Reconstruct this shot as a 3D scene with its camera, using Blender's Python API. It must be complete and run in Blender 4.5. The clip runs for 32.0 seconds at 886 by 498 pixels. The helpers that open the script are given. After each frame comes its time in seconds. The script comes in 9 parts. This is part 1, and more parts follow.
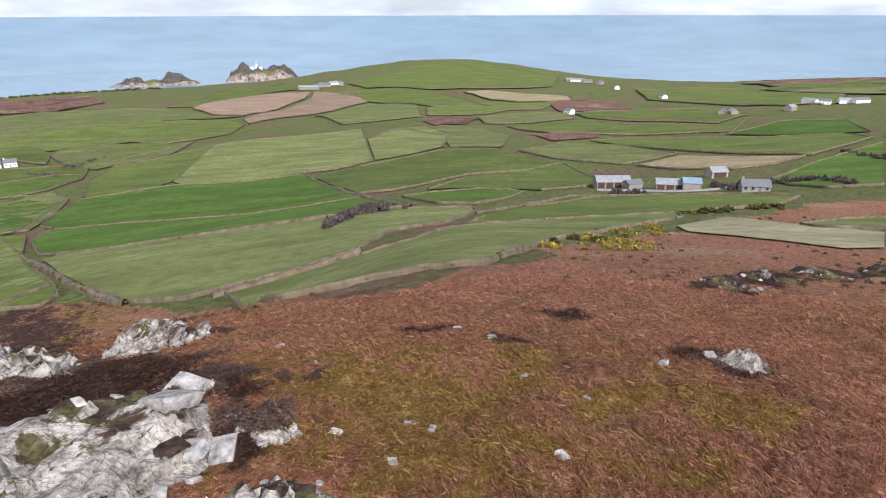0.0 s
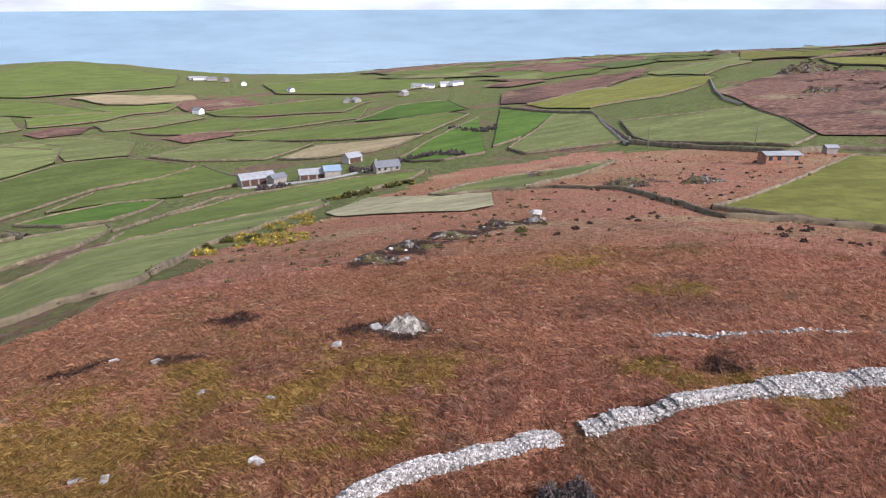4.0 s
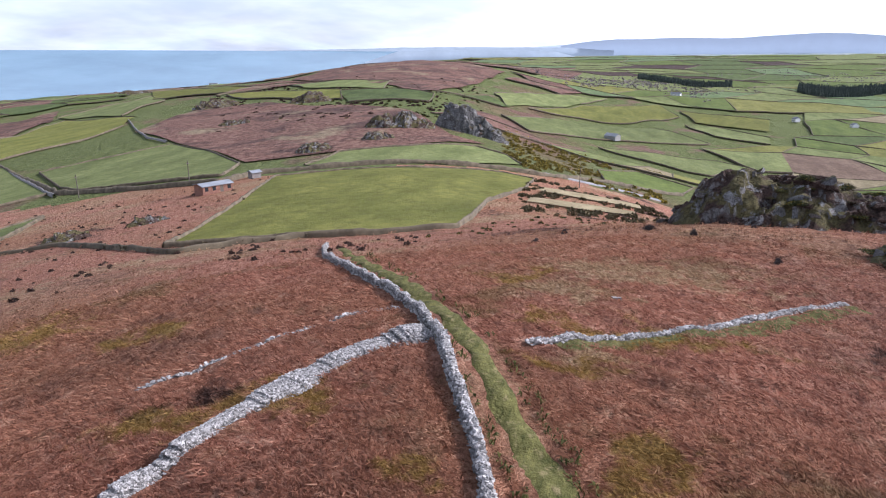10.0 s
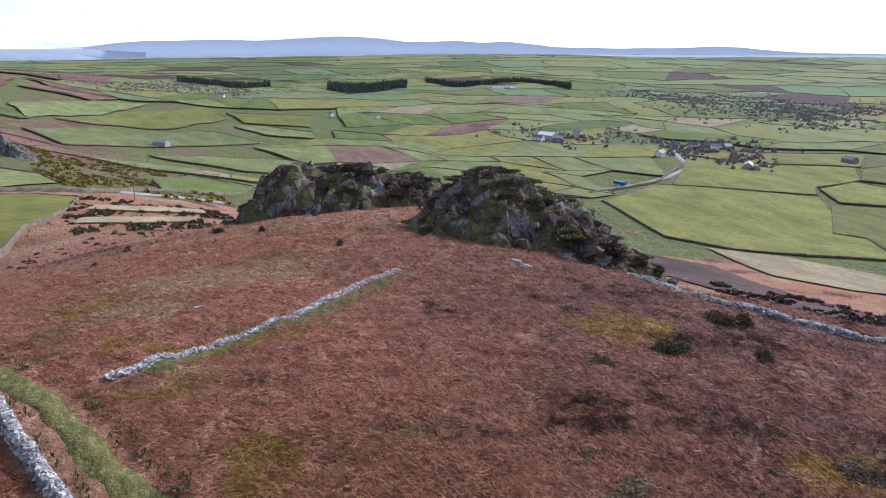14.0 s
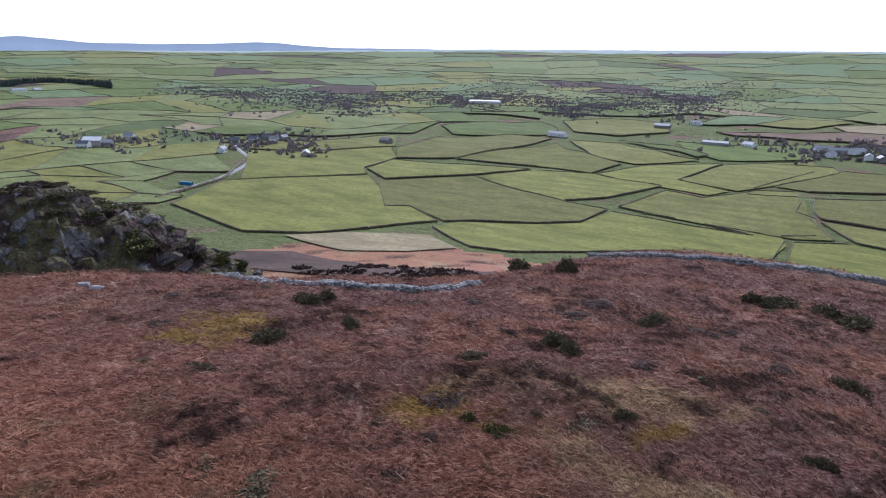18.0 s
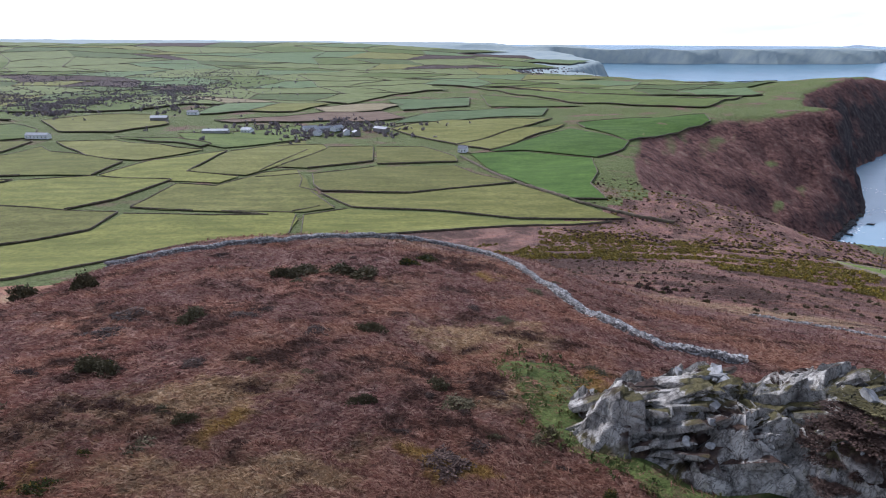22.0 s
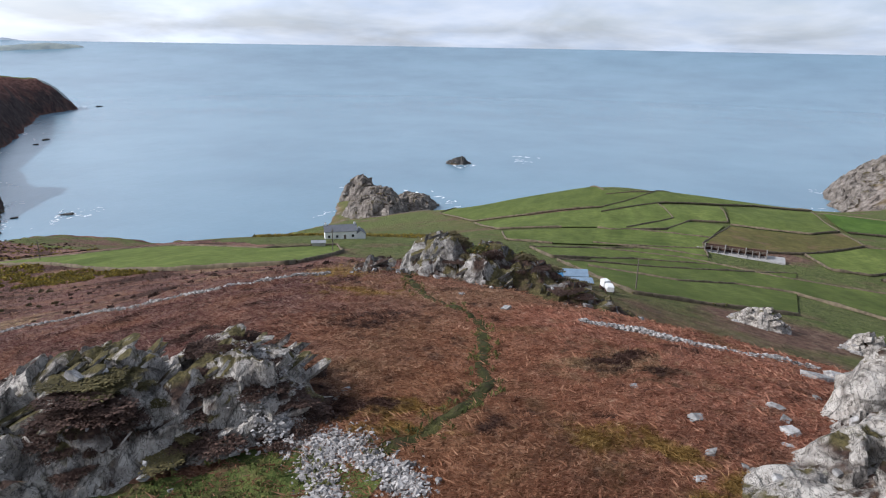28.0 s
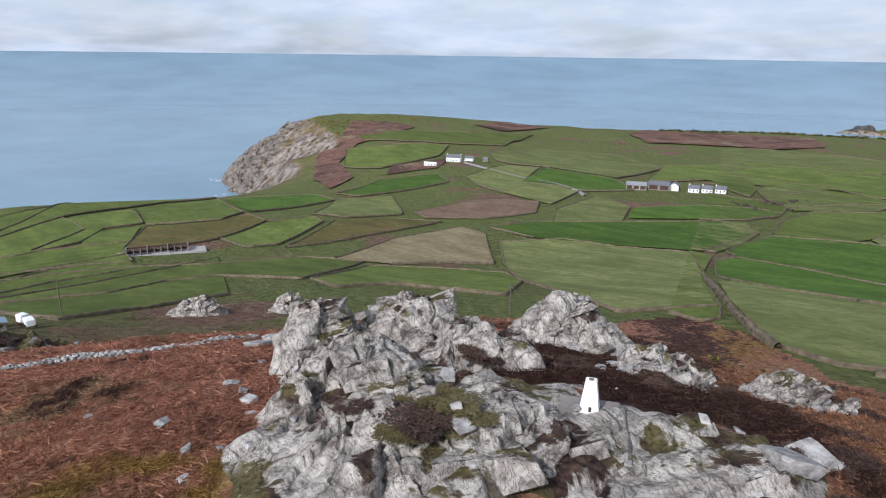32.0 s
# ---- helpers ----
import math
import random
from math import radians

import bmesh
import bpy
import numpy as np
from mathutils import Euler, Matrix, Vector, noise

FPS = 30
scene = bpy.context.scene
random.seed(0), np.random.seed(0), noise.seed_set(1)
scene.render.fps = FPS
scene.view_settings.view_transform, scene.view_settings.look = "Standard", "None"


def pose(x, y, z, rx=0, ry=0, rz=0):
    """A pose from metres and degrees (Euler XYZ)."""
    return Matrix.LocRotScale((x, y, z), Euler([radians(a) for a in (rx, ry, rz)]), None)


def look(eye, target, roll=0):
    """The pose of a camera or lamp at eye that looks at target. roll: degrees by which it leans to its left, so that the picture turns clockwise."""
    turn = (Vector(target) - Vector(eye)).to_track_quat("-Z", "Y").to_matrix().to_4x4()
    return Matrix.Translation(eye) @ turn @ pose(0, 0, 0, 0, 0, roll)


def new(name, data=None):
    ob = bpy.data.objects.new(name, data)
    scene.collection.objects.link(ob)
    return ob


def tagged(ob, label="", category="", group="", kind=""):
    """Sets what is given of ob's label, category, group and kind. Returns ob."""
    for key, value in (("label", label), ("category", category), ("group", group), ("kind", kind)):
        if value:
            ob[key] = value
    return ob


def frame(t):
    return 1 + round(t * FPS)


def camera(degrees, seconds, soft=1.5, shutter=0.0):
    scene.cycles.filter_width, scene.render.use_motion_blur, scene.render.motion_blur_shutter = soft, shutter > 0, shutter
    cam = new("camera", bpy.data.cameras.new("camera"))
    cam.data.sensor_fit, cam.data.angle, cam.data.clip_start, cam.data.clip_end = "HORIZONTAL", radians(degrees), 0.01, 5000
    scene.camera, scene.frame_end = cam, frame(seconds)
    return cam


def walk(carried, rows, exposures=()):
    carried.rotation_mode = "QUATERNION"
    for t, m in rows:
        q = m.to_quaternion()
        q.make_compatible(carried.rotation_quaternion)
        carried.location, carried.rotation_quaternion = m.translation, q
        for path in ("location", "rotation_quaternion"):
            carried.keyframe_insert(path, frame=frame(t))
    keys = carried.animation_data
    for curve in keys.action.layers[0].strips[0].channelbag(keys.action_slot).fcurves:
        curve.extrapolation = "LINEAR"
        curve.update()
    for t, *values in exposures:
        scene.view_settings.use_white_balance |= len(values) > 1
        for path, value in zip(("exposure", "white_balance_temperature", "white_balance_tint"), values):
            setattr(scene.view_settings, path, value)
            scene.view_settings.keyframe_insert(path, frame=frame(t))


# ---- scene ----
EYE = (0.0, 0.0, 225.0)


def heading(yaw, pitch, roll):
    return pose(*EYE) @ pose(0, 0, 0, 0, 0, yaw) @ pose(0, 0, 0, 90 + pitch) @ pose(0, 0, 0, 0, 0, roll)


# a drone that hovers over the hilltop and turns on the spot
cam = camera(66.65, 32.0, soft=1.1)
walk(cam, [
    (0.0, heading(-0.17, -19.49, -0.13)),
    (0.5, heading(-3.78, -19.37, -0.16)),
    (1.0, heading(-7.47, -19.51, -0.22)),
    (1.5, heading(-11.24, -19.61, -0.13)),
    (2.0, heading(-15.10, -19.71, -0.08)),
    (2.5, heading(-18.94, -19.74, -0.06)),
    (3.0, heading(-22.78, -19.67, -0.04)),
    (3.5, heading(-26.64, -19.81, -0.09)),
    (5.5, heading(-41.89, -19.91, -0.24)),
    (6.0, heading(-45.78, -19.88, -0.22)),
    (6.5, heading(-49.62, -19.88, -0.22)),
    (7.0, heading(-53.50, -19.90, -0.22)),
    (7.5, heading(-57.34, -19.59, -0.19)),
    (8.0, heading(-61.15, -18.43, -0.13)),
    (8.5, heading(-64.89, -17.07, -0.04)),
    (9.0, heading(-68.69, -16.85, 0.09)),
    (9.5, heading(-72.52, -16.79, 0.23)),
    (10.0, heading(-76.42, -16.69, 0.34)),
    (10.5, heading(-81.27, -16.64, 0.38)),
    (11.0, heading(-86.10, -16.58, 0.40)),
    (11.5, heading(-90.91, -16.56, 0.41)),
    (12.0, heading(-95.58, -16.56, 0.40)),
    (12.5, heading(-100.06, -16.49, 0.38)),
    (13.0, heading(-104.49, -16.39, 0.33)),
    (13.5, heading(-108.76, -16.34, 0.30)),
    (14.0, heading(-113.04, -16.34, 0.29)),
    (14.5, heading(-117.32, -16.33, 0.21)),
    (16.5, heading(-134.91, -16.53, 0.07)),
    (17.0, heading(-139.50, -16.54, 0.07)),
    (17.5, heading(-144.25, -16.55, 0.09)),
    (18.0, heading(-149.04, -16.56, 0.11)),
    (18.5, heading(-153.89, -16.61, 0.11)),
    (19.0, heading(-158.75, -16.72, 0.10)),
    (19.5, heading(-163.63, -16.80, 0.13)),
    (20.0, heading(-168.56, -16.87, 0.14)),
    (20.5, heading(-173.68, -17.03, 0.17)),
    (21.0, heading(-178.98, -17.16, 0.19)),
    (21.5, heading(-184.24, -17.25, 0.24)),
    (22.0, heading(-189.53, -17.27, 0.22)),
    (22.5, heading(-194.85, -17.29, 0.16)),
    (23.0, heading(-200.15, -17.25, 0.07)),
    (23.5, heading(-205.57, -17.30, 0.06)),
    (24.0, heading(-211.06, -17.34, 0.11)),
    (24.5, heading(-216.54, -17.35, 0.20)),
    (25.0, heading(-222.06, -17.37, 0.34)),
    (25.5, heading(-227.65, -17.38, 0.59)),
    (27.5, heading(-250.22, -17.13, 0.94)),
    (28.0, heading(-256.22, -17.06, 0.99)),
    (28.5, heading(-262.34, -16.92, 1.09)),
    (29.0, heading(-268.32, -16.81, 1.11)),
    (29.5, heading(-274.35, -16.77, 1.13)),
    (30.0, heading(-280.35, -16.62, 1.09)),
    (30.5, heading(-286.35, -16.56, 1.12)),
    (31.0, heading(-292.40, -16.52, 0.99)),
    (31.5, heading(-298.45, -16.43, 0.89)),
    (32.0, heading(-304.46, -16.38, 0.76)),
], exposures=[(0.0, 0.40, 6140, 16), (2.5, 0.53, 6140, 18), (5.0, 0.55, 6060, 19), (7.5, 0.61, 5960, 20), (9.0, 0.48, 5800, 19), (13.0, 0.34, 5520, 19), (17.0, 0.06, 5330, 18), (20.0, 0.06, 5330, 17), (25.0, 0.12, 5820, 15), (28.0, -0.05, 5920, 13), (31.0, -0.08, 5870, 13), (32.0, -0.08, 5870, 13)])

# ---- daylight: thin bright cloud, the sun low behind it to the south ----
SUN_AZ, SUN_EL = 158.0, 36.0
world = bpy.data.worlds.new("sky")
scene.world = world
world.use_nodes = True
wn, wl = world.node_tree.nodes, world.node_tree.links
wn.clear()


def wnode(kind, **values):
    n = wn.new(kind)
    for k, v in values.items():
        n.inputs[k].default_value = v
    return n


w_out, w_bg = wnode("ShaderNodeOutputWorld"), wnode("ShaderNodeBackground", Strength=1.0)
w_sky = wnode("ShaderNodeTexSky")
w_sky.sky_type, w_sky.sun_disc = "NISHITA", False
w_sky.sun_elevation, w_sky.sun_rotation = radians(SUN_EL), radians(SUN_AZ)
w_sky.altitude, w_sky.dust_density, w_sky.air_density = 200, 1.5, 1.0
w_scale = wn.new("ShaderNodeVectorMath")
w_scale.operation = "SCALE"
w_scale.inputs["Scale"].default_value = 0.10
w_co, w_sep, w_div = wnode("ShaderNodeTexCoord"), wnode("ShaderNodeSeparateXYZ"), wn.new("ShaderNodeVectorMath")
w_div.operation = "DIVIDE"
w_lift, w_comb = wn.new("ShaderNodeMath"), wnode("ShaderNodeCombineXYZ")
w_lift.operation, w_lift.inputs[1].default_value = "ADD", 0.22
w_noise = wnode("ShaderNodeTexNoise", Scale=1.3, Detail=5.0, Roughness=0.52, Distortion=0.3)
w_ramp = wnode("ShaderNodeMapRange")
for k, v in (("From Min", 0.34), ("From Max", 0.62), ("To Min", 0.55), ("To Max", 1.0)):
    w_ramp.inputs[k].default_value = v
# the cloud thins towards the zenith
w_thin, w_cover = wnode("ShaderNodeMapRange"), wn.new("ShaderNodeMath")
for k, v in (("From Min", 0.06), ("From Max", 0.75), ("To Min", 1.0), ("To Max", 0.30)):
    w_thin.inputs[k].default_value = v
w_cover.operation = "MULTIPLY"
w_noise2 = wnode("ShaderNodeTexNoise", Scale=3.4, Detail=4.0, Roughness=0.5)
w_cloud = wnode("ShaderNodeValToRGB")
w_cloud.color_ramp.elements[0].position, w_cloud.color_ramp.elements[0].color = 0.34, (0.67, 0.75, 0.86, 1)
w_cloud.color_ramp.elements[1].position, w_cloud.color_ramp.elements[1].color = 0.66, (0.80, 0.85, 0.91, 1)
# glow of the veiled sun
w_dot, w_glow = wn.new("ShaderNodeVectorMath"), wnode("ShaderNodeMapRange")
w_dot.operation = "DOT_PRODUCT"
sun_way = Vector((math.sin(radians(SUN_AZ)) * math.cos(radians(SUN_EL)), math.cos(radians(SUN_AZ)) * math.cos(radians(SUN_EL)), math.sin(radians(SUN_EL))))
w_dot.inputs[1].default_value = sun_way
for k, v in (("From Min", 0.0), ("From Max", 1.0), ("To Min", 0.0), ("To Max", 1.4)):
    w_glow.inputs[k].default_value = v
w_gadd, w_mix = wn.new("ShaderNodeVectorMath"), wnode("ShaderNodeMix")
w_gadd.operation = "MULTIPLY_ADD"
w_gadd.inputs[1].default_value = (1.0, 0.98, 0.94)
w_mix.data_type = "RGBA"
for a, b in ((w_co.outputs["Generated"], w_sep.inputs[0]), (w_sep.outputs["Z"], w_lift.inputs[0]), (w_lift.outputs[0], w_comb.inputs[0]),
             (w_lift.outputs[0], w_comb.inputs[1]), (w_lift.outputs[0], w_comb.inputs[2]), (w_co.outputs["Generated"], w_div.inputs[0]),
             (w_comb.outputs[0], w_div.inputs[1]), (w_div.outputs[0], w_noise.inputs["Vector"]), (w_div.outputs[0], w_noise2.inputs["Vector"]),
             (w_noise.outputs["Fac"], w_ramp.inputs["Value"]), (w_noise2.outputs["Fac"], w_cloud.inputs[0]),
             (w_co.outputs["Generated"], w_dot.inputs[0]), (w_dot.outputs["Value"], w_glow.inputs["Value"]),
             (w_glow.outputs[0], w_gadd.inputs[0]), (w_cloud.outputs[0], w_gadd.inputs[2]),
             (w_sky.outputs[0], w_scale.inputs[0]), (w_sep.outputs["Z"], w_thin.inputs["Value"]), (w_thin.outputs[0], w_cover.inputs[1]),
             (w_ramp.outputs[0], w_cover.inputs[0]), (w_cover.outputs[0], w_mix.inputs["Factor"]),
             (w_scale.outputs[0], w_mix.inputs[6]), (w_gadd.outputs[0], w_mix.inputs[7]),
             (w_mix.outputs[2], w_bg.inputs["Color"]), (w_bg.outputs[0], w_out.inputs["Surface"])):
    wl.new(a, b)
sun = new("sun", bpy.data.lights.new("sun", "SUN"))
sun.data.energy, sun.data.angle, sun.data.color = 4.1, radians(1.5), (1.0, 0.965, 0.92)
sun.matrix_world = look((0, 0, 400), Vector((0, 0, 400)) - sun_way)
scene.view_settings.exposure = 0.0


# ---- materials ----
class Mat:
    """A small builder of node materials in world or object metres."""

    def __init__(self, name, rough=0.85, metal=0.0, spec=0.3, space="Position"):
        self.m = bpy.data.materials.new(name)
        self.m.use_nodes = True
        self.n, self.l = self.m.node_tree.nodes, self.m.node_tree.links
        self.b = self.n["Principled BSDF"]
        self.b.inputs["Roughness"].default_value, self.b.inputs["Metallic"].default_value = rough, metal
        self.b.inputs["Specular IOR Level"].default_value = spec
        if space == "Position":
            self.co = self.n.new("ShaderNodeNewGeometry").outputs["Position"]
        else:
            self.co = self.n.new("ShaderNodeTexCoord").outputs[space]

    def noise(self, size, detail=4.0, rough=0.55, stretch=None, distort=0.0):
        n = self.n.new("ShaderNodeTexNoise")
        n.inputs["Scale"].default_value, n.inputs["Detail"].default_value = 1.0 / size, detail
        n.inputs["Roughness"].default_value, n.inputs["Distortion"].default_value = rough, distort
        self.l.new(self.scaled(stretch) if stretch else self.co, n.inputs["Vector"])
        return n.outputs["Fac"]

    def scaled(self, stretch, turn=0.0):
        n = self.n.new("ShaderNodeMapping")
        n.inputs["Scale"].default_value, n.inputs["Rotation"].default_value = stretch, (0, 0, radians(turn))
        self.l.new(self.co, n.inputs["Vector"])
        return n.outputs[0]

    def cells(self, size, feature="F1", out="Distance"):
        n = self.n.new("ShaderNodeTexVoronoi")
        n.feature = feature
        n.inputs["Scale"].default_value = 1.0 / size
        self.l.new(self.co, n.inputs["Vector"])
        return n.outputs[out]

    def ramp(self, fac, *stops):
        n = self.n.new("ShaderNodeValToRGB")
        e = n.color_ramp.elements
        while len(e) < len(stops):
            e.new(0.5)
        for el, (p, c) in zip(e, stops):
            el.position, el.color = p, (*c, 1) if len(c) == 3 else c
        self.l.new(fac, n.inputs[0])
        return n.outputs[0]

    def step(self, fac, lo, hi, a=0.0, b=1.0):
        n = self.n.new("ShaderNodeMapRange")
        for k, v in (("From Min", lo), ("From Max", hi), ("To Min", a), ("To Max", b)):
            n.inputs[k].default_value = v
        self.l.new(fac, n.inputs["Value"])
        return n.outputs[0]

    def maths(self, op, a, b):
        n = self.n.new("ShaderNodeMath")
        n.operation = op
        for k, v in enumerate((a, b)):
            if isinstance(v, (int, float)):
                n.inputs[k].default_value = v
            else:
                self.l.new(v, n.inputs[k])
        return n.outputs[0]

    def mix(self, fac, a, b, mode="MIX"):
        n = self.n.new("ShaderNodeMix")
        n.data_type, n.blend_type = "RGBA", mode
        for v, slot in ((fac, n.inputs[0]), (a, n.inputs[6]), (b, n.inputs[7])):
            if isinstance(v, (int, float)):
                slot.default_value = v
            elif isinstance(v, tuple):
                slot.default_value = (*v, 1)
            else:
                self.l.new(v, slot)
        return n.outputs[2]

    def upness(self):
        g, s = self.n.new("ShaderNodeNewGeometry"), self.n.new("ShaderNodeSeparateXYZ")
        self.l.new(g.outputs["Normal"], s.inputs[0])
        return s.outputs["Z"]

    def level(self):
        s = self.n.new("ShaderNodeSeparateXYZ")
        self.l.new(self.co, s.inputs[0])
        return s.outputs["Z"]

    def chance(self):
        return self.n.new("ShaderNodeObjectInfo").outputs["Random"]

    def island(self):
        return self.n.new("ShaderNodeNewGeometry").outputs["Random Per Island"]

    def vary(self, colour, by, amount=0.5):
        """Lighten and darken from piece to piece."""
        h = self.n.new("ShaderNodeHueSaturation")
        self.l.new(colour, h.inputs["Color"])
        self.l.new(self.step(by, 0, 1, 1 - amount, 1 + amount), h.inputs["Value"])
        return h.outputs[0]

    def bump(self, fac, depth, strength=1.0):
        n = self.n.new("ShaderNodeBump")
        n.inputs["Distance"].default_value, n.inputs["Strength"].default_value = depth, strength
        self.l.new(fac, n.inputs["Height"])
        if self.b.inputs["Normal"].is_linked:
            self.l.new(self.b.inputs["Normal"].links[0].from_socket, n.inputs["Normal"])
        self.l.new(n.outputs[0], self.b.inputs["Normal"])
        return self

    def done(self, colour=None, rough=None):
        if isinstance(colour, tuple):
            self.b.inputs["Base Color"].default_value = (*colour, 1)
        elif colour is not None:
            self.l.new(colour, self.b.inputs["Base Color"])
        if rough is not None:
            self.l.new(rough, self.b.inputs["Roughness"])
        return self.m


def moor_material(blades=False):
    """Dead bracken, straw-coloured grass, heath and dark heather in drifts; blades: the standing fronds."""
    k = Mat("bracken_blades" if blades else "bracken_moor", rough=0.95, spec=0.1)
    if blades:
        tuft = k.step(k.island(), 0, 1, 0.16, 0.78)
    else:
        fronds = k.mix(0.5, k.noise(0.16, 8, 0.80, stretch=(1, 1, 0.5)), k.noise(0.75, 8, 0.78))
        tuft = k.step(fronds, 0.37, 0.63)
    red = k.ramp(tuft, (0.0, (0.067, 0.025, 0.017)), (0.35, (0.303, 0.131, 0.084)), (0.65, (0.494, 0.241, 0.156)), (1.0, (0.690, 0.454, 0.306)))
    rust = k.ramp(tuft, (0.0, (0.062, 0.025, 0.015)), (0.35, (0.270, 0.125, 0.069)), (0.65, (0.449, 0.230, 0.131)), (1.0, (0.662, 0.433, 0.269)))
    straw = k.ramp(tuft, (0.0, (0.090, 0.049, 0.026)), (0.5, (0.387, 0.249, 0.139)), (1.0, (0.690, 0.517, 0.324)))
    green = k.ramp(tuft, (0.0, (0.034, 0.021, 0.009)), (0.5, (0.179, 0.118, 0.049)), (1.0, (0.359, 0.264, 0.121)))
    dark = k.ramp(tuft, (0.0, (0.034, 0.016, 0.012)), (0.5, (0.174, 0.088, 0.060)), (1.0, (0.359, 0.211, 0.148)))
    big, mid, mid2, fine = k.noise(34, 5, 0.6), k.noise(8.5, 6, 0.65, distort=0.8), k.noise(15, 6, 0.68), k.noise(3.2, 5, 0.6)
    c = k.mix(k.step(k.noise(55, 3, 0.5), 0.44, 0.56), red, rust)
    c = k.mix(k.step(big, 0.55, 0.66, 0, 0.6), c, straw)
    c = k.mix(k.step(fine, 0.58, 0.70, 0, 0.55), c, straw)
    c = k.mix(k.step(mid, 0.58, 0.66, 0, 0.6), c, green)
    c = k.mix(k.step(mid2, 0.58, 0.68, 0, 0.5), c, dark)
    c = k.mix(k.step(k.noise(4.2, 6, 0.7, distort=1.0), 0.56, 0.68, 0, 0.5), c, dark)
    c = k.mix(k.step(k.noise(1.6, 5, 0.65), 0.60, 0.70, 0, 0.6), c, dark)
    # where heather, green-gold grass and straw lie
    lie = k.n.new("ShaderNodeAttribute")
    lie.attribute_name = "plants"
    parts_ = k.n.new("ShaderNodeSeparateColor")
    k.l.new(lie.outputs["Color"], parts_.inputs[0])
    rag = k.step(k.noise(1.1, 5, 0.7), 0.35, 0.65, -0.3, 0.3)
    heather = k.ramp(tuft, (0.0, (0.020, 0.010, 0.008)), (0.5, (0.074, 0.040, 0.030)), (1.0, (0.200, 0.122, 0.092)))
    gold = k.ramp(tuft, (0.0, (0.063, 0.033, 0.011)), (0.5, (0.305, 0.184, 0.056)), (1.0, (0.575, 0.389, 0.145)))
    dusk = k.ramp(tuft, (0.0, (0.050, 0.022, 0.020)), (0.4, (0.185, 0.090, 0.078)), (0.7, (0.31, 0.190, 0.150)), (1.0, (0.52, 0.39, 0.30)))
    # alpha mixes in a darker purple-brown tone on the southern side
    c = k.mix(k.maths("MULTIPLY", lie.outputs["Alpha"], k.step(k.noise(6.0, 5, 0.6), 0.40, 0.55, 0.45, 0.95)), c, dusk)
    for slot, colour in (("Blue", straw), ("Green", gold), ("Red", heather)):
        c = k.mix(k.step(k.maths("ADD", parts_.outputs[slot], rag), 0.32, 0.68), c, colour)
    if not blades:
        k.bump(k.noise(0.25, 8, 0.78), 0.5).bump(k.noise(1.4, 7, 0.72), 1.1)
        return k.done(c)
    # light shines through the thin dead stalks
    m = k.done(c)
    thin, both = k.n.new("ShaderNodeBsdfTranslucent"), k.n.new("ShaderNodeMixShader")
    k.l.new(c, thin.inputs["Color"])
    both.inputs[0].default_value = 0.5
    k.l.new(k.b.outputs[0], both.inputs[1])
    k.l.new(thin.outputs[0], both.inputs[2])
    k.l.new(both.outputs[0], k.n["Material Output"].inputs["Surface"])
    return m


def rough_ground_material(name, pale):
    """Land between the fields, bracken on the slopes, bare rock where it is steep."""
    k = Mat(name, rough=0.95, spec=0.1)
    tuft = k.noise(2.2, 7, 0.68)
    brown = k.ramp(tuft, (0.3, (0.07, 0.042, 0.030)), (0.5, (0.175, 0.105, 0.074)), (0.72, (0.29, 0.20, 0.135)))
    green = k.ramp(tuft, (0.3, (0.064, 0.078, 0.024)), (0.5, (0.122, 0.140, 0.045)), (0.72, (0.19, 0.20, 0.075)))
    c = k.mix(k.step(k.noise(60, 5, 0.6), 0.36, 0.46), brown, green)
    slope = k.ramp(k.mix(0.5, k.noise(40, 9, 0.78), k.noise(7, 7, 0.7)), (0.40, (0.038, 0.019, 0.016)), (0.48, (0.130, 0.060, 0.047)), (0.55, (0.20, 0.100, 0.076)), (0.62, (0.28, 0.18, 0.13)))
    if pale:
        slope = k.ramp(k.noise(26, 7, 0.66), (0.35, (0.10, 0.075, 0.035)), (0.5, (0.17, 0.12, 0.06)), (0.66, (0.24, 0.19, 0.10)))
        rock = k.ramp(k.noise(11, 8, 0.7, stretch=(1, 1, 0.35)), (0.36, (0.035, 0.030, 0.026)), (0.45, (0.17, 0.138, 0.112)), (0.56, (0.31, 0.265, 0.225)), (0.72, (0.45, 0.40, 0.35)))
    else:
        rock = k.ramp(k.noise(9, 9, 0.78, stretch=(1, 1, 0.35)), (0.32, (0.018, 0.014, 0.014)), (0.5, (0.060, 0.042, 0.038)), (0.62, (0.105, 0.078, 0.068)), (0.78, (0.24, 0.20, 0.175)))
    c = k.mix(k.step(k.upness(), 0.975, 0.93), c, slope)
    c = k.mix(k.step(k.maths("ADD", k.upness(), k.step(k.noise(30, 6, 0.7), 0.3, 0.7, -0.10, 0.10)), 0.93 if pale else 0.76, 0.84 if pale else 0.62), c, rock)
    k.bump(k.noise(2.5, 7, 0.7), 1.2).bump(k.noise(16, 7, 0.68), 7.0)
    return k.done(c)


def sea_material():
    k = Mat("sea_water", rough=0.25, spec=0.5)
    c = k.ramp(k.noise(420, 5, 0.6), (0.35, (0.130, 0.218, 0.275)), (0.65, (0.170, 0.278, 0.340)))
    k.bump(k.noise(9, 5, 0.6), 0.5, 0.5).bump(k.noise(60, 4, 0.6, stretch=(1, 2.5, 1)), 1.6, 0.4)
    return k.done(c)


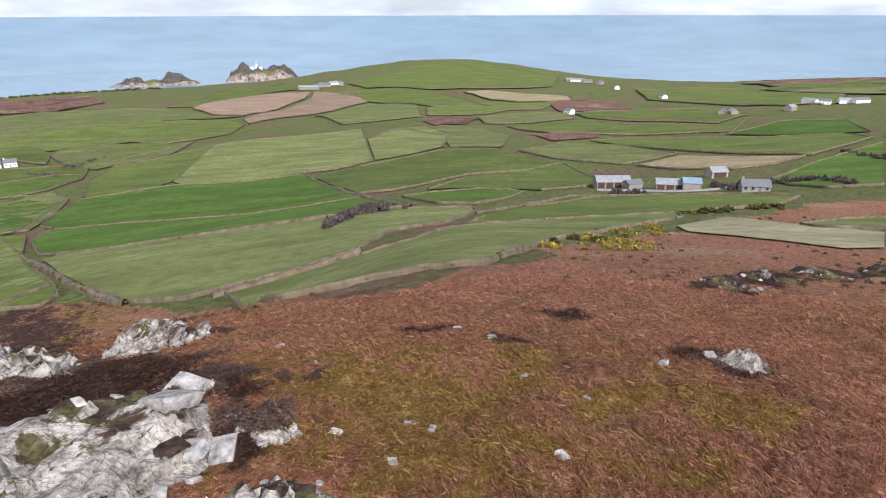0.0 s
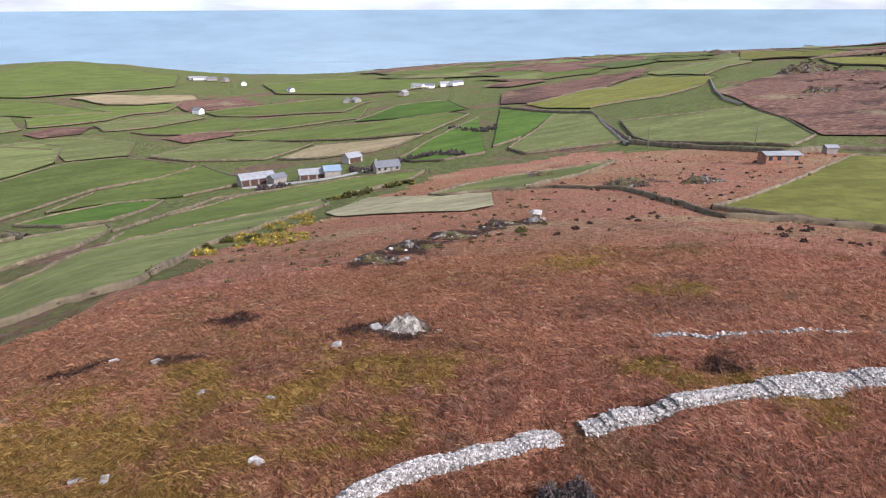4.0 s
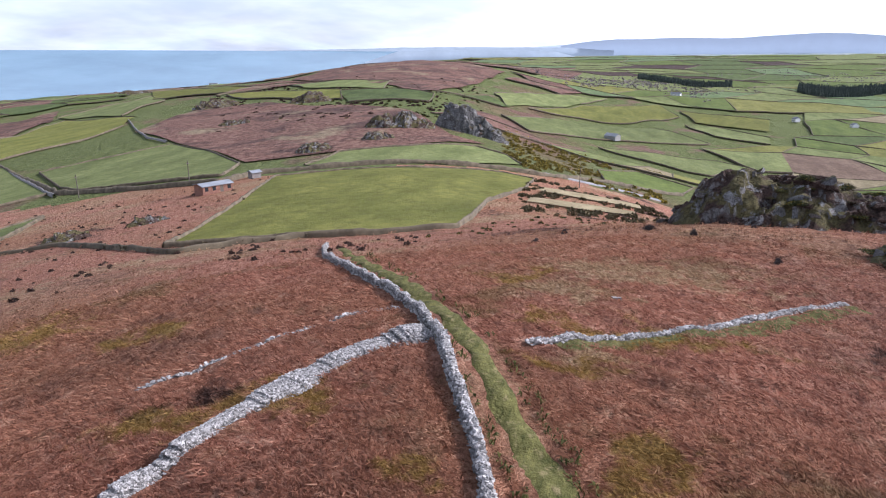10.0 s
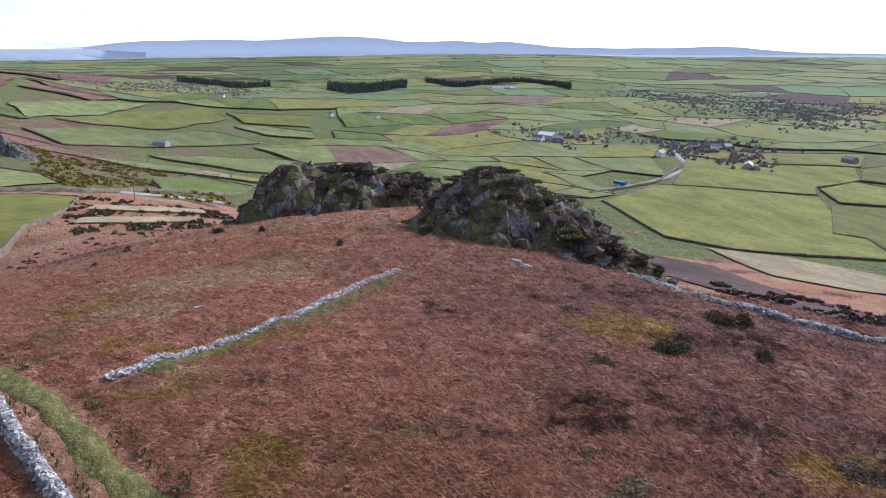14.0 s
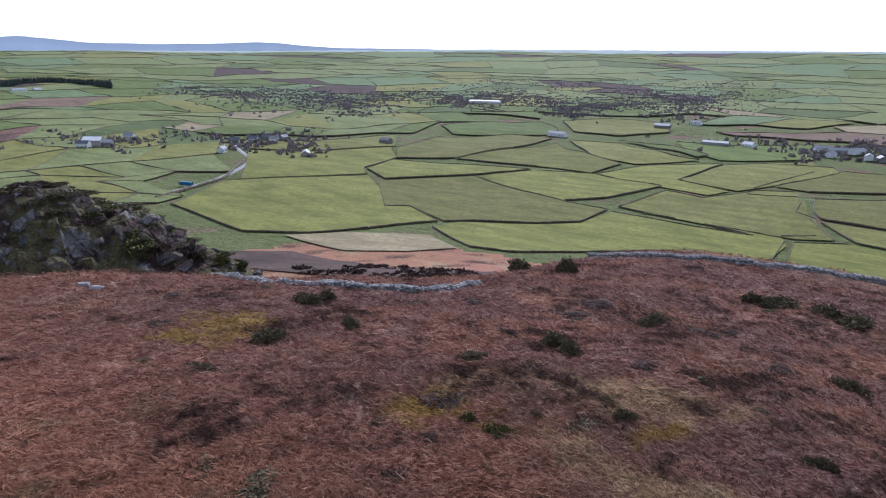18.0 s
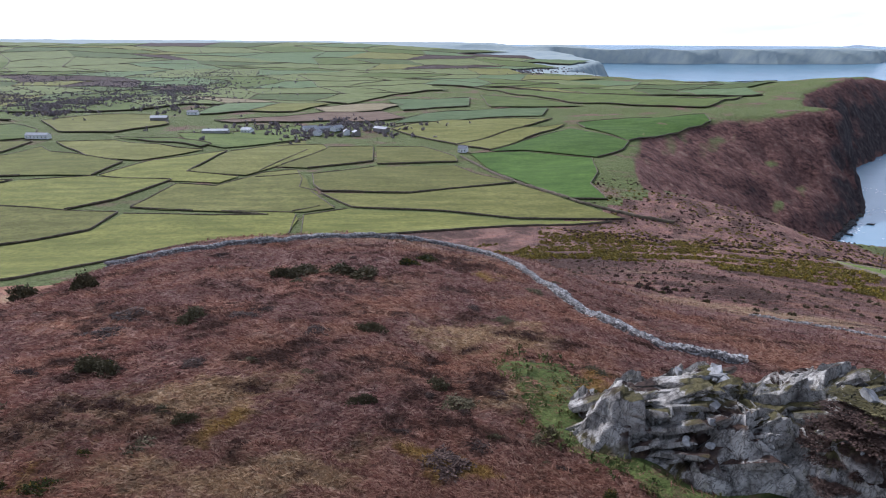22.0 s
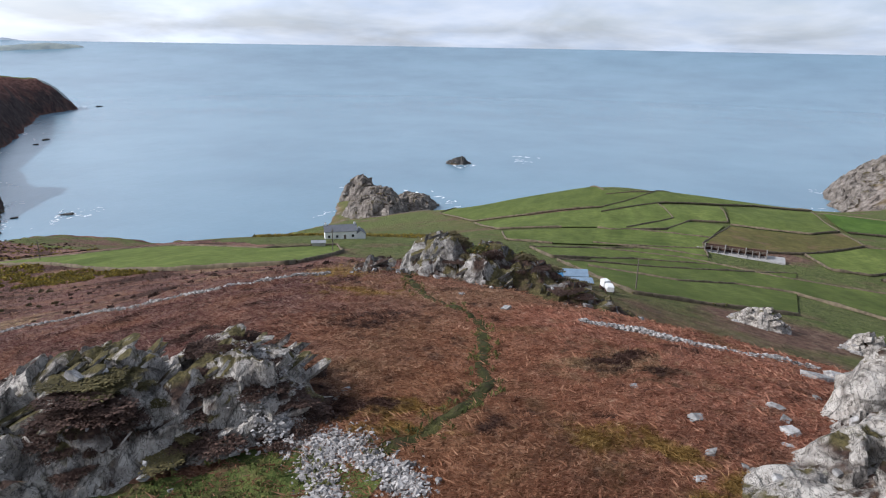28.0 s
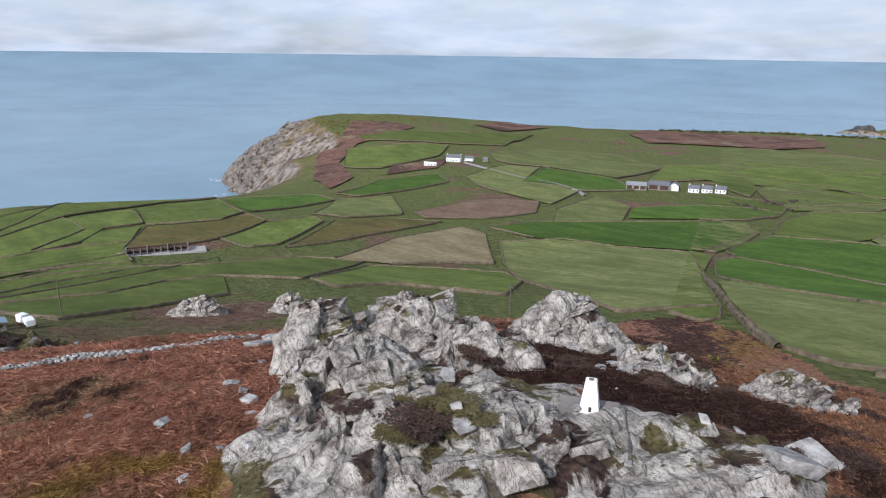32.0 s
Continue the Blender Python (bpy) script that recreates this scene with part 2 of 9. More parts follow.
def hazed_land_material():
    """Fields too far off to tell apart, with haze put into their colour."""
    k = Mat("hazed_land", rough=1.0, spec=0.05)
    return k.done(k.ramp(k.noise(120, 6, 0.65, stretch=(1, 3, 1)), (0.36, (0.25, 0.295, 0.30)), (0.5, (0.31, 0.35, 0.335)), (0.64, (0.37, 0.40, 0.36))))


HAZED_LAND = hazed_land_material()
MOOR, SEA = moor_material(), sea_material()
ROUGH, PALE_CLIFF = rough_ground_material("rough_ground", False), rough_ground_material("rough_ground_pale_cliffs", True)

# ---- the lie of the land: rings of ground level round the hilltop, every 15 degrees of bearing ----
TOP = 225.0
RINGS = []


def ring(r, *drop):
    RINGS.append((r, [TOP - d for d in drop]))


ring(6, *[12.2] * 24)
ring(20, 13.1, 13.1, 13.1, 13.1, 12.5, 11.8, 12.2, 12.1, 12, 12.1, 12.2, 12.2, 12.7, 12.9, 13.3, 13.5, 13.2, 13, 13, 12.8, 12.5, 11.8, 12.3, 12.9)
ring(40, 18.6, 18.2, 17.7, 16.6, 14.9, 13.9, 13.7, 13.9, 13.8, 14.1, 14.5, 14.6, 15.1, 15.9, 17.5, 17.5, 16.5, 16.6, 16.9, 17.3, 18.3, 18.8, 19.4, 19.4)
ring(70, 27.2, 26.3, 25.3, 23.1, 21.4, 20.8, 18.1, 15.8, 16.9, 25.4, 25.1, 20.3, 19.7, 22.3, 26.4, 26.5, 24.1, 23.1, 27.1, 30.1, 29, 28.6, 30.6, 30.1)
ring(110, 38.7, 37.4, 34.4, 31.2, 29.9, 29.2, 27.7, 29.1, 33.8, 40.2, 40.5, 43.8, 44.5, 41.8, 37.9, 38.1, 37.1, 37.2, 42.2, 47.1, 49, 50.1, 50.1, 46.2)
ring(180, 54.4, 52.6, 47.7, 42.4, 36.8, 35.7, 41.8, 48.8, 54.3, 58.1, 60.7, 68.1, 69.1, 59.6, 56.8, 57.1, 57.1, 58.3, 61.2, 64.2, 66, 66.1, 62.2, 58.4)
ring(300, 76, 75, 65, 55, 47, 44, 58, 77, 88, 92, 94, 100, 102, 91, 88, 84, 85, 87, 88, 90, 92, 92, 87, 82)
ring(450, 91, 90, 78, 63, 50, 43, 75, 95, 100, 104, 107, 108, 110, 112, 116, 125, 127, 125, 109, 107, 108, 107, 103, 97)
ring(650, 104, 104, 92, 73, 55, 46, 87, 102, 103, 105, 107, 109, 112, 114, 117, 160, 185, 166, 131, 135, 123, 118, 116, 109)
ring(900, 115, 116, 107, 88, 57, 42, 90, 101, 100, 104, 106, 109, 113, 111, 110, 130, 201, 202, 191, 179, 128, 131, 126, 120)
ring(1300, 124, 132, 129, 103, 68, 30, 80, 96, 94, 99, 103, 106, 113, 109, 104, 105, 191, 192, 182, 123, 123, 139, 141, 132)
ring(1800, 121, 163, 158, 122, 96, 38, 74, 86, 85, 92, 97, 101, 110, 111, 110, 77, 171, 173, 172, 167, 172, 192, 180, 169)
ring(2500, 200, 233, 197, 171, 124, 80, 72, 69, 66, 76, 83, 89, 102, 110, 128, 119, 192, 194, 193, 192, 228, 238, 240, 228)
ring(3500, 222, 236, 227, 212, 161, 75, 60, 45, 35, 46, 48, 52, 71, 91, 112, 142, 192, 196, 194, 193, 189, 192, 194, 196)
ring(4900, 199, 206, 207, 199, 115, 77, 49, 24, 14, 14, 8, 8, 14, 24, 70, 122, 193, 198, 196, 194, 189, 193, 196, 199)
RING_R = np.log([r for r, _ in RINGS])
RING_Z = np.array([z for _, z in RINGS])


def polar(*pairs):
    return [(r * math.sin(radians(a)), r * math.cos(radians(a))) for a, r in pairs]


# land outlines: (bearing, metres) round the coast, with the width over which the cliffs fall
COASTS = [
    (45, polar((0, 2250), (8, 2260), (14, 2200), (18, 2150), (21, 2150), (22.3, 2200), (23.5, 2300), (30, 2450), (40, 2450), (50, 2450),
               (60, 2500), (66, 2650), (70, 3000), (76, 4200), (80, 5300), (110, 5300), (140, 5300), (170, 5300), (192, 5300), (200, 4150),
               (203, 3500), (200.5, 2750), (204, 2500), (209, 2450), (214, 2350), (219, 2450), (224, 2600), (227.6, 2640), (227.9, 2500), (225.4, 2330), (223.8, 1830), (221, 1440),
               (222.3, 1085), (220.9, 900), (219.8, 800), (222, 690), (232, 680), (240, 700), (245.7, 790), (245.9, 860), (247.3, 1000), (249.4, 1045), (251, 1000), (253.5, 985), (256, 965), (254.5, 900), (256, 790),
               (262, 760), (272, 770), (280, 800), (285, 830), (289.5, 900), (289, 1000), (287.3, 1109), (286, 1242), (287, 1330),
               (293, 1560), (299, 1780), (306, 1880), (316, 1950), (322, 2050), (330, 2140), (337, 2180), (341, 2160), (346, 2230), (350, 2200), (355, 2270))),
    (25, polar((334.2, 2400), (336.5, 2385), (340.5, 2390), (341, 2440), (338, 2480), (334.8, 2450))),
    (35, polar((342.6, 2440), (345, 2400), (348.2, 2430), (348.6, 2560), (346, 2600), (343.3, 2540))),
    (30, polar((189, 4300), (200, 4290), (212, 4330), (221.5, 4400), (222, 4560), (229, 4700), (229, 4840), (189, 4895))),
    (14, polar((256.0, 1290), (257.2, 1275), (258.6, 1300), (258.3, 1345), (257, 1340))),
]
COASTS = [(w, np.array(p)) for w, p in COASTS]


def inside_distance(x, y, poly):
    """Distance to a closed outline, positive inside."""
    d = np.full(x.shape, 1e18)
    inside = np.zeros(x.shape, bool)
    for (ax, ay), (bx, by) in zip(poly, np.roll(poly, -1, 0)):
        ex, ey = bx - ax, by - ay
        s = np.clip(((x - ax) * ex + (y - ay) * ey) / (ex * ex + ey * ey), 0, 1)
        d = np.minimum(d, (x - ax - s * ex) ** 2 + (y - ay - s * ey) ** 2)
        if ay != by:
            inside ^= ((ay > y) != (by > y)) & (x < (bx - ax) * (y - ay) / (by - ay) + ax)
    return np.where(inside, 1, -1) * np.sqrt(d)


WAVE_SEEDS = {}


def waves(x, y, size, seed):
    """Smooth uneven value, about -1 to 1."""
    if seed not in WAVE_SEEDS:
        WAVE_SEEDS[seed] = np.random.RandomState(seed).rand(5, 3)
    v = 0
    for a, ph, q in WAVE_SEEDS[seed]:
        a, ph, f = a * 2 * np.pi, ph * 2 * np.pi, 2 * np.pi / size * (0.6 + 0.9 * q)
        v = v + np.sin(f * (x * np.cos(a) + y * np.sin(a)) + ph + 1.3 * np.sin(f * 0.6 * (y * np.cos(a) - x * np.sin(a)) + ph * 2))
    return v / 3.2


def sea_level(r):
    """The sea lies flat out to 3 km, then folds the far miles up to the horizon."""
    far = 1900 * 3000 / np.maximum(4900 - np.minimum(r, 4890), 1)
    return np.where(r < 3000, 0.0, TOP - np.minimum(r, 4890) * (TOP / far + 0.0061))


def land(x, y):
    r = np.hypot(x, y)
    az = np.degrees(np.arctan2(x, y)) % 360
    a, u = az / 15, np.log(np.maximum(r, 6.1))
    i = np.floor(a).astype(int)
    s = a - i
    j = np.clip(np.searchsorted(RING_R, u) - 1, 0, len(RING_R) - 2)

    def knot(jj):
        jj = np.clip(jj, 0, len(RING_R) - 1)
        p = [RING_Z[jj, (i + k) % 24] for k in (-1, 0, 1, 2)]
        return p[1] + 0.5 * s * (p[2] - p[0] + s * (2 * p[0] - 5 * p[1] + 4 * p[2] - p[3] + s * (3 * (p[1] - p[2]) + p[3] - p[0])))

    z0, z1, zb, za = knot(j), knot(j + 1), knot(j - 1), knot(j + 2)
    r0, r1 = np.exp(RING_R[j]), np.exp(RING_R[j + 1])
    rb, ra = np.exp(RING_R[np.maximum(j - 1, 0)]), np.exp(RING_R[np.minimum(j + 2, len(RING_R) - 1)])
    w = np.clip((r - r0) / (r1 - r0), 0, 1)
    g, gb, ga = (z1 - z0) / (r1 - r0), (z0 - zb) / np.maximum(r0 - rb, 1), (za - z1) / np.maximum(ra - r1, 1)
    m0 = np.where(g * gb > 0, 2 * g * gb / np.where(g + gb == 0, 1, g + gb), 0) * (r1 - r0)
    m1 = np.where(g * ga > 0, 2 * g * ga / np.where(g + ga == 0, 1, g + ga), 0) * (r1 - r0)
    m0, m1 = np.where(j == 0, g * (r1 - r0), m0), np.where(j == len(RING_R) - 2, g * (r1 - r0), m1)
    z = z0 * (1 + 2 * w) * (1 - w) ** 2 + m0 * w * (1 - w) ** 2 + z1 * w * w * (3 - 2 * w) + m1 * w * w * (w - 1)
    near = np.clip(1 - r / 160, 0, 1)
    z = z + near * (0.26 * waves(x, y, 14, 3) + 0.17 * waves(x, y, 5.5, 4) + 0.13 * waves(x, y, 2.4, 6)) * np.clip((r - 8) / 12, 0, 1)
    return z + np.clip(r / 900, 0, 1) * 2.0 * waves(x, y, 160, 5)


def height(x, y):
    """Ground level at a place, with the cliffs and the sea bed."""
    x, y = np.asarray(x, float), np.asarray(y, float)
    r = np.hypot(x, y)
    z, sea = land(x, y), sea_level(r)
    if r.size and r.max() < 555:
        return z
    jag = 10 * waves(x, y, 70, 8) + 6 * waves(x, y, 26, 9)
    out = np.full(z.shape, -1e9)
    for k, (w, poly) in enumerate(COASTS):
        if k and not np.any(np.abs(r - np.hypot(poly[:, 0], poly[:, 1]).mean()) < 700):
            continue
        far = r < 560
        d = inside_distance(x, y, poly)
        if k == 0:
            d = np.where(far, 500, d)
            az = np.degrees(np.arctan2(x, y)) % 360
            w = w + 200 * np.exp(-(((az - 212) / 9.5) ** 4)) * np.clip((1250 - r) / 250, 0, 1) + 90 * np.exp(-(((az - 222) / 7) ** 2)) * (r > 1250) + 150 * np.exp(-(((az - 291) / 7) ** 2)) * (r > 1000)
            zz = z
            # the two knolls of the rocky spit below the cottage
            for bx, by, br, bz in ((-839.0, -296.0, 56.0, 16.0), (-917.0, -359.0, 42.0, 12.0)):
                q = np.exp(-(((x - bx) / br) ** 2 + ((y - by) / br) ** 2) * 1.1)
                zz = np.where(np.hypot(x - bx, y - by) < 150, np.maximum(sea + 8 + (bz - 8) * q, np.where(np.hypot(x, y) > 760, -1e9, zz)), zz)
        else:
            zz = sea + (14, 34, 0, 4)[k - 1] * (0.8 + 0.35 * waves(x, y, 60, 11 + k))
            if k == 3:
                zz = TOP - r * (0.0105 + 0.004 * waves(x, y, 700, 15))
        s = np.clip((d + jag * (0.5 if k == 0 else 0.2) * np.clip(d / 15 + 1, 0, 1)) / w, -0.3, 1)
        prof = np.where(s > 0, 1 - (1 - s) ** 1.7, s * 1.5)
        h = np.where(s >= 1, zz, sea - 2 + (zz - sea + 2) * prof)
        h = np.where(s < 0, sea - 2 + s * 60, h)
        out = np.maximum(out, np.where((d < -60) & (k > 0), -1e9, h))
    return out


def sheet(name, azimuths, radii, level, mats, pick=None):
    """A round sheet of ground from bearings and distances."""
    a, r = np.radians(np.asarray(azimuths)), np.asarray(radii)
    A, R = np.meshgrid(a, r)
    X, Y = R * np.sin(A), R * np.cos(A)
    Z = level(X, Y)
    na, nr = len(a), len(r)
    co = np.stack([X, Y, Z], -1).reshape(-1, 3)
    i, j = np.meshgrid(np.arange(na), np.arange(nr - 1))
    k = (i + 1) % na
    quads = np.stack([j * na + i, j * na + k, (j + 1) * na + k, (j + 1) * na + i], -1).reshape(-1, 4)[:, ::-1]
    centre = len(co)
    co = np.vstack([co, [[0, 0, Z[0].mean()]]])
    tris = np.stack([np.arange(na), np.full(na, centre), (np.arange(na) + 1) % na], -1)[:, ::-1]
    me = bpy.data.meshes.new(name)
    nq, nt = len(quads), len(tris)
    me.vertices.add(len(co)), me.loops.add(4 * nq + 3 * nt), me.polygons.add(nq + nt)
    me.vertices.foreach_set("co", co.ravel())
    me.loops.foreach_set("vertex_index", np.concatenate([quads.ravel(), tris.ravel()]).astype(np.int32))
    me.polygons.foreach_set("loop_start", np.concatenate([np.arange(nq) * 4, 4 * nq + np.arange(nt) * 3]).astype(np.int32))
    me.polygons.foreach_set("loop_total", np.concatenate([np.full(nq, 4), np.full(nt, 3)]).astype(np.int32))
    for m in mats:
        me.materials.append(m)
    if pick is not None:
        mid = co[quads].mean(1)
        me.polygons.foreach_set("material_index", np.concatenate([pick(mid[:, 0], mid[:, 1]), np.zeros(nt)]).astype(np.int32))
    me.update(calc_edges=True)
    me.polygons.foreach_set("use_smooth", np.ones(nq + nt, bool))
    return new(name, me)

# ---- where heather, green-gold grass and straw lie on the hill ----
PATCHES = []


def patch(what, bearing, r, across, deep, weight=0.70):
    a = radians(bearing)
    PATCHES.append((("heather", "gold", "straw").index(what), r * math.sin(a), r * math.cos(a), math.sin(a), math.cos(a), across, deep, weight))


patch("heather", 326.0, 129.7, 10.0, 25.0, 1.0)
patch("heather", 340.3, 19.2, 1.8, 2.2, 1.0)
patch("heather", 11.8, 39.9, 1.4, 2.6, 1.0)
patch("heather", 24.2, 31.4, 1.6, 2.2, 1.0)
patch("gold", 358.7, 18.1, 4.0, 3.0)
patch("gold", 8.3, 18.7, 1.8, 1.4)
patch("gold", 26.6, 23.6, 4.0, 2.5)
patch("gold", 350.2, 24.7, 2.5, 2.7)
patch("gold", 358.2, 21.2, 5.1, 3.9)
patch("gold", 6.0, 18.9, 1.3, 1.5)
patch("heather", 25.7, 29.9, 2.3, 2.0, 1.0)
patch("heather", 6.8, 30.0, 1.3, 1.7, 1.0)
patch("heather", 358.2, 33.6, 1.1, 1.9, 1.0)
patch("heather", 46.0, 157.4, 6.7, 13.2, 1.0)
patch("gold", 62.2, 23.3, 2.4, 2.3)
patch("gold", 42.8, 51.8, 4.0, 7.7)
patch("gold", 50.3, 38.6, 2.0, 3.0)
patch("gold", 72.1, 16.7, 0.9, 0.7)
patch("heather", 319, 37, 7.5, 12, 1.3)
patch("heather", 328, 33, 6.5, 9, 1.3)
patch("heather", 312, 44, 5.0, 9, 1.3)
for ridge_az, ridge_r in ((23.9, 62), (26.9, 70), (29.8, 79), (32.7, 86), (35.5, 90), (37.6, 92)):
    patch("heather", ridge_az, ridge_r, 3.4, 4.6, 1.1)
patch("gold", 52.5, 23.9, 2.9, 2.0)
patch("straw", 86.8, 37.0, 3.8, 3.0)
patch("gold", 83.4, 40.1, 1.4, 3.4)
patch("straw", 94.6, 44.7, 8.8, 4.4)
patch("gold", 94.1, 30.4, 6.0, 1.8)
patch("straw", 89.7, 26.0, 2.9, 1.0)
patch("gold", 97.5, 18.2, 1.9, 1.8)
patch("gold", 74.8, 17.0, 0.9, 1.0)
patch("heather", 54.7, 25.9, 2.0, 1.4)
patch("gold", 86.6, 25.1, 2.8, 0.9)
patch("straw", 88.7, 42.5, 5.1, 3.5)
patch("heather", 112.3, 34.7, 1.2, 1.3)
patch("heather", 139.0, 22.1, 2.3, 1.9)
patch("gold", 96.2, 19.2, 1.8, 1.2)
patch("gold", 126.7, 333.8, 17.1, 21.1)
patch("heather", 139.0, 33.2, 2.6, 4.0)
patch("heather", 133.7, 28.6, 1.1, 1.9)
patch("heather", 159.5, 27.9, 1.4, 2.5)
patch("heather", 168.8, 32.8, 2.0, 3.3)
patch("heather", 181.0, 43.9, 6.0, 5.5)
patch("heather", 160.5, 38.5, 2.3, 3.9)
patch("heather", 184.4, 25.6, 1.3, 1.5)
patch("gold", 130.0, 31.9, 3.3, 3.5)
patch("heather", 134.6, 23.6, 2.4, 1.3)
patch("gold", 149.4, 22.1, 2.5, 1.8)
patch("straw", 165.5, 23.7, 6.1, 1.8)
patch("gold", 168.9, 21.3, 1.1, 1.3)
patch("straw", 150.5, 23.7, 2.4, 0.8)
patch("heather", 178.0, 27.7, 1.4, 3.2)
patch("straw", 171.3, 18.1, 4.6, 1.4)
patch("heather", 127.7, 21.3, 2.7, 2.0)
patch("heather", 144.0, 19.2, 1.6, 1.1)
patch("heather", 170.3, 33.1, 1.4, 2.2)
patch("heather", 190.0, 24.2, 3.1, 2.5)
patch("heather", 174.1, 61.1, 3.7, 2.8)
patch("heather", 160.3, 23.6, 2.4, 2.2)
patch("heather", 185.7, 20.4, 2.4, 2.2)
patch("heather", 180.5, 43.4, 4.5, 4.2)
patch("heather", 168.3, 36.0, 3.4, 4.3)
patch("heather", 183.1, 25.5, 1.1, 1.0)
patch("heather", 172.2, 24.1, 1.2, 1.2)
patch("gold", 193.1, 48.2, 1.6, 2.6)
patch("straw", 192.9, 31.5, 3.5, 3.6)
patch("straw", 197.0, 23.4, 2.4, 1.5)
patch("gold", 204.0, 23.9, 1.2, 3.1)
patch("gold", 190.3, 17.8, 1.8, 0.9)
patch("heather", 189.3, 363.9, 28.0, 29.4, 1.0)
patch("heather", 199.2, 195.8, 36.9, 92.1, 1.0)
patch("heather", 200.2, 207.5, 39.1, 55.6, 1.0)
patch("heather", 191.3, 53.0, 5.0, 3.6, 1.0)
patch("heather", 190.8, 24.7, 3.4, 2.7)
patch("gold", 203.2, 25.2, 1.5, 2.8)
patch("heather", 212.8, 104.8, 5.4, 11.1)
patch("straw", 195.4, 32.7, 2.2, 2.8)
patch("gold", 249.3, 48.2, 3.7, 3.7)
patch("heather", 247.7, 22.8, 1.4, 1.3, 1.0)
patch("heather", 249.9, 36.5, 3.4, 3.3)
patch("heather", 262.2, 21.7, 0.9, 1.4)
patch("heather", 275.1, 29.6, 2.5, 1.5)
patch("straw", 272.6, 30.8, 3.4, 3.1)
patch("straw", 279.1, 143.3, 24.5, 17.6)
patch("gold", 253.0, 20.6, 2.3, 0.7)
patch("gold", 275.9, 21.3, 2.7, 1.1)
patch("heather", 241.5, 25.3, 1.7, 1.0)
patch("gold", 248.0, 62.8, 4.3, 8.8)
patch("gold", 250.2, 22.6, 2.3, 1.5)
patch("heather", 250.5, 38.5, 3.3, 3.2)
patch("gold", 275.9, 21.2, 2.4, 0.9)
patch("heather", 275.4, 29.3, 1.5, 1.1)
patch("heather", 270.6, 22.9, 0.8, 0.6)
patch("gold", 284.2, 18.8, 1.8, 1.1)
patch("heather", 315.4, 55.4, 7.1, 9.4, 1.0)
patch("heather", 319.5, 42.8, 5.9, 14.6, 1.0)
patch("heather", 327.8, 30.3, 3.1, 7.5, 1.0)
patch("heather", 335.7, 24.5, 2.5, 4.4, 1.0)
patch("gold", 329.9, 138.8, 8.3, 20.8)
patch("heather", 272.5, 31.6, 1.9, 1.4, 1.0)
patch("heather", 272.2, 23.4, 0.8, 0.4, 1.0)
patch("gold", 285.0, 19.9, 1.2, 1.7)
patch("gold", 274.8, 21.2, 2.7, 1.1)
patch("heather", 337.9, 71.8, 3.6, 9.0, 1.0)
patch("heather", 334.6, 156.7, 14.5, 20.6, 1.0)
patch("heather", 323.8, 160.7, 16.2, 15.5, 1.0)
patch("heather", 325.7, 147.8, 7.4, 18.6, 1.0)
patch("heather", 324.1, 26.9, 0.9, 2.3, 1.0)
patch("heather", 340.2, 24.1, 1.2, 3.0, 1.0)
patch("heather", 313.5, 46.0, 5.5, 10.0, 1.25)
patch("heather", 318.5, 35.0, 4.2, 9.0, 1.25)
patch("heather", 324.5, 34.0, 4.0, 8.0, 1.25)
patch("heather", 328.5, 27.0, 3.0, 5.0, 1.25)
patch("heather", 332.0, 34.0, 3.0, 8.0, 1.2)
patch("heather", 316.0, 27.5, 4.5, 6.0, 1.4)
patch("heather", 322.5, 25.5, 4.0, 5.0, 1.4)
patch("heather", 309.5, 37.0, 3.0, 5.0, 1.3)
patch("heather", 321.0, 62.0, 9.0, 20.0, 1.15)
patch("heather", 237.0, 29.5, 2.6, 2.0, 1.2)
patch("heather", 243.2, 22.8, 1.3, 1.6, 1.25)


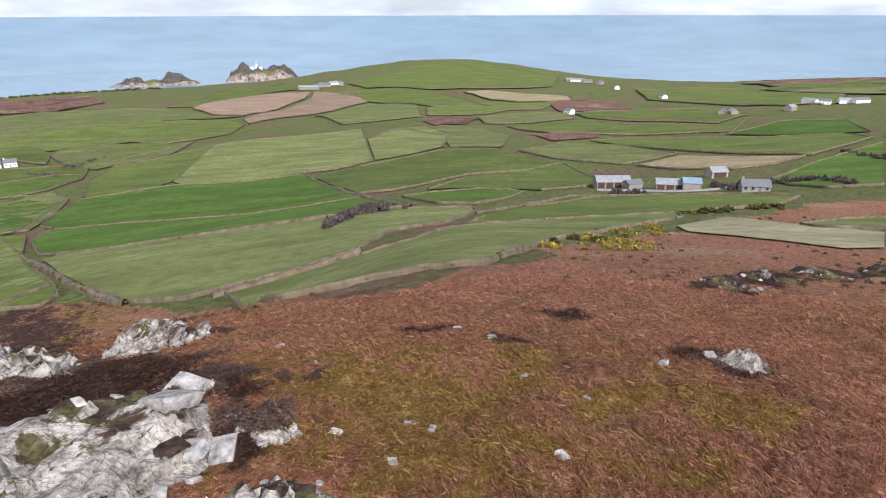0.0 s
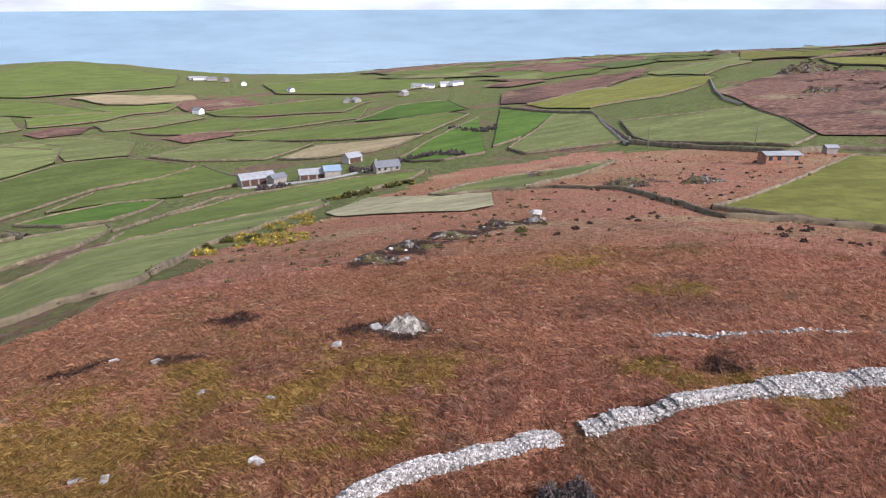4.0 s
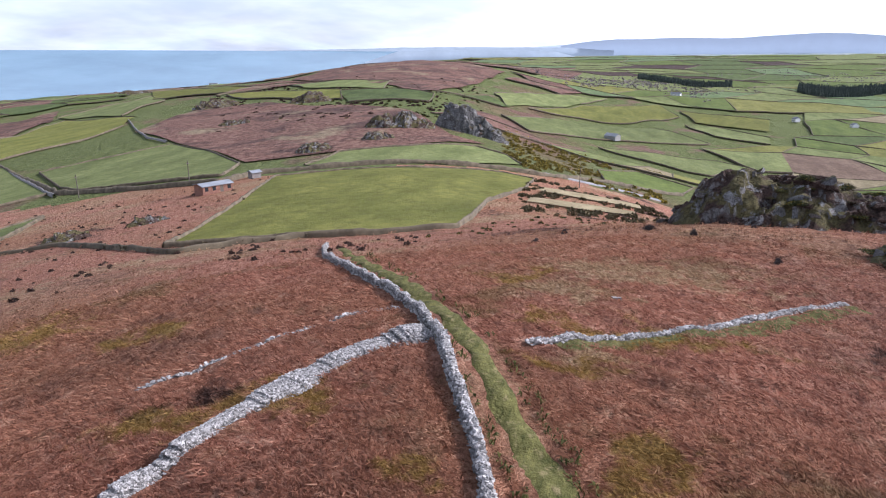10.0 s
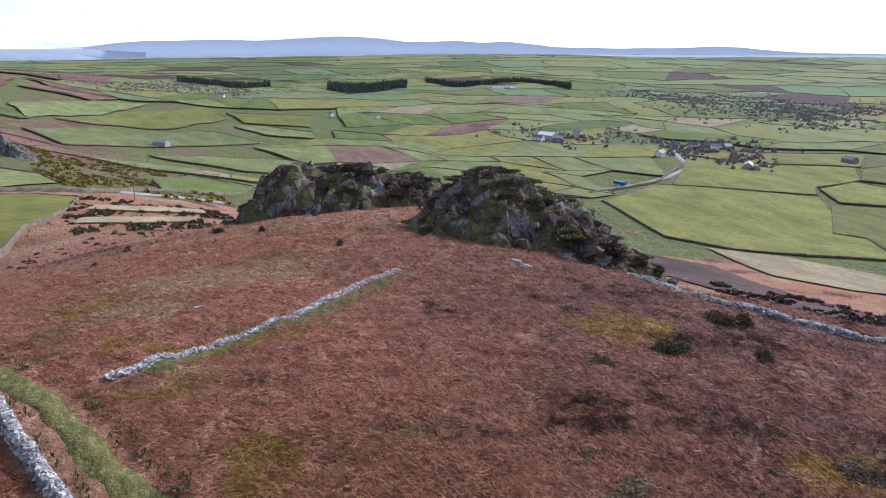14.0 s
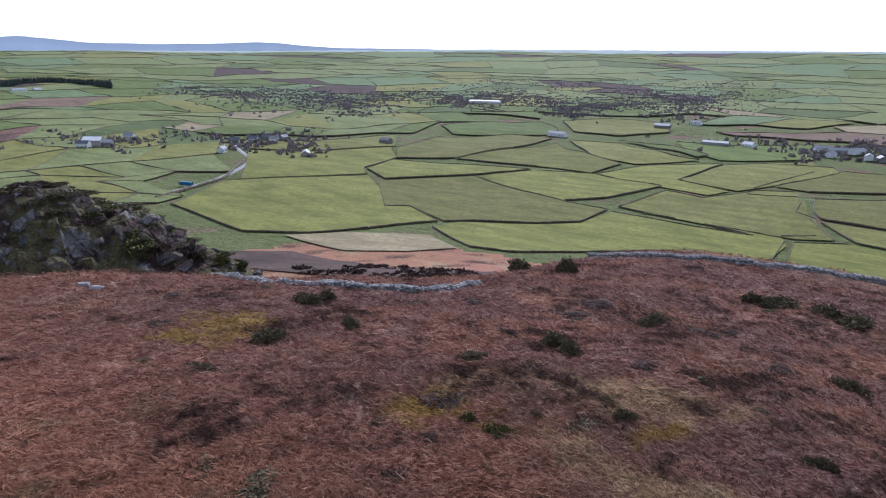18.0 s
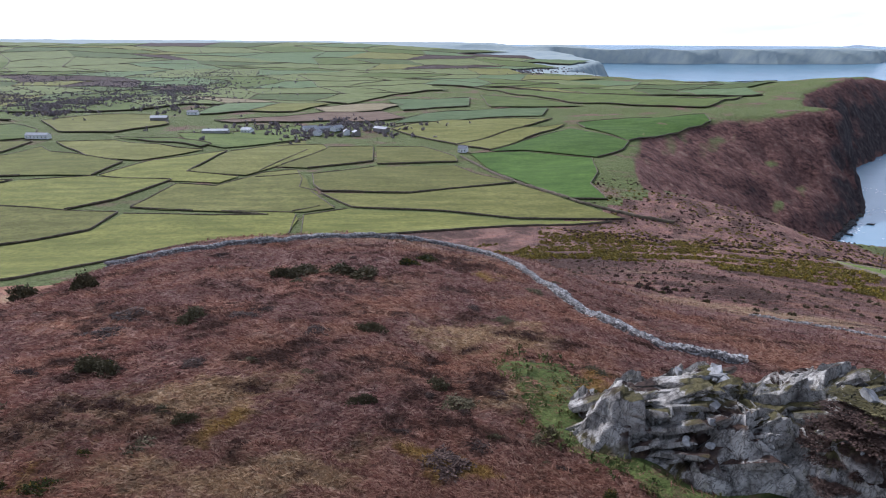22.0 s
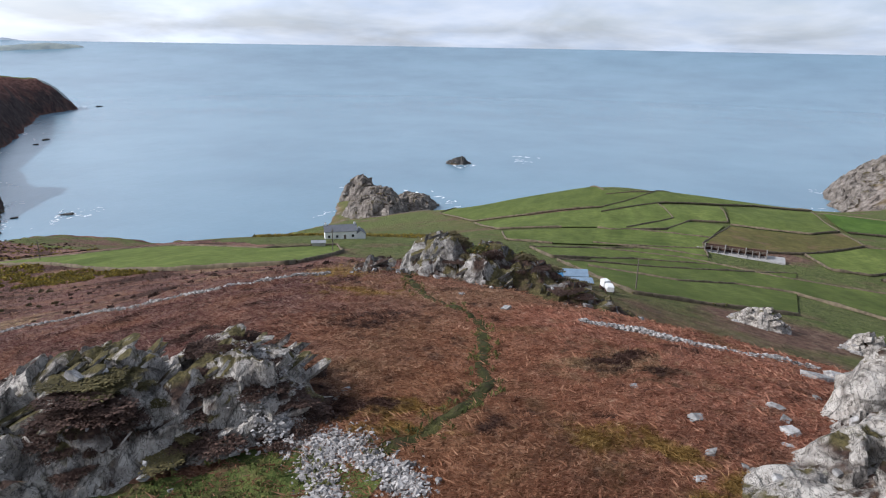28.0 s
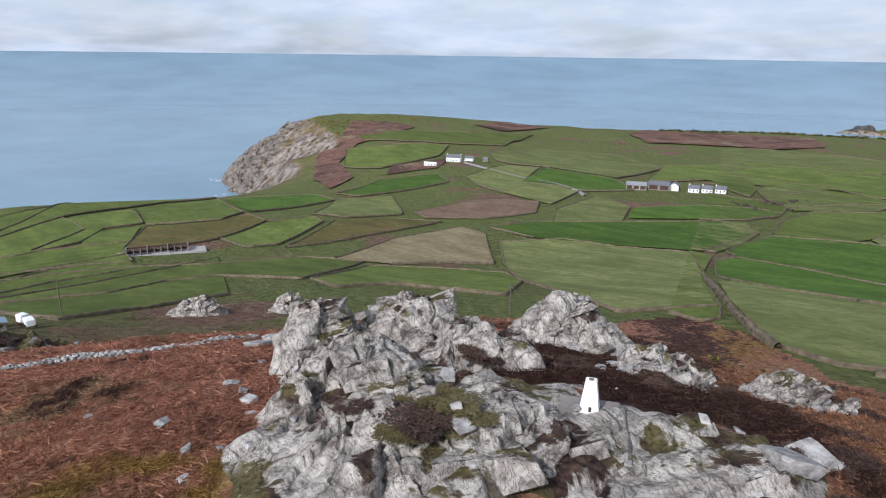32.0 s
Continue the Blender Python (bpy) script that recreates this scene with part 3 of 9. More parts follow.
def plants(x, y):
    """Shares of heather, gold grass and straw at each point."""
    r = np.hypot(x, y)
    c = np.zeros((len(x), 4))
    c[:, 3] = 1
    wx, wy = x + 0.035 * r * waves(x, y, 5, 61), y + 0.035 * r * waves(x, y, 5.5, 62)
    for k, px, py, s, o, across, deep, weight in PATCHES:
        u, v = (wx - px) * o - (wy - py) * s, (wx - px) * s + (wy - py) * o
        d = np.sqrt((u / across) ** 2 + (v / deep) ** 2)
        c[:, k] = np.maximum(c[:, k], (0.8 if k == 0 else 1.0) * weight * np.clip(1.3 - 0.85 * d, 0, 1))
    # the southern side takes more of the dark and purple-brown colours
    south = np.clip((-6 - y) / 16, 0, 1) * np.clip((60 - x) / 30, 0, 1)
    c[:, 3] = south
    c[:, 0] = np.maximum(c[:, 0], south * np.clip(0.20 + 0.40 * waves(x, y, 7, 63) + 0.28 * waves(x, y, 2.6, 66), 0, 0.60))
    west = np.clip((-13 - x) / 10, 0, 1) * np.clip((y + 26) / 10, 0, 1)
    c[:, 0] = np.maximum(c[:, 0], west * np.clip(0.08 + 0.42 * waves(x, y, 6.5, 67), 0, 0.42))
    # olive-gold grass on the near northern slope
    north = np.clip((x + 15) / 6, 0, 1) * np.clip((12 - x) / 5, 0, 1) * np.clip((y - 9) / 4, 0, 1) * np.clip((38 - y) / 12, 0, 1)
    c[:, 1] = np.maximum(c[:, 1], north * np.clip(0.42 + 0.4 * waves(x, y, 6, 68) + 0.2 * waves(x, y, 2.2, 69), 0, 0.8))
    far = np.clip((r - 45) / 40, 0, 1)
    # heath on the seaward slope beyond the crest wall
    sea_side = np.clip((-62 - y) / 20, 0, 1) * np.clip((-10 - x) / 15, 0, 1)
    c[:, 0] = np.maximum(c[:, 0], sea_side * np.clip(0.42 + 0.4 * waves(x, y, 30, 70), 0, 0.8))
    c[:, 0] = np.maximum(c[:, 0], far * (1 - 0.6 * np.clip(y / 30, 0, 1)) * np.clip(0.12 + 0.65 * waves(x, y, 26, 64), 0, 0.8))
    c[:, 2] = np.maximum(c[:, 2], far * np.clip(0.0 + 0.7 * waves(x, y, 34, 65), 0, 0.7))
    return c


def lay_plants(me):
    co = np.empty(len(me.vertices) * 3)
    me.vertices.foreach_get("co", co)
    co = co.reshape(-1, 3)
    me.color_attributes.new("plants", "FLOAT_COLOR", "POINT").data.foreach_set("color", plants(co[:, 0], co[:, 1]).ravel())


# the bracken moor of the hill
HILL = np.array(polar((324, 158), (328, 159), (333, 137), (340, 108), (346, 80), (351, 59), (357, 58), (3, 62), (10, 109), (20, 145), (29, 221), (32, 237), (42, 254),
                      (51, 251), (56, 243), (67, 226), (81, 256), (87, 281), (92, 289), (97, 300), (110, 260), (124, 290), (136, 352), (147, 345), (152, 320),
                      (165, 300), (178, 330), (188, 390), (200, 430), (208, 560), (215, 620), (222, 580), (229, 470), (240, 250), (255, 150), (262, 120), (272, 110), (285, 105), (300, 118), (315, 140)))


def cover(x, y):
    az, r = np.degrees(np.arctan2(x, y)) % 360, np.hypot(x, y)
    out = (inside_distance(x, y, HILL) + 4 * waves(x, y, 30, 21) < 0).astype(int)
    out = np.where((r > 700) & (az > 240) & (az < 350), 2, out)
    # the farthest land takes the blue-grey with haze painted in
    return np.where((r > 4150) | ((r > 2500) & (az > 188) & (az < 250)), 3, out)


BEARINGS = np.arange(0, 360, 0.4)
DISTANCES = np.concatenate([np.exp(np.linspace(math.log(4), math.log(640), 230)), np.arange(653, 2750, 14), np.arange(2770, 4960, 36)])
ground = sheet("ground", BEARINGS, DISTANCES, height, [MOOR, ROUGH, PALE_CLIFF, HAZED_LAND], cover)
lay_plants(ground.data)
tagged(ground, "brown bracken hilltop falling to farmland and sea cliffs", "ground", kind="structure")
sea = sheet("water", np.arange(0, 360, 1.0), np.concatenate([[450, 900, 1500, 2200, 2600], np.arange(2900, 4870, 24), [4878, 4890]]),
            lambda x, y: np.where((np.degrees(np.arctan2(x, y)) % 360 > 74) & (np.degrees(np.arctan2(x, y)) % 360 < 187), -60, sea_level(np.hypot(x, y))), [SEA])
tagged(sea, "calm blue-green sea reaching to the horizon", "sea", kind="structure")


# ---- building blocks ----
RNG = np.random.RandomState(7)


def part(name, data, material, parent=None, label=""):
    """One mesh object from a bmesh or a mesh, under a thing or under a part."""
    if isinstance(data, bmesh.types.BMesh):
        me = bpy.data.meshes.new(name)
        data.to_mesh(me)
        data.free()
    else:
        me = data
    if material is not None and not me.materials:
        me.materials.append(material)
    ob = new(name, me)
    if parent is not None:
        ob.parent = parent
    if label:
        ob["label"] = label
    return ob


def mesh_of(name, co, faces, smooth=False):
    """A mesh from arrays; faces all of one size."""
    co, faces = np.asarray(co, float), np.asarray(faces, np.int32)
    me = bpy.data.meshes.new(name)
    n, k = faces.shape
    me.vertices.add(len(co)), me.loops.add(n * k), me.polygons.add(n)
    me.vertices.foreach_set("co", co.ravel())
    me.loops.foreach_set("vertex_index", faces.ravel())
    me.polygons.foreach_set("loop_start", np.arange(n, dtype=np.int32) * k)
    me.polygons.foreach_set("loop_total", np.full(n, k, np.int32))
    me.update(calc_edges=True)
    me.polygons.foreach_set("use_smooth", np.full(n, smooth, bool))
    return me


def hull(seed, points, sx, sy, sz, power=0.35):
    """A chipped stone: the hull of random points near an ellipsoid. Returns corners and triangles."""
    rng = np.random.RandomState(seed)
    p = rng.randn(points, 3)
    p /= np.abs(p).max(1)[:, None] ** power * np.linalg.norm(p, axis=1)[:, None] ** (1 - power)
    p *= (sx / 2, sy / 2, sz / 2)
    bm = bmesh.new()
    for q in p:
        bm.verts.new(q)
    res = bmesh.ops.convex_hull(bm, input=bm.verts)
    bmesh.ops.delete(bm, geom=[v for v in bm.verts if not v.link_faces], context="VERTS")
    bm.verts.index_update()
    co = np.array([v.co[:] for v in bm.verts])
    tri = np.array([[v.index for v in f.verts] for f in bm.faces])
    bm.free()
    return co, tri


def turns(n, rng, tilt):
    """Random turning matrices: any heading, leaning by up to tilt degrees."""
    a, b, c = rng.rand(n) * 2 * np.pi, np.radians(rng.uniform(-tilt, tilt, n)), np.radians(rng.uniform(-tilt, tilt, n))
    ca, sa, cb, sb, cc, sc = np.cos(a), np.sin(a), np.cos(b), np.sin(b), np.cos(c), np.sin(c)
    o, z = np.ones(n), np.zeros(n)
    rz = np.array([[ca, -sa, z], [sa, ca, z], [z, z, o]]).transpose(2, 0, 1)
    rx = np.array([[o, z, z], [z, cb, -sb], [z, sb, cb]]).transpose(2, 0, 1)
    ry = np.array([[cc, z, sc], [z, o, z], [-sc, z, cc]]).transpose(2, 0, 1)
    return rz @ rx @ ry


def strewn(name, shapes, where, sizes, rng, tilt=20, which=None, spin=None):
    """Many small pieces joined in one mesh. shapes: (corners, triangles); where: n x 3; sizes: n or n x 3."""
    n = len(where)
    which = rng.randint(len(shapes), size=n) if which is None else which
    spin = turns(n, rng, tilt) if spin is None else spin
    sizes = np.asarray(sizes, float)
    sizes = np.repeat(sizes[:, None], 3, 1) if sizes.ndim == 1 else sizes
    cos, tris, base = [], [], 0
    for k, (co, tri) in enumerate(shapes):
        i = np.nonzero(which == k)[0]
        if not len(i):
            continue
        p = np.einsum("nij,nkj->nki", spin[i], co[None] * sizes[i][:, None]) + where[i][:, None]
        cos.append(p.reshape(-1, 3))
        tris.append((tri[None] + (np.arange(len(i)) * len(co))[:, None, None] + base).reshape(-1, 3))
        base += len(i) * len(co)
    return mesh_of(name, np.vstack(cos), np.vstack(tris))


def along(points, gap):
    """Points every gap metres along a line, and the unit way there."""
    p = np.array(points, float)
    seg = np.linalg.norm(np.diff(p, axis=0), axis=1)
    s = np.concatenate([[0], np.cumsum(seg)])
    u = np.linspace(0, s[-1], max(2, int(round(s[-1] / gap)) + 1))
    q = np.stack([np.interp(u, s, p[:, 0]), np.interp(u, s, p[:, 1])], 1)
    d = np.gradient(q, axis=0)
    return q, d / np.maximum(np.linalg.norm(d, axis=1), 1e-6)[:, None]


def rounded(points, times=2):
    """An open line with its corners cut."""
    p = np.array(points, float)
    for _ in range(times):
        a, b = p[:-1] * 0.75 + p[1:] * 0.25, p[:-1] * 0.25 + p[1:] * 0.75
        p = np.vstack([p[:1], np.stack([a, b], 1).reshape(-1, 2), p[-1:]])
    return p


def level(q):
    q = np.asarray(q, float)
    return height(q[:, 0], q[:, 1])


def line_distance(x, y, points):
    d = np.full(np.shape(x), 1e9)
    p = np.array(points, float)
    for (ax, ay), (bx, by) in zip(p[:-1], p[1:]):
        ex, ey = bx - ax, by - ay
        s = np.clip(((x - ax) * ex + (y - ay) * ey) / (ex * ex + ey * ey + 1e-9), 0, 1)
        d = np.minimum(d, np.hypot(x - ax - s * ex, y - ay - s * ey))
    return d


def crag(seed, sx, sy, sz):
    """A block broken along joints: a skewed box with some corners knocked off."""
    rng = np.random.RandomState(seed)
    pts, skew = [], rng.uniform(-0.3, 0.3, 3)
    for ix in (-1, 1):
        for iy in (-1, 1):
            for iz in (-1, 1):
                c = np.array([ix, iy, iz], float) * (1 - rng.uniform(0, 0.26, 3))
                if rng.rand() < 0.45:
                    cut = rng.uniform(0.2, 0.7, 3)
                    pts += [c - np.array([ix, iy, iz]) * cut * m for m in ((1, 0, 0), (0, 1, 0), (0, 0, 1))]
                else:
                    pts.append(c)
    p = np.array(pts)
    p[:, 0] += skew[0] * p[:, 2] + skew[1] * p[:, 1]
    p[:, 1] += skew[2] * p[:, 2]
    bm = bmesh.new()
    for q in p * (sx / 2, sy / 2, sz / 2):
        bm.verts.new(q)
    bmesh.ops.convex_hull(bm, input=bm.verts)
    bmesh.ops.delete(bm, geom=[v for v in bm.verts if not v.link_faces], context="VERTS")
    bm.verts.index_update()
    co = np.array([v.co[:] for v in bm.verts])
    tri = np.array([[v.index for v in f.verts] for f in bm.faces])
    bm.free()
    return co, tri


STONES = [crag(40 + k, 1, 0.75, 0.5) for k in range(12)]
BOULDERS = [crag(70 + k, 1, 0.8, 0.62) for k in range(12)]


def ribbon(name, points, width, lift, material, label, category, edge=0.25, gap=0.5, cross=4, kind="structure"):
    """A strip of road or path laid over the ground."""
    q, d = along(rounded(points), gap)
    n = np.stack([-d[:, 1], d[:, 0]], 1)
    w = np.broadcast_to(width, len(q)) / 2
    rows = []
    for k in range(cross + 1):
        s = (2 * k / cross - 1) * (w + edge * (k in (0, cross)) * np.array([noise.noise((a * 0.6, b * 0.6, k)) for a, b in q]))
        xy = q + n * np.reshape(s, (-1, 1))
        rows.append(np.column_stack([xy, level(xy) + lift * (1 if 0 < k < cross else -0.5)]))
    co = np.stack(rows, 1).reshape(-1, 3)
    m = cross + 1
    i, k = np.meshgrid(np.arange(len(q) - 1), np.arange(cross), indexing="ij")
    f = np.stack([i * m + k + 1, i * m + k, (i + 1) * m + k, (i + 1) * m + k + 1], -1).reshape(-1, 4)
    return tagged(part(name, mesh_of(name, co, f, True), material), label, category, kind=kind)


def rock_material(name, light, veg=0.52, scale=1.0, up=0.64, tint=(1.0, 0.98, 0.95)):
    """Weathered grey rock with lichen, cracks, and turf or heather in the hollows."""
    k = Mat(name, rough=0.9, spec=0.2)
    a, b = k.noise(1.0 * scale, 9, 0.74), k.noise(0.35 * scale, 6, 0.6, stretch=(1, 1, 2))
    g = light
    c = k.ramp(a, (0.34, (0.22 * g, 0.205 * g, 0.195 * g)), (0.46, (0.58 * g, 0.55 * g, 0.52 * g)), (0.56, (0.88 * g, 0.85 * g, 0.81 * g)), (0.70, (1.15 * g, 1.12 * g, 1.06 * g)))
    c = k.mix(k.step(b, 0.55, 0.72, 0, 0.6), c, (0.20 * g, 0.18 * g, 0.17 * g))
    c = k.mix(k.step(k.noise(0.9 * scale, 6, 0.7), 0.60, 0.70, 0, 0.55), c, (0.42 * g, 0.40 * g, 0.24 * g))
    crack = k.noise(0.6 * scale, 5, 0.6, stretch=(1.0, 2.6, 0.8), distort=1.2)
    c = k.mix(k.step(k.maths("ABSOLUTE", k.maths("SUBTRACT", crack, 0.5), 0.0), 0.0, 0.03, 0.85, 0.0), c, (0.05, 0.046, 0.042))
    # joints that part the bedrock into blocks
    warp, joint = k.n.new("ShaderNodeVectorMath"), k.n.new("ShaderNodeTexVoronoi")
    wander = k.n.new("ShaderNodeTexNoise")
    wander.inputs["Scale"].default_value, wander.inputs["Detail"].default_value = 1.1 / scale, 4.0
    warp.operation, joint.feature = "MULTIPLY_ADD", "DISTANCE_TO_EDGE"
    warp.inputs[1].default_value = (0.9 * scale, 0.9 * scale, 0.9 * scale)
    joint.inputs["Scale"].default_value = 0.75 / scale
    k.l.new(k.co, wander.inputs["Vector"])
    k.l.new(wander.outputs["Color"], warp.inputs[0])
    k.l.new(k.co, warp.inputs[2])
    k.l.new(warp.outputs[0], joint.inputs["Vector"])
    gap = k.step(joint.outputs["Distance"], 0.0, 0.045, 1.0, 0.0)
    c = k.mix(k.maths("MULTIPLY", gap, k.step(k.noise(1.3 * scale, 3, 0.5), 0.42, 0.52, 0.10, 0.65)), c, (0.045, 0.040, 0.034))
    if veg:
        heath = k.ramp(k.noise(0.25, 5, 0.65), (0.35, (0.020, 0.012, 0.010)), (0.6, (0.075, 0.045, 0.032)), (0.75, (0.15, 0.10, 0.05)))
        turf = k.ramp(k.noise(0.2, 5, 0.65), (0.35, (0.05, 0.043, 0.018)), (0.65, (0.145, 0.118, 0.048)))
        plants = k.mix(k.step(k.noise(3.0, 3, 0.5), 0.46, 0.54), heath, turf)
        where = k.maths("MULTIPLY", k.step(k.upness(), up, up + 0.2), k.step(k.noise(2.1 * max(1, scale * 0.5), 6, 0.65, distort=0.5), veg, veg + 0.04))
    c = k.mix(1.0, c, tint, "MULTIPLY")
    if veg:
        c = k.mix(where, c, plants)
    k.bump(b, 0.08 * scale).bump(k.step(joint.outputs["Distance"], 0.0, 0.12), 0.12 * scale).bump(a, 0.26 * scale).bump(crack, 0.05 * scale, 0.6)
    return k.done(c)


def piece_material(name, lo, mid, hi, amount=0.35, size=0.12, rough=0.9):
    """Loose stones: each a little lighter or darker."""
    k = Mat(name, rough=rough, spec=0.2)
    c = k.ramp(k.noise(size, 5, 0.65), (0.32, lo), (0.5, mid), (0.68, hi))
    c = k.vary(c, k.maths("FRACT", k.maths("ADD", k.chance(), k.island()), 0.0), amount)
    k.bump(k.noise(size * 0.8, 5, 0.6), 0.03)
    return k.done(c)


def field_material(name, lo, hi, size=38.0, soil=None, turn=0.0):
    k = Mat(name, rough=0.95, spec=0.1)
    lo, hi = tuple(v * 0.86 for v in lo), tuple(v * 1.10 for v in hi)
    n = k.n.new("ShaderNodeTexNoise")
    n.inputs["Scale"].default_value, n.inputs["Detail"].default_value, n.inputs["Roughness"].default_value = 1 / size, 8, 0.66
    k.l.new(k.scaled((1, 2.6, 1), turn), n.inputs["Vector"])
    mid = tuple((a + b) / 2 for a, b in zip(lo, hi))
    c = k.ramp(n.outputs["Fac"], (0.34, lo), (0.5, mid), (0.66, hi))
    c = k.mix(k.step(k.noise(size * 0.09, 5, 0.7), 0.42, 0.66, 0, 0.75), c, tuple(v * 0.58 for v in mid))
    if soil:
        c = k.mix(k.step(k.noise(size * 0.5, 6, 0.65), 0.54, 0.64, 0, 0.8), c, soil)
    c = k.vary(c, k.chance(), 0.16)
    k.bump(k.noise(1.2, 6, 0.75), 0.4)
    return k.done(c)


def heath_material(name):
    """Open bracken and heather slopes, patchy at every scale."""
    k = Mat(name, rough=0.95, spec=0.1)
    t = k.noise(3.0, 8, 0.75)
    red = k.ramp(t, (0.34, (0.050, 0.026, 0.020)), (0.48, (0.150, 0.078, 0.057)), (0.64, (0.27, 0.165, 0.115)))
    dark = k.ramp(t, (0.35, (0.030, 0.018, 0.016)), (0.65, (0.11, 0.066, 0.052)))
    straw = k.ramp(t, (0.35, (0.13, 0.10, 0.055)), (0.65, (0.34, 0.28, 0.17)))
    c = k.mix(k.step(k.noise(48, 7, 0.68, distort=0.6), 0.48, 0.58, 0, 0.85), red, dark)
    c = k.mix(k.step(k.noise(60, 7, 0.7), 0.56, 0.64, 0, 0.75), c, straw)
    k.bump(t, 0.8).bump(k.noise(14, 6, 0.65), 3.0)
    return k.done(c)


def leaf_material(name, lo, hi, flower=None):
    k = Mat(name, rough=0.8, spec=0.15)
    c = k.mix(k.island(), lo, hi)
    if flower:
        c = k.mix(k.step(k.maths("FRACT", k.maths("MULTIPLY", k.island(), 7.31), 0.0), 0.86, 0.90), c, flower)
    c = k.mix(k.step(k.noise(2.5, 4, 0.6), 0.4, 0.65, 0, 0.6), c, tuple(v * 0.5 for v in lo))
    return k.done(c)


def plain_material(name, colour, rough=0.6, metal=0.0, grain=0.25, size=0.6, spec=0.3):
    k = Mat(name, rough=rough, metal=metal, spec=spec)
    dark = tuple(v * (1 - grain) for v in colour)
    c = k.mix(k.step(k.noise(size, 5, 0.65), 0.35, 0.68), dark, colour)
    c = k.mix(k.step(k.noise(size * 6, 4, 0.6), 0.52, 0.68, 0, 0.35), c, tuple(v * 0.55 for v in colour))
    k.bump(k.noise(size * 0.2, 4, 0.6), 0.01)
    return k.done(c)


ROCK_PALE = rock_material("pale_rock", 0.62, 0.50, tint=(1.0, 0.945, 0.865))
ROCK_GREY = rock_material("grey_rock", 0.58, 0.46, 0.8, 0.52, tint=(1.0, 0.945, 0.865))
PALE_ROCK_FAR = rock_material("pale_cliff_rock", 0.33, scale=9.0, tint=(1.0, 0.90, 0.80))
KNOLL_ROCK = rock_material("knoll_rock", 0.44, 0.41, 1.2, 0.45, tint=(1.0, 0.965, 0.91))
FAR_TOR = rock_material("far_tor_rock", 0.23, 0.50, 3.5, 0.5)
DARK_ROCK_FAR = rock_material("dark_sea_rock", 0.13, scale=8.0)
ROCK_DARK = rock_material("dark_tor_rock", 0.29, 0.40, 1.3, 0.30)
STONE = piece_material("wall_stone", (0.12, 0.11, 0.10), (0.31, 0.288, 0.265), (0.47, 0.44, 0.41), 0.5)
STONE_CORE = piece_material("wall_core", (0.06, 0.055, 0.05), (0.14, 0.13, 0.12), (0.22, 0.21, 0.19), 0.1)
BOULDER = piece_material("boulder_stone", (0.13, 0.12, 0.11), (0.29, 0.275, 0.255), (0.44, 0.42, 0.39), 0.25, 0.3)
BOULDER_DARK = piece_material("dark_boulder_stone", (0.09, 0.085, 0.08), (0.24, 0.23, 0.215), (0.42, 0.40, 0.38), 0.3, 0.3)
FIELD = {
    "d": field_material("rich_green_pasture", (0.056, 0.104, 0.016), (0.096, 0.156, 0.027), turn=15),
    "g": field_material("green_pasture", (0.084, 0.114, 0.025), (0.142, 0.170, 0.043), turn=-20),
    "l": field_material("bright_green_pasture", (0.118, 0.128, 0.026), (0.200, 0.191, 0.047), turn=30),
    "p": field_material("pale_olive_pasture", (0.114, 0.134, 0.042), (0.190, 0.206, 0.074), turn=10),
    "q": field_material("yellow_green_pasture", (0.121, 0.124, 0.028), (0.194, 0.180, 0.052), turn=-35),
    "x": field_material("dark_heath", (0.045, 0.028, 0.024), (0.095, 0.060, 0.048), turn=0),
    "h": field_material("heathy_pasture", (0.060, 0.082, 0.024), (0.108, 0.132, 0.043), turn=40),
    "v": field_material("blue_green_field", (0.088, 0.125, 0.050), (0.135, 0.172, 0.072), turn=5),
    "m": field_material("muddy_pasture", (0.092, 0.090, 0.027), (0.153, 0.126, 0.042), soil=(0.16, 0.10, 0.06), turn=25),
    "t": field_material("tan_stubble", (0.23, 0.180, 0.095), (0.32, 0.26, 0.15), turn=12),
    "s": field_material("pale_straw_grass", (0.29, 0.26, 0.145), (0.42, 0.38, 0.23), turn=35),
    "b": field_material("pinkish_ploughland", (0.27, 0.185, 0.125), (0.35, 0.25, 0.175), turn=20),
    "n": field_material("brown_ploughland", (0.15, 0.095, 0.065), (0.22, 0.15, 0.10), turn=-10),
    "o": heath_material("bracken_slope"),
}
FIELD_WORDS = {"d": "rich green pasture field", "g": "green pasture field", "l": "bright green pasture field", "p": "pale olive grazed field",
               "q": "yellow-green grazed field", "x": "dark purple-brown heath", "h": "dark heathy field", "v": "blue-green field", "m": "muddy green grazed field", "t": "tan stubble field",
               "s": "pale straw-coloured rough field", "b": "pinkish brown ploughed field", "n": "brown ploughed field", "o": "rust-brown bracken patch"}
HEDGE = leaf_material("hedge_bank", (0.072, 0.058, 0.033), (0.185, 0.150, 0.090))
HEDGE_BODY = plain_material("hedge_body", (0.185, 0.145, 0.092), 0.95, grain=0.6, size=2.5)
GORSE = leaf_material("gorse_leaf", (0.030, 0.038, 0.012), (0.095, 0.095, 0.028), (0.27, 0.175, 0.025))
GORSE_BLOOM = leaf_material("gorse_in_bloom", (0.14, 0.112, 0.030), (0.33, 0.255, 0.062), (0.48, 0.34, 0.03))
SHRUB = leaf_material("dark_shrub_leaf", (0.066, 0.053, 0.027), (0.155, 0.125, 0.062))
HEATHER = leaf_material("dead_heather", (0.040, 0.023, 0.018), (0.130, 0.080, 0.060))
TURF_LEAF = leaf_material("rock_turf", (0.07, 0.060, 0.026), (0.19, 0.155, 0.065))
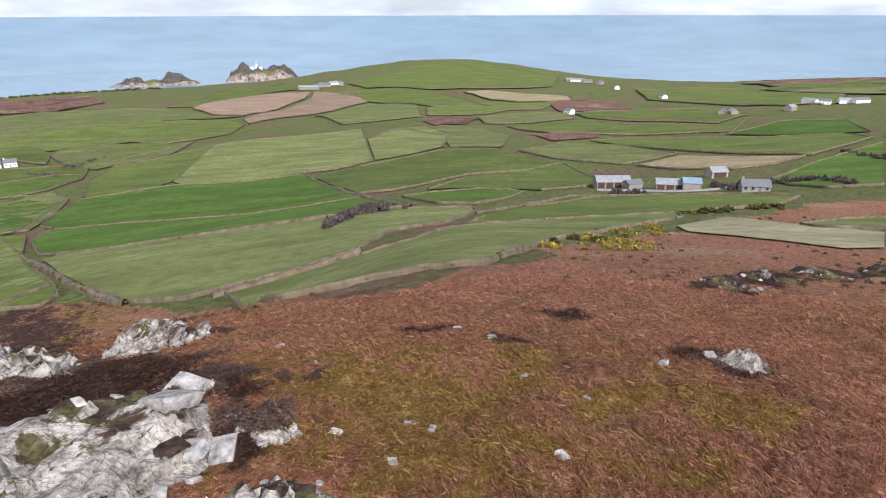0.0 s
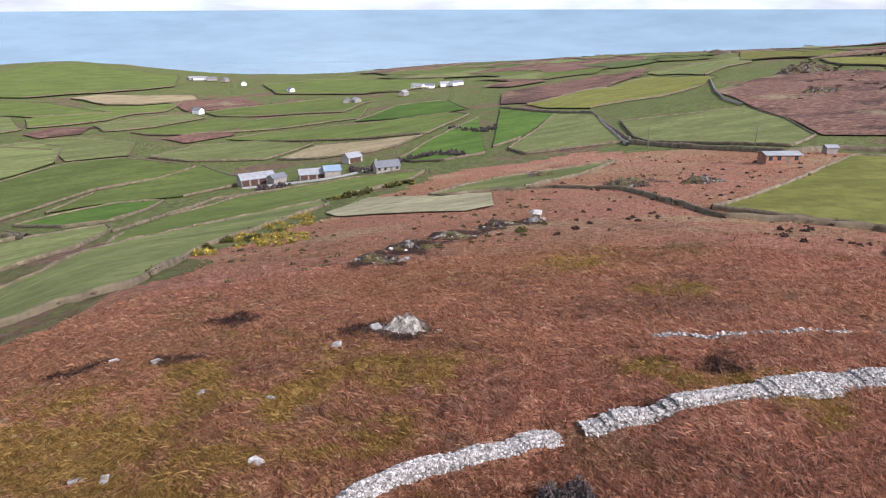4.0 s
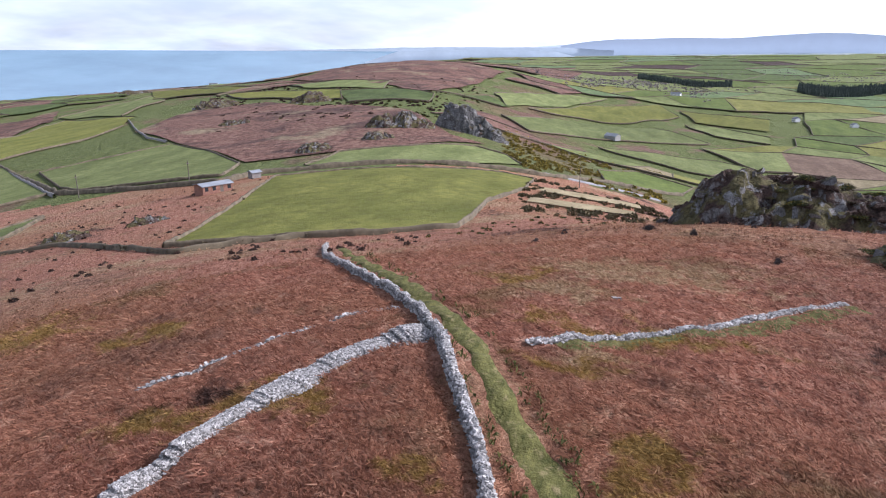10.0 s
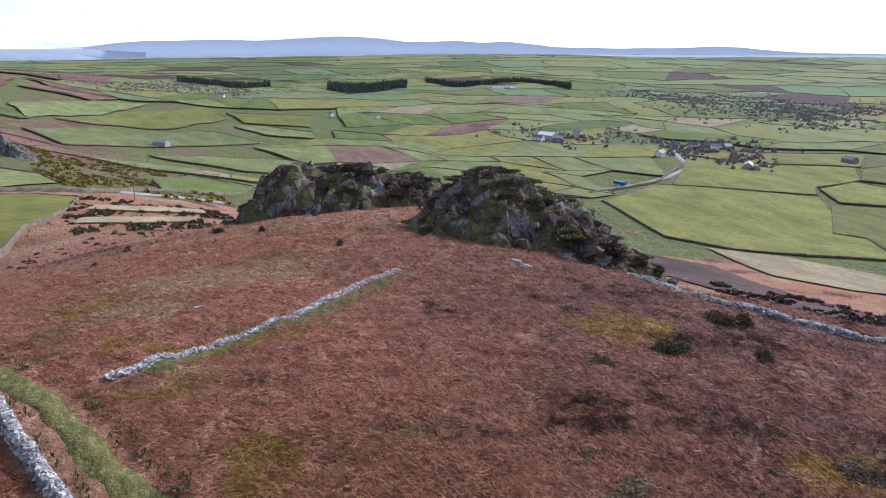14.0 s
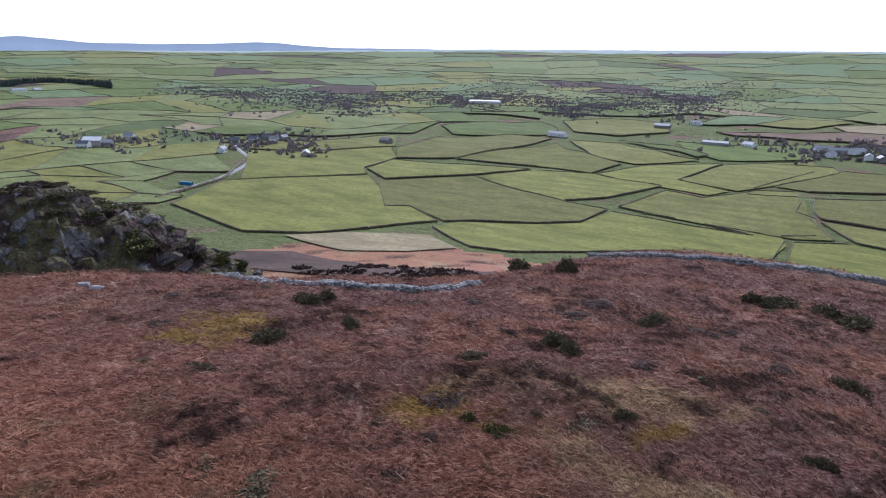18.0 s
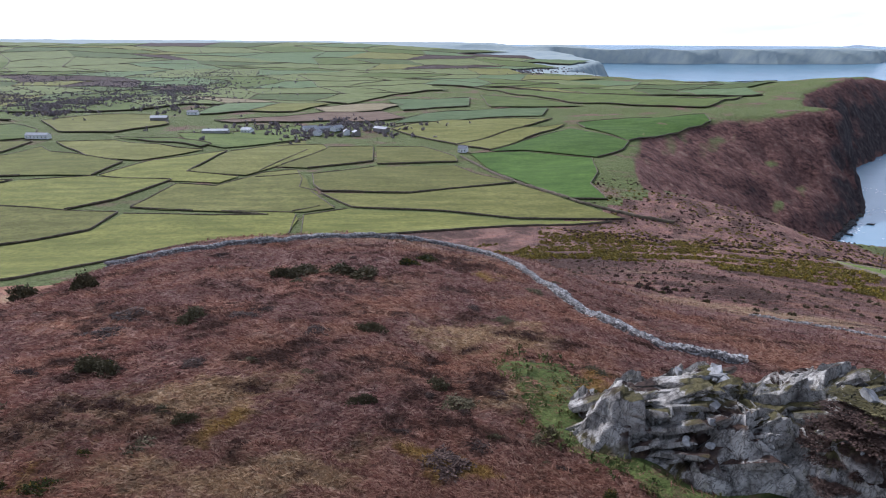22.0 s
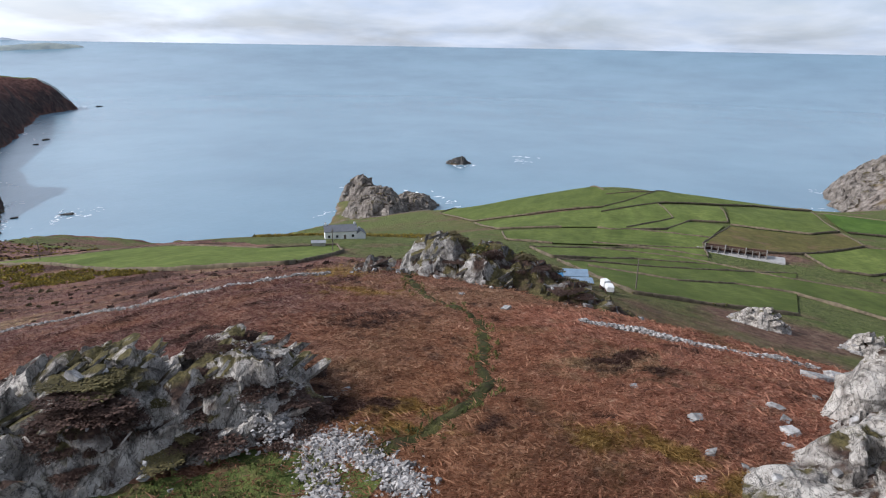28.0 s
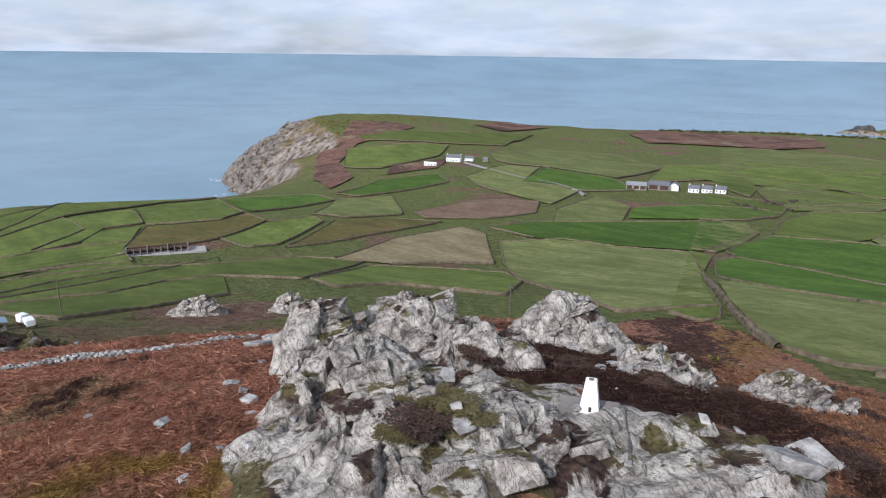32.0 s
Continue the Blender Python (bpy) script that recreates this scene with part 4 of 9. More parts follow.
TWIG = leaf_material("bare_twigs", (0.052, 0.042, 0.040), (0.13, 0.105, 0.095))
CONIFER = leaf_material("conifer_needles", (0.030, 0.042, 0.034), (0.075, 0.092, 0.072))
# twig colour for far woods, made paler and greyer to include haze
FAR_TWIG = leaf_material("hazed_bare_wood", (0.21, 0.17, 0.165), (0.40, 0.335, 0.325))
TUFT = moor_material(True)
TURF = field_material("path_turf", (0.058, 0.062, 0.018), (0.165, 0.150, 0.050), 0.9, soil=(0.20, 0.16, 0.08))
LUSH = field_material("lush_turf", (0.052, 0.074, 0.018), (0.128, 0.150, 0.042), 1.8, soil=(0.14, 0.095, 0.05))
TROD = field_material("trodden_earth", (0.028, 0.030, 0.011), (0.082, 0.078, 0.028), 1.2, soil=(0.06, 0.042, 0.026))
GREEN_BLADE = leaf_material("grass_blade", (0.045, 0.055, 0.014), (0.17, 0.155, 0.045))
ROAD = plain_material("worn_tarmac", (0.30, 0.285, 0.27), 0.9, grain=0.3, size=2.0)
WHITE = plain_material("white_limewash", (0.80, 0.79, 0.76), 0.7, grain=0.12)
SLATE = plain_material("slate_roof", (0.16, 0.165, 0.18), 0.6, grain=0.3)
TIN = plain_material("weathered_tin_roof", (0.30, 0.31, 0.32), 0.6, grain=0.35, size=1.5)
BLUE_TIN = plain_material("blue_grey_tin", (0.22, 0.30, 0.38), 0.5, grain=0.25)
BLUE = plain_material("blue_paint", (0.03, 0.16, 0.30), 0.5)
CONCRETE = plain_material("old_concrete", (0.42, 0.40, 0.37), 0.85, grain=0.35)
FARM_STONE = plain_material("farm_stone", (0.30, 0.27, 0.24), 0.9, grain=0.4, size=0.8)
BRICK = plain_material("red_brick_wall", (0.32, 0.16, 0.11), 0.9, grain=0.4, size=0.8)
GLASS = plain_material("dark_window_glass", (0.03, 0.035, 0.04), 0.08, spec=0.5, grain=0.1)
WOOD = plain_material("weathered_wood", (0.17, 0.14, 0.11), 0.85, grain=0.4, size=0.3)
# dark brown of rusty metal, also painted as the shade in open bays
RUST_AND_SHADE = plain_material("rust_and_bay_shade", (0.10, 0.055, 0.04), 0.9, grain=0.5)


# ---- rock outcrops of the hilltop ----
def at(bearing, r):
    return r * math.sin(radians(bearing)), r * math.cos(radians(bearing))


def blocks(x, y, size, seed, dip, slab=(1.5, 0.75)):
    """Broken bedrock: tilted plates with steps between them."""
    rng = np.random.RandomState(seed)
    gx, gy = np.floor(x / size), np.floor(y / size)
    best, val, second = np.full(x.shape, 1e9), np.zeros(x.shape), np.full(x.shape, 1e9)
    table = rng.rand(64, 64, 5)
    for i in (-1, 0, 1):
        for j in (-1, 0, 1):
            t = table[(gx + i).astype(int) % 64, (gy + j).astype(int) % 64]
            cx, cy = (gx + i + t[..., 0]) * size, (gy + j + t[..., 1]) * size
            # plates are long along the strike of the rock
            u, v = (x - cx) * dip[0] + (y - cy) * dip[1], (y - cy) * dip[0] - (x - cx) * dip[1]
            d = np.hypot(u * slab[0], v * slab[1])
            h = 0.9 * (t[..., 2] - 0.5) + u / size * (0.8 + 0.6 * t[..., 3]) + v / size * (t[..., 4] - 0.5) * 0.6
            near = d < best
            second = np.where(near, best, np.minimum(second, d))
            val, best = np.where(near, h, val), np.where(near, d, best)
    gap = np.clip((second - best) / (0.10 * size), 0, 1)
    return val * size * 0.62 - (1 - gap) * 0.16 * size


OUTCROPS = []


def pieces_of(mask):
    """A number for each connected patch of a grid; -1 outside."""
    mark = np.where(mask, np.arange(mask.size).reshape(mask.shape), -1)
    while True:
        grown = mark.copy()
        grown[1:] = np.maximum(grown[1:], mark[:-1])
        grown[:-1] = np.maximum(grown[:-1], mark[1:])
        grown[:, 1:] = np.maximum(grown[:, 1:], mark[:, :-1])
        grown[:, :-1] = np.maximum(grown[:, :-1], mark[:, 1:])
        grown = np.where(mask, grown, -1)
        grown = np.where(mask, grown.ravel()[np.maximum(grown, 0)], -1)
        if np.array_equal(grown, mark):
            return mark
        mark = grown



def swell(x, y, bumps):
    """How far the rock stands over the ground."""
    h = np.zeros(np.shape(x))
    for bx, by, rx, ry, turn, top in bumps:
        c, s = math.cos(radians(turn)), math.sin(radians(turn))
        u, v = ((x - bx) * c + (y - by) * s) / rx, ((y - by) * c - (x - bx) * s) / ry
        d = np.sqrt(u * u + v * v)
        h = np.maximum(h, top * np.clip(1.12 - d ** 1.55 * 1.12, 0, 1))
    return h


def outcrop(name, bumps, material, stone, label, grain=0.28, block=1.6, rough=0.6, rise=40, slab=(1.5, 0.75), loose=40, loose_size=(0.3, 0.9), seed=1, category="rock outcrop", slabs=0, slab_size=(0.5, 1.5), lean=35, sink=0.16, clear=(0, 0, 0), plate=(1.6, 0.85, 0.5)):
    """Bedrock that breaks through the turf, with loose boulders round it."""
    dip = (math.sin(radians(rise)), math.cos(radians(rise)))
    b = np.array([bb[:6] for bb in bumps])
    m = b[:, 2:4].max(1)
    x0, x1 = (b[:, 0] - m).min() - 0.5, (b[:, 0] + m).max() + 0.5
    y0, y1 = (b[:, 1] - m).min() - 0.5, (b[:, 1] + m).max() + 0.5
    nx, ny = int((x1 - x0) / grain), int((y1 - y0) / grain)
    X, Y = np.meshgrid(np.linspace(x0, x1, nx), np.linspace(y0, y1, ny))
    rng = np.random.RandomState(seed)
    wob = 0.35 * block * waves(X, Y, block * 2.2, seed + 1)
    H = swell(X + wob, Y + 0.35 * block * waves(X, Y, block * 2.4, seed + 2), bumps)
    rockiness = np.clip(H / (0.5 * block), 0, 1)
    Z = height(X, Y) + H - 0.12 + rockiness * rough * (blocks(X, Y, block, seed, dip, slab) + 0.6 * blocks(X, Y, block * 0.45, seed + 5, dip, slab) + 0.4 * blocks(X, Y, block * 0.2, seed + 6, dip, slab))
    Z = Z + rockiness * block * (0.030 * waves(X, Y, block * 0.30, seed + 20) + 0.020 * waves(X, Y, block * 0.16, seed + 21))
    # push the plates sideways a little so that faces overhang and look broken
    co = np.stack([X + rockiness * 0.12 * block * waves(X, Y, block * 0.8, seed + 9), Y + rockiness * 0.12 * block * waves(X, Y, block * 0.7, seed + 10), Z], -1).reshape(-1, 3)
    i, j = np.meshgrid(np.arange(nx - 1), np.arange(ny - 1))
    f = np.stack([j * nx + i, j * nx + i + 1, (j + 1) * nx + i + 1, (j + 1) * nx + i], -1).reshape(-1, 4)
    keep = H.reshape(-1)[f].max(1) > 0.03
    mark = pieces_of(keep.reshape(ny - 1, nx - 1)).ravel()
    kinds, counts = np.unique(mark[keep], return_counts=True)
    body = None
    for piece in kinds[np.argsort(-counts)]:
        mine = mark == piece
        if body is not None and mine.sum() < 24:
            continue
        used, inv = np.unique(f[mine], return_inverse=True)
        me = mesh_of(name, co[used], inv.reshape(-1, 4), True)
        me.set_sharp_from_angle(angle=radians(26))
        if body is None:
            body = tagged(part(name, me, material), label, category)
        else:
            part("ledge", me, material, body)
    OUTCROPS.append(bumps)
    meshes = [mesh_of("boulder", c, t) for c, t in BOULDERS]
    for me in meshes:
        me.materials.append(stone)
    # plates of the bedrock, all leaning one way
    plates = [mesh_of("slab", *crag(500 + seed + k, *plate)) for k in range(8)]
    for me in plates:
        me.materials.append(material)
    for _ in range(slabs):
        bb = bumps[rng.randint(len(bumps))]
        a, q = rng.rand() * 2 * math.pi, 0.86 * math.sqrt(rng.rand())
        c, s = math.cos(radians(bb[4])), math.sin(radians(bb[4]))
        u, v = math.cos(a) * q * bb[2], math.sin(a) * q * bb[3]
        x, y = bb[0] + u * c - v * s, bb[1] + u * s + v * c
        size = rng.uniform(*slab_size) * (0.5 + 0.7 * rng.rand())
        z = float(height(np.array(x), np.array(y)) + swell(np.array(x), np.array(y), bumps))
        if math.hypot(x - clear[0], y - clear[1]) < clear[2]:
            continue
        ob = new("slab", plates[rng.randint(8)])
        ob.matrix_basis = pose(x, y, z - sink * size, rng.uniform(-16, 16), -lean + rng.uniform(-12, 12), 90 - rise + rng.uniform(-16, 16)) @ Matrix.Diagonal((size, size, size, 1))
        ob.parent = body
    n = 0
    while n < loose:
        bb = bumps[rng.randint(len(bumps))]
        a, q = rng.rand() * 2 * math.pi, rng.uniform(0.78, 1.2)
        c, s = math.cos(radians(bb[4])), math.sin(radians(bb[4]))
        u, v = math.cos(a) * q * bb[2], math.sin(a) * q * bb[3]
        x, y = bb[0] + u * c - v * s, bb[1] + u * s + v * c
        size = rng.uniform(loose_size[0], loose_size[1]) * (0.6 + 0.8 * rng.rand() ** 2)
        ob = new("boulder", meshes[rng.randint(len(meshes))])
        z = float(height(np.array(x), np.array(y)) + swell(np.array(x), np.array(y), bumps))
        ob.matrix_basis = pose(x, y, z - 0.02 * size, rng.uniform(-25, 25), rng.uniform(-25, 25), rng.uniform(0, 360)) @ Matrix.Diagonal((size, size * rng.uniform(0.7, 1.2), size * rng.uniform(0.6, 1.1), 1))
        ob.parent = body
        n += 1
    return body


def bump(bearing, r, rx, ry, turn, top):
    """A swelling at a bearing and distance; turn counts from the way outward."""
    x, y = at(bearing, r)
    return x, y, rx, ry, 90 - bearing + turn, top


outcrop("summit_outcrop", [bump(300, 19.2, 4.8, 5.8, 0, 1.7), bump(294.5, 31, 4.4, 2.8, 20, 3.3), bump(302, 31.5, 4.7, 4.2, 0, 3.5), bump(307.5, 28, 3.0, 3.0, 0, 2.2),
                           bump(297, 25, 4.2, 3.7, 0, 2.2), bump(319, 19.5, 4.2, 4.6, 0, 0.5), bump(330, 20, 3.8, 3.4, 0, 0.9)],
        ROCK_PALE, BOULDER, "pale lichened bedrock of the summit with fractured slabs", grain=0.11, block=2.7, rough=0.32, rise=25, slab=(1.2, 0.8), loose=60, loose_size=(0.2, 0.6), seed=31, slabs=64, slab_size=(0.5, 1.7), lean=9, sink=0.38, clear=(-13.7, 15.4, 1.7), plate=(1.6, 1.25, 0.7))
outcrop("rock_outcrop", [bump(226, 24.5, 4.8, 5.6, 0, 3.5), bump(215, 23.2, 3.8, 4.8, 10, 2.5), bump(236, 24.5, 4.2, 4.4, 0, 2.7), bump(207.5, 22.2, 2.2, 2.4, 0, 1.6)],
        ROCK_GREY, BOULDER_DARK, "craggy grey outcrop with tilted slabs and dead heather", grain=0.11, block=1.8, rough=0.30, rise=312, slab=(0.6, 2.1), loose=46, loose_size=(0.2, 0.55), seed=41, slabs=190, slab_size=(0.35, 1.05), lean=27, sink=0.23, plate=(2.4, 0.6, 0.30))
outcrop("rocky_tor", [bump(100.4, 75, 6.4, 6.6, 0, 5.4), bump(104.5, 76, 8.0, 11.0, 0, 4.6), bump(110.0, 76, 7.0, 9.0, 0, 3.4)],
        ROCK_DARK, ROCK_DARK, "dark craggy tor with heather on its back", grain=0.24, block=1.5, rough=0.42, rise=210, loose=24, loose_size=(0.5, 1.3), seed=51, category="tor", slabs=26, slab_size=(0.7, 1.8), lean=30, sink=0.24)
outcrop("rocky_tor", [bump(118, 60, 9.0, 8.0, 0, 5.2), bump(123.5, 59, 7.5, 7.4, 0, 4.2), bump(114.5, 58, 4.2, 5.0, 0, 1.8), bump(128, 57, 5.0, 6.0, 0, 2.2)],
        ROCK_DARK, ROCK_DARK, "dark heathery tor with grey crags breaking through", grain=0.22, block=1.4, rough=0.42, rise=215, loose=36, loose_size=(0.4, 1.2), seed=61, category="tor", slabs=30, slab_size=(0.6, 1.7), lean=30, sink=0.24)
outcrop("rocky_tor", [bump(256.6, 59.5, 4.0, 4.6, 0, 3.9), bump(260.2, 57.6, 4.4, 4.0, 0, 3.1), bump(250, 60, 1.9, 1.7, 0, 1.4)],
        KNOLL_ROCK, BOULDER_DARK, "grey rocky knoll with dark heather beside the trodden path", grain=0.2, block=1.6, rough=0.32, rise=330, slab=(0.7, 1.9), loose=40, loose_size=(0.3, 0.8), seed=71, category="tor", slabs=54, slab_size=(0.4, 1.2), lean=22, sink=0.30, plate=(2.0, 0.8, 0.42))
outcrop("scree_flank", [bump(261.0, 60.5, 4.2, 4.4, 0, 3.8), bump(264.0, 58.5, 4.6, 5.2, 0, 3.2), bump(267.2, 57, 4.2, 5.2, 0, 2.0), bump(270.6, 56, 3.4, 4.2, 0, 0.9)],
        ROCK_DARK, BOULDER_DARK, "dark heather and scree running down from the knoll", grain=0.2, block=1.3, rough=0.26, rise=330, slab=(0.6, 2.0), loose=26, loose_size=(0.2, 0.6), seed=72, category="tor", slabs=16, slab_size=(0.4, 1.0), lean=20, sink=0.32, plate=(2.0, 0.8, 0.42))
outcrop("rock_outcrop", [bump(315.2, 50, 3.2, 4.6, 0, 4.1), bump(319.0, 48.5, 2.6, 3.0, 0, 2.2)], ROCK_PALE, BOULDER, "pale jagged crag above the heather", grain=0.2, block=1.5, rough=0.4, loose=26, seed=81, slabs=16, slab_size=(0.5, 1.5), lean=18, sink=0.34)
outcrop("rock_outcrop", [bump(323.5, 42, 1.9, 2.3, 0, 1.9), bump(326.0, 45, 1.4, 1.6, 0, 1.4)], ROCK_PALE, BOULDER, "broken pale rocks in dead heather", grain=0.2, block=1.2, rough=0.5, loose=26, seed=82, slabs=9, slab_size=(0.4, 1.2), lean=20, sink=0.3)
outcrop("rock_outcrop", [bump(334, 43, 2.2, 2.6, 0, 2.0), bump(336.5, 44.5, 1.4, 1.8, 0, 1.2)], ROCK_PALE, BOULDER, "pale rocks on the brown slope", grain=0.22, block=1.1, loose=14, seed=83, slabs=24, slab_size=(0.4, 1.2))
outcrop("rock_outcrop", [bump(325, 36, 2.6, 3.0, 0, 1.0)], ROCK_PALE, BOULDER, "low pale rocks sunk in heather", grain=0.22, block=1.0, loose=12, seed=84, slabs=14, slab_size=(0.4, 1.0))
outcrop("rock_outcrop", [bump(343.5, 15.2, 1.2, 1.7, 0, 0.7)], ROCK_PALE, BOULDER, "pale fractured slab in the grass", grain=0.14, block=0.7, loose=10, loose_size=(0.2, 0.5), seed=85)
outcrop("rock_outcrop", [bump(343.6, 19.2, 0.8, 0.9, 0, 0.6)], ROCK_PALE, BOULDER, "small pale rock in dark heather", grain=0.12, block=0.6, loose=6, loose_size=(0.15, 0.4), seed=86)
outcrop("rock_outcrop", [bump(26.8, 30, 1.1, 1.7, 0, 0.75)], ROCK_GREY, BOULDER, "small grey rock ledge in bracken", grain=0.14, block=0.8, loose=10, loose_size=(0.2, 0.6), seed=87)
for k, (az, r, rx, ry, top) in enumerate(((24.6, 64, 1.6, 3.2, 0.9), (27.4, 72, 1.7, 3.6, 1.1), (31, 82, 1.6, 3.4, 0.9), (35.5, 90, 1.8, 3.4, 0.9), (38.6, 92, 1.2, 1.4, 1.3))):
    outcrop("rock_outcrop", [bump(az, r, rx, ry, -25, top)], KNOLL_ROCK, BOULDER, "dark heathery rock ledge on the slope", grain=0.2, block=1.1, rough=0.4, loose=6, loose_size=(0.25, 0.7), seed=188 + k)
outcrop("rock_outcrop", [bump(283.2, 150, 3.6, 6.2, 0, 4.0)], ROCK_PALE, BOULDER, "grey rocks above the fields", grain=0.45, block=1.8, loose=14, loose_size=(0.6, 1.6), seed=89, slabs=30, slab_size=(0.8, 2.4))
outcrop("rock_outcrop", [bump(291, 150, 3.4, 5.0, 0, 4.2)], ROCK_PALE, BOULDER, "grey rocks below the summit", grain=0.45, block=1.8, loose=14, loose_size=(0.6, 1.6), seed=90, slabs=30, slab_size=(0.8, 2.4))
outcrop("far_tor", [bump(77.2, 402, 8, 10, 0, 14), bump(78.3, 398, 9, 11, 0, 15), bump(79.5, 396, 9, 10, 0, 11), bump(80.8, 394, 8, 8, 0, 6)], FAR_TOR, BOULDER_DARK, "grey craggy tor beyond the green field", grain=0.6, block=4.5, rough=0.5, loose=20, loose_size=(0.8, 2.2), seed=91, category="tor", slabs=24, slab_size=(1.5, 4), lean=30, sink=0.3)
outcrop("far_tor", [bump(71.4, 378, 9, 12, 0, 6.5), bump(73.2, 380, 9, 11, 0, 8.5), bump(74.6, 382, 7, 9, 0, 5)], ROCK_DARK, BOULDER_DARK, "low dark rocky knoll beyond the green field", grain=0.6, block=4, loose=16, loose_size=(1, 3), seed=92, category="tor")
outcrop("far_tor", [bump(65.5, 640, 12, 20, 0, 9)], ROCK_DARK, BOULDER_DARK, "small rocky rise on the bracken hill", grain=2, block=6, loose=10, loose_size=(1, 3), seed=93, category="tor")
outcrop("rocky_knoll", [bump(65.2, 306, 6.2, 7.7, 0, 3.6), bump(66.3, 308, 3.9, 5.4, 0, 2.2)], ROCK_DARK, BOULDER_DARK, "dark rocky knoll in bracken", grain=0.28, block=2.7, loose=6, loose_size=(0.6, 1.5), seed=110, slabs=12, slab_size=(1.2, 3.5))
outcrop("rocky_knoll", [bump(57.7, 709, 16.7, 20.8, 0, 5.9), bump(58.8, 715, 10.4, 14.6, 0, 3.6)], ROCK_DARK, BOULDER_DARK, "dark rocky knoll in bracken", grain=0.74, block=7.3, loose=6, loose_size=(1.7, 4.2), seed=111, slabs=12, slab_size=(3.1, 9.4))
outcrop("rocky_knoll", [bump(70.5, 328, 5.5, 6.9, 0, 3.9), bump(71.6, 330, 3.4, 4.8, 0, 2.3)], ROCK_DARK, BOULDER_DARK, "dark rocky knoll in bracken", grain=0.25, block=2.4, loose=6, loose_size=(0.6, 1.4), seed=112, slabs=12, slab_size=(1.0, 3.1))
outcrop("rocky_knoll", [bump(58.9, 477, 6.4, 8.0, 0, 4.0), bump(60.0, 479, 4.0, 5.6, 0, 2.4)], ROCK_DARK, BOULDER_DARK, "dark rocky knoll in bracken", grain=0.29, block=2.8, loose=6, loose_size=(0.6, 1.6), seed=113, slabs=12, slab_size=(1.2, 3.6))
outcrop("rocky_knoll", [bump(51.7, 153, 3.1, 3.9, 0, 1.3), bump(52.8, 154, 1.9, 2.7, 0, 0.8)], ROCK_DARK, BOULDER_DARK, "dark rocky knoll in bracken", grain=0.25, block=1.4, loose=6, loose_size=(0.3, 0.8), seed=114, slabs=12, slab_size=(0.6, 1.7))
outcrop("rocky_knoll", [bump(51.8, 1685, 20, 32, 0, 7.0), bump(52.9, 1700, 14, 24, 0, 4.2)], ROCK_DARK, BOULDER_DARK, "dark rocky knoll in bracken", grain=1.77, block=17.3, loose=6, loose_size=(4.0, 9.9), seed=115, slabs=12, slab_size=(3, 8))
outcrop("rocky_knoll", [bump(45.9, 150, 3.5, 4.4, 0, 1.5), bump(47.0, 151, 2.2, 3.1, 0, 0.9)], ROCK_DARK, BOULDER_DARK, "dark rocky knoll in bracken", grain=0.25, block=1.5, loose=6, loose_size=(0.4, 0.9), seed=117, slabs=12, slab_size=(0.7, 2.0))
outcrop("rocky_knoll", [bump(38.6, 190, 2.6, 3.2, 0, 1.3), bump(39.7, 191, 1.6, 2.2, 0, 0.8)], ROCK_DARK, BOULDER_DARK, "dark rocky knoll in bracken", grain=0.25, block=1.1, loose=6, loose_size=(0.3, 0.6), seed=118, slabs=12, slab_size=(0.5, 1.4))


# rocks in the sea and the crag below the cottage
outcrop("sea_crag", [bump(250.4, 885, 60, 44, 0, 31), bump(249.0, 985, 34, 30, 0, 26), bump(254, 930, 40, 40, 0, 14)], PALE_ROCK_FAR, BOULDER, "pale rocky promontory running out into the sea", grain=2.0, block=16, rough=0.36, loose=16, loose_size=(2, 6), seed=94, category="sea crag", slabs=40, slab_size=(4, 12), lean=30, sink=0.26)
outcrop("sea_rock", [bump(257.4, 1300, 12, 26, 0, 9)], DARK_ROCK_FAR, BOULDER_DARK, "low dark rock islet ringed with surf", grain=2, block=8, loose=6, loose_size=(2, 4), seed=95, category="sea rock")
outcrop("sea_rock", [bump(344.2, 2480, 30, 60, 0, 20), bump(347, 2500, 34, 60, 0, 14)], DARK_ROCK_FAR, BOULDER_DARK, "rocky island with the lighthouse", grain=4, block=18, loose=6, loose_size=(3, 8), seed=96, category="island")
outcrop("sea_rock", [bump(339, 2430, 24, 50, 0, 22), bump(336, 2420, 16, 40, 0, 12)], DARK_ROCK_FAR, BOULDER_DARK, "dark rocky islets off the coast", grain=4, block=16, loose=6, loose_size=(3, 8), seed=97, category="island")
outcrop("cliff_rock", [bump(288.2, 1240, 90, 60, 0, 9), bump(290.5, 1330, 90, 70, 0, 10), bump(287.6, 1150, 50, 30, 0, 8)], PALE_ROCK_FAR, BOULDER, "pale sea cliff of the headland", grain=2.2, block=22, rough=0.5, slab=(0.7, 1.8), loose=10, loose_size=(2, 7), seed=98, category="cliff")


def over_rock(x, y):
    h = np.zeros(np.shape(x))
    for bumps in OUTCROPS:
        h = np.maximum(h, swell(x, y, bumps))
    return h


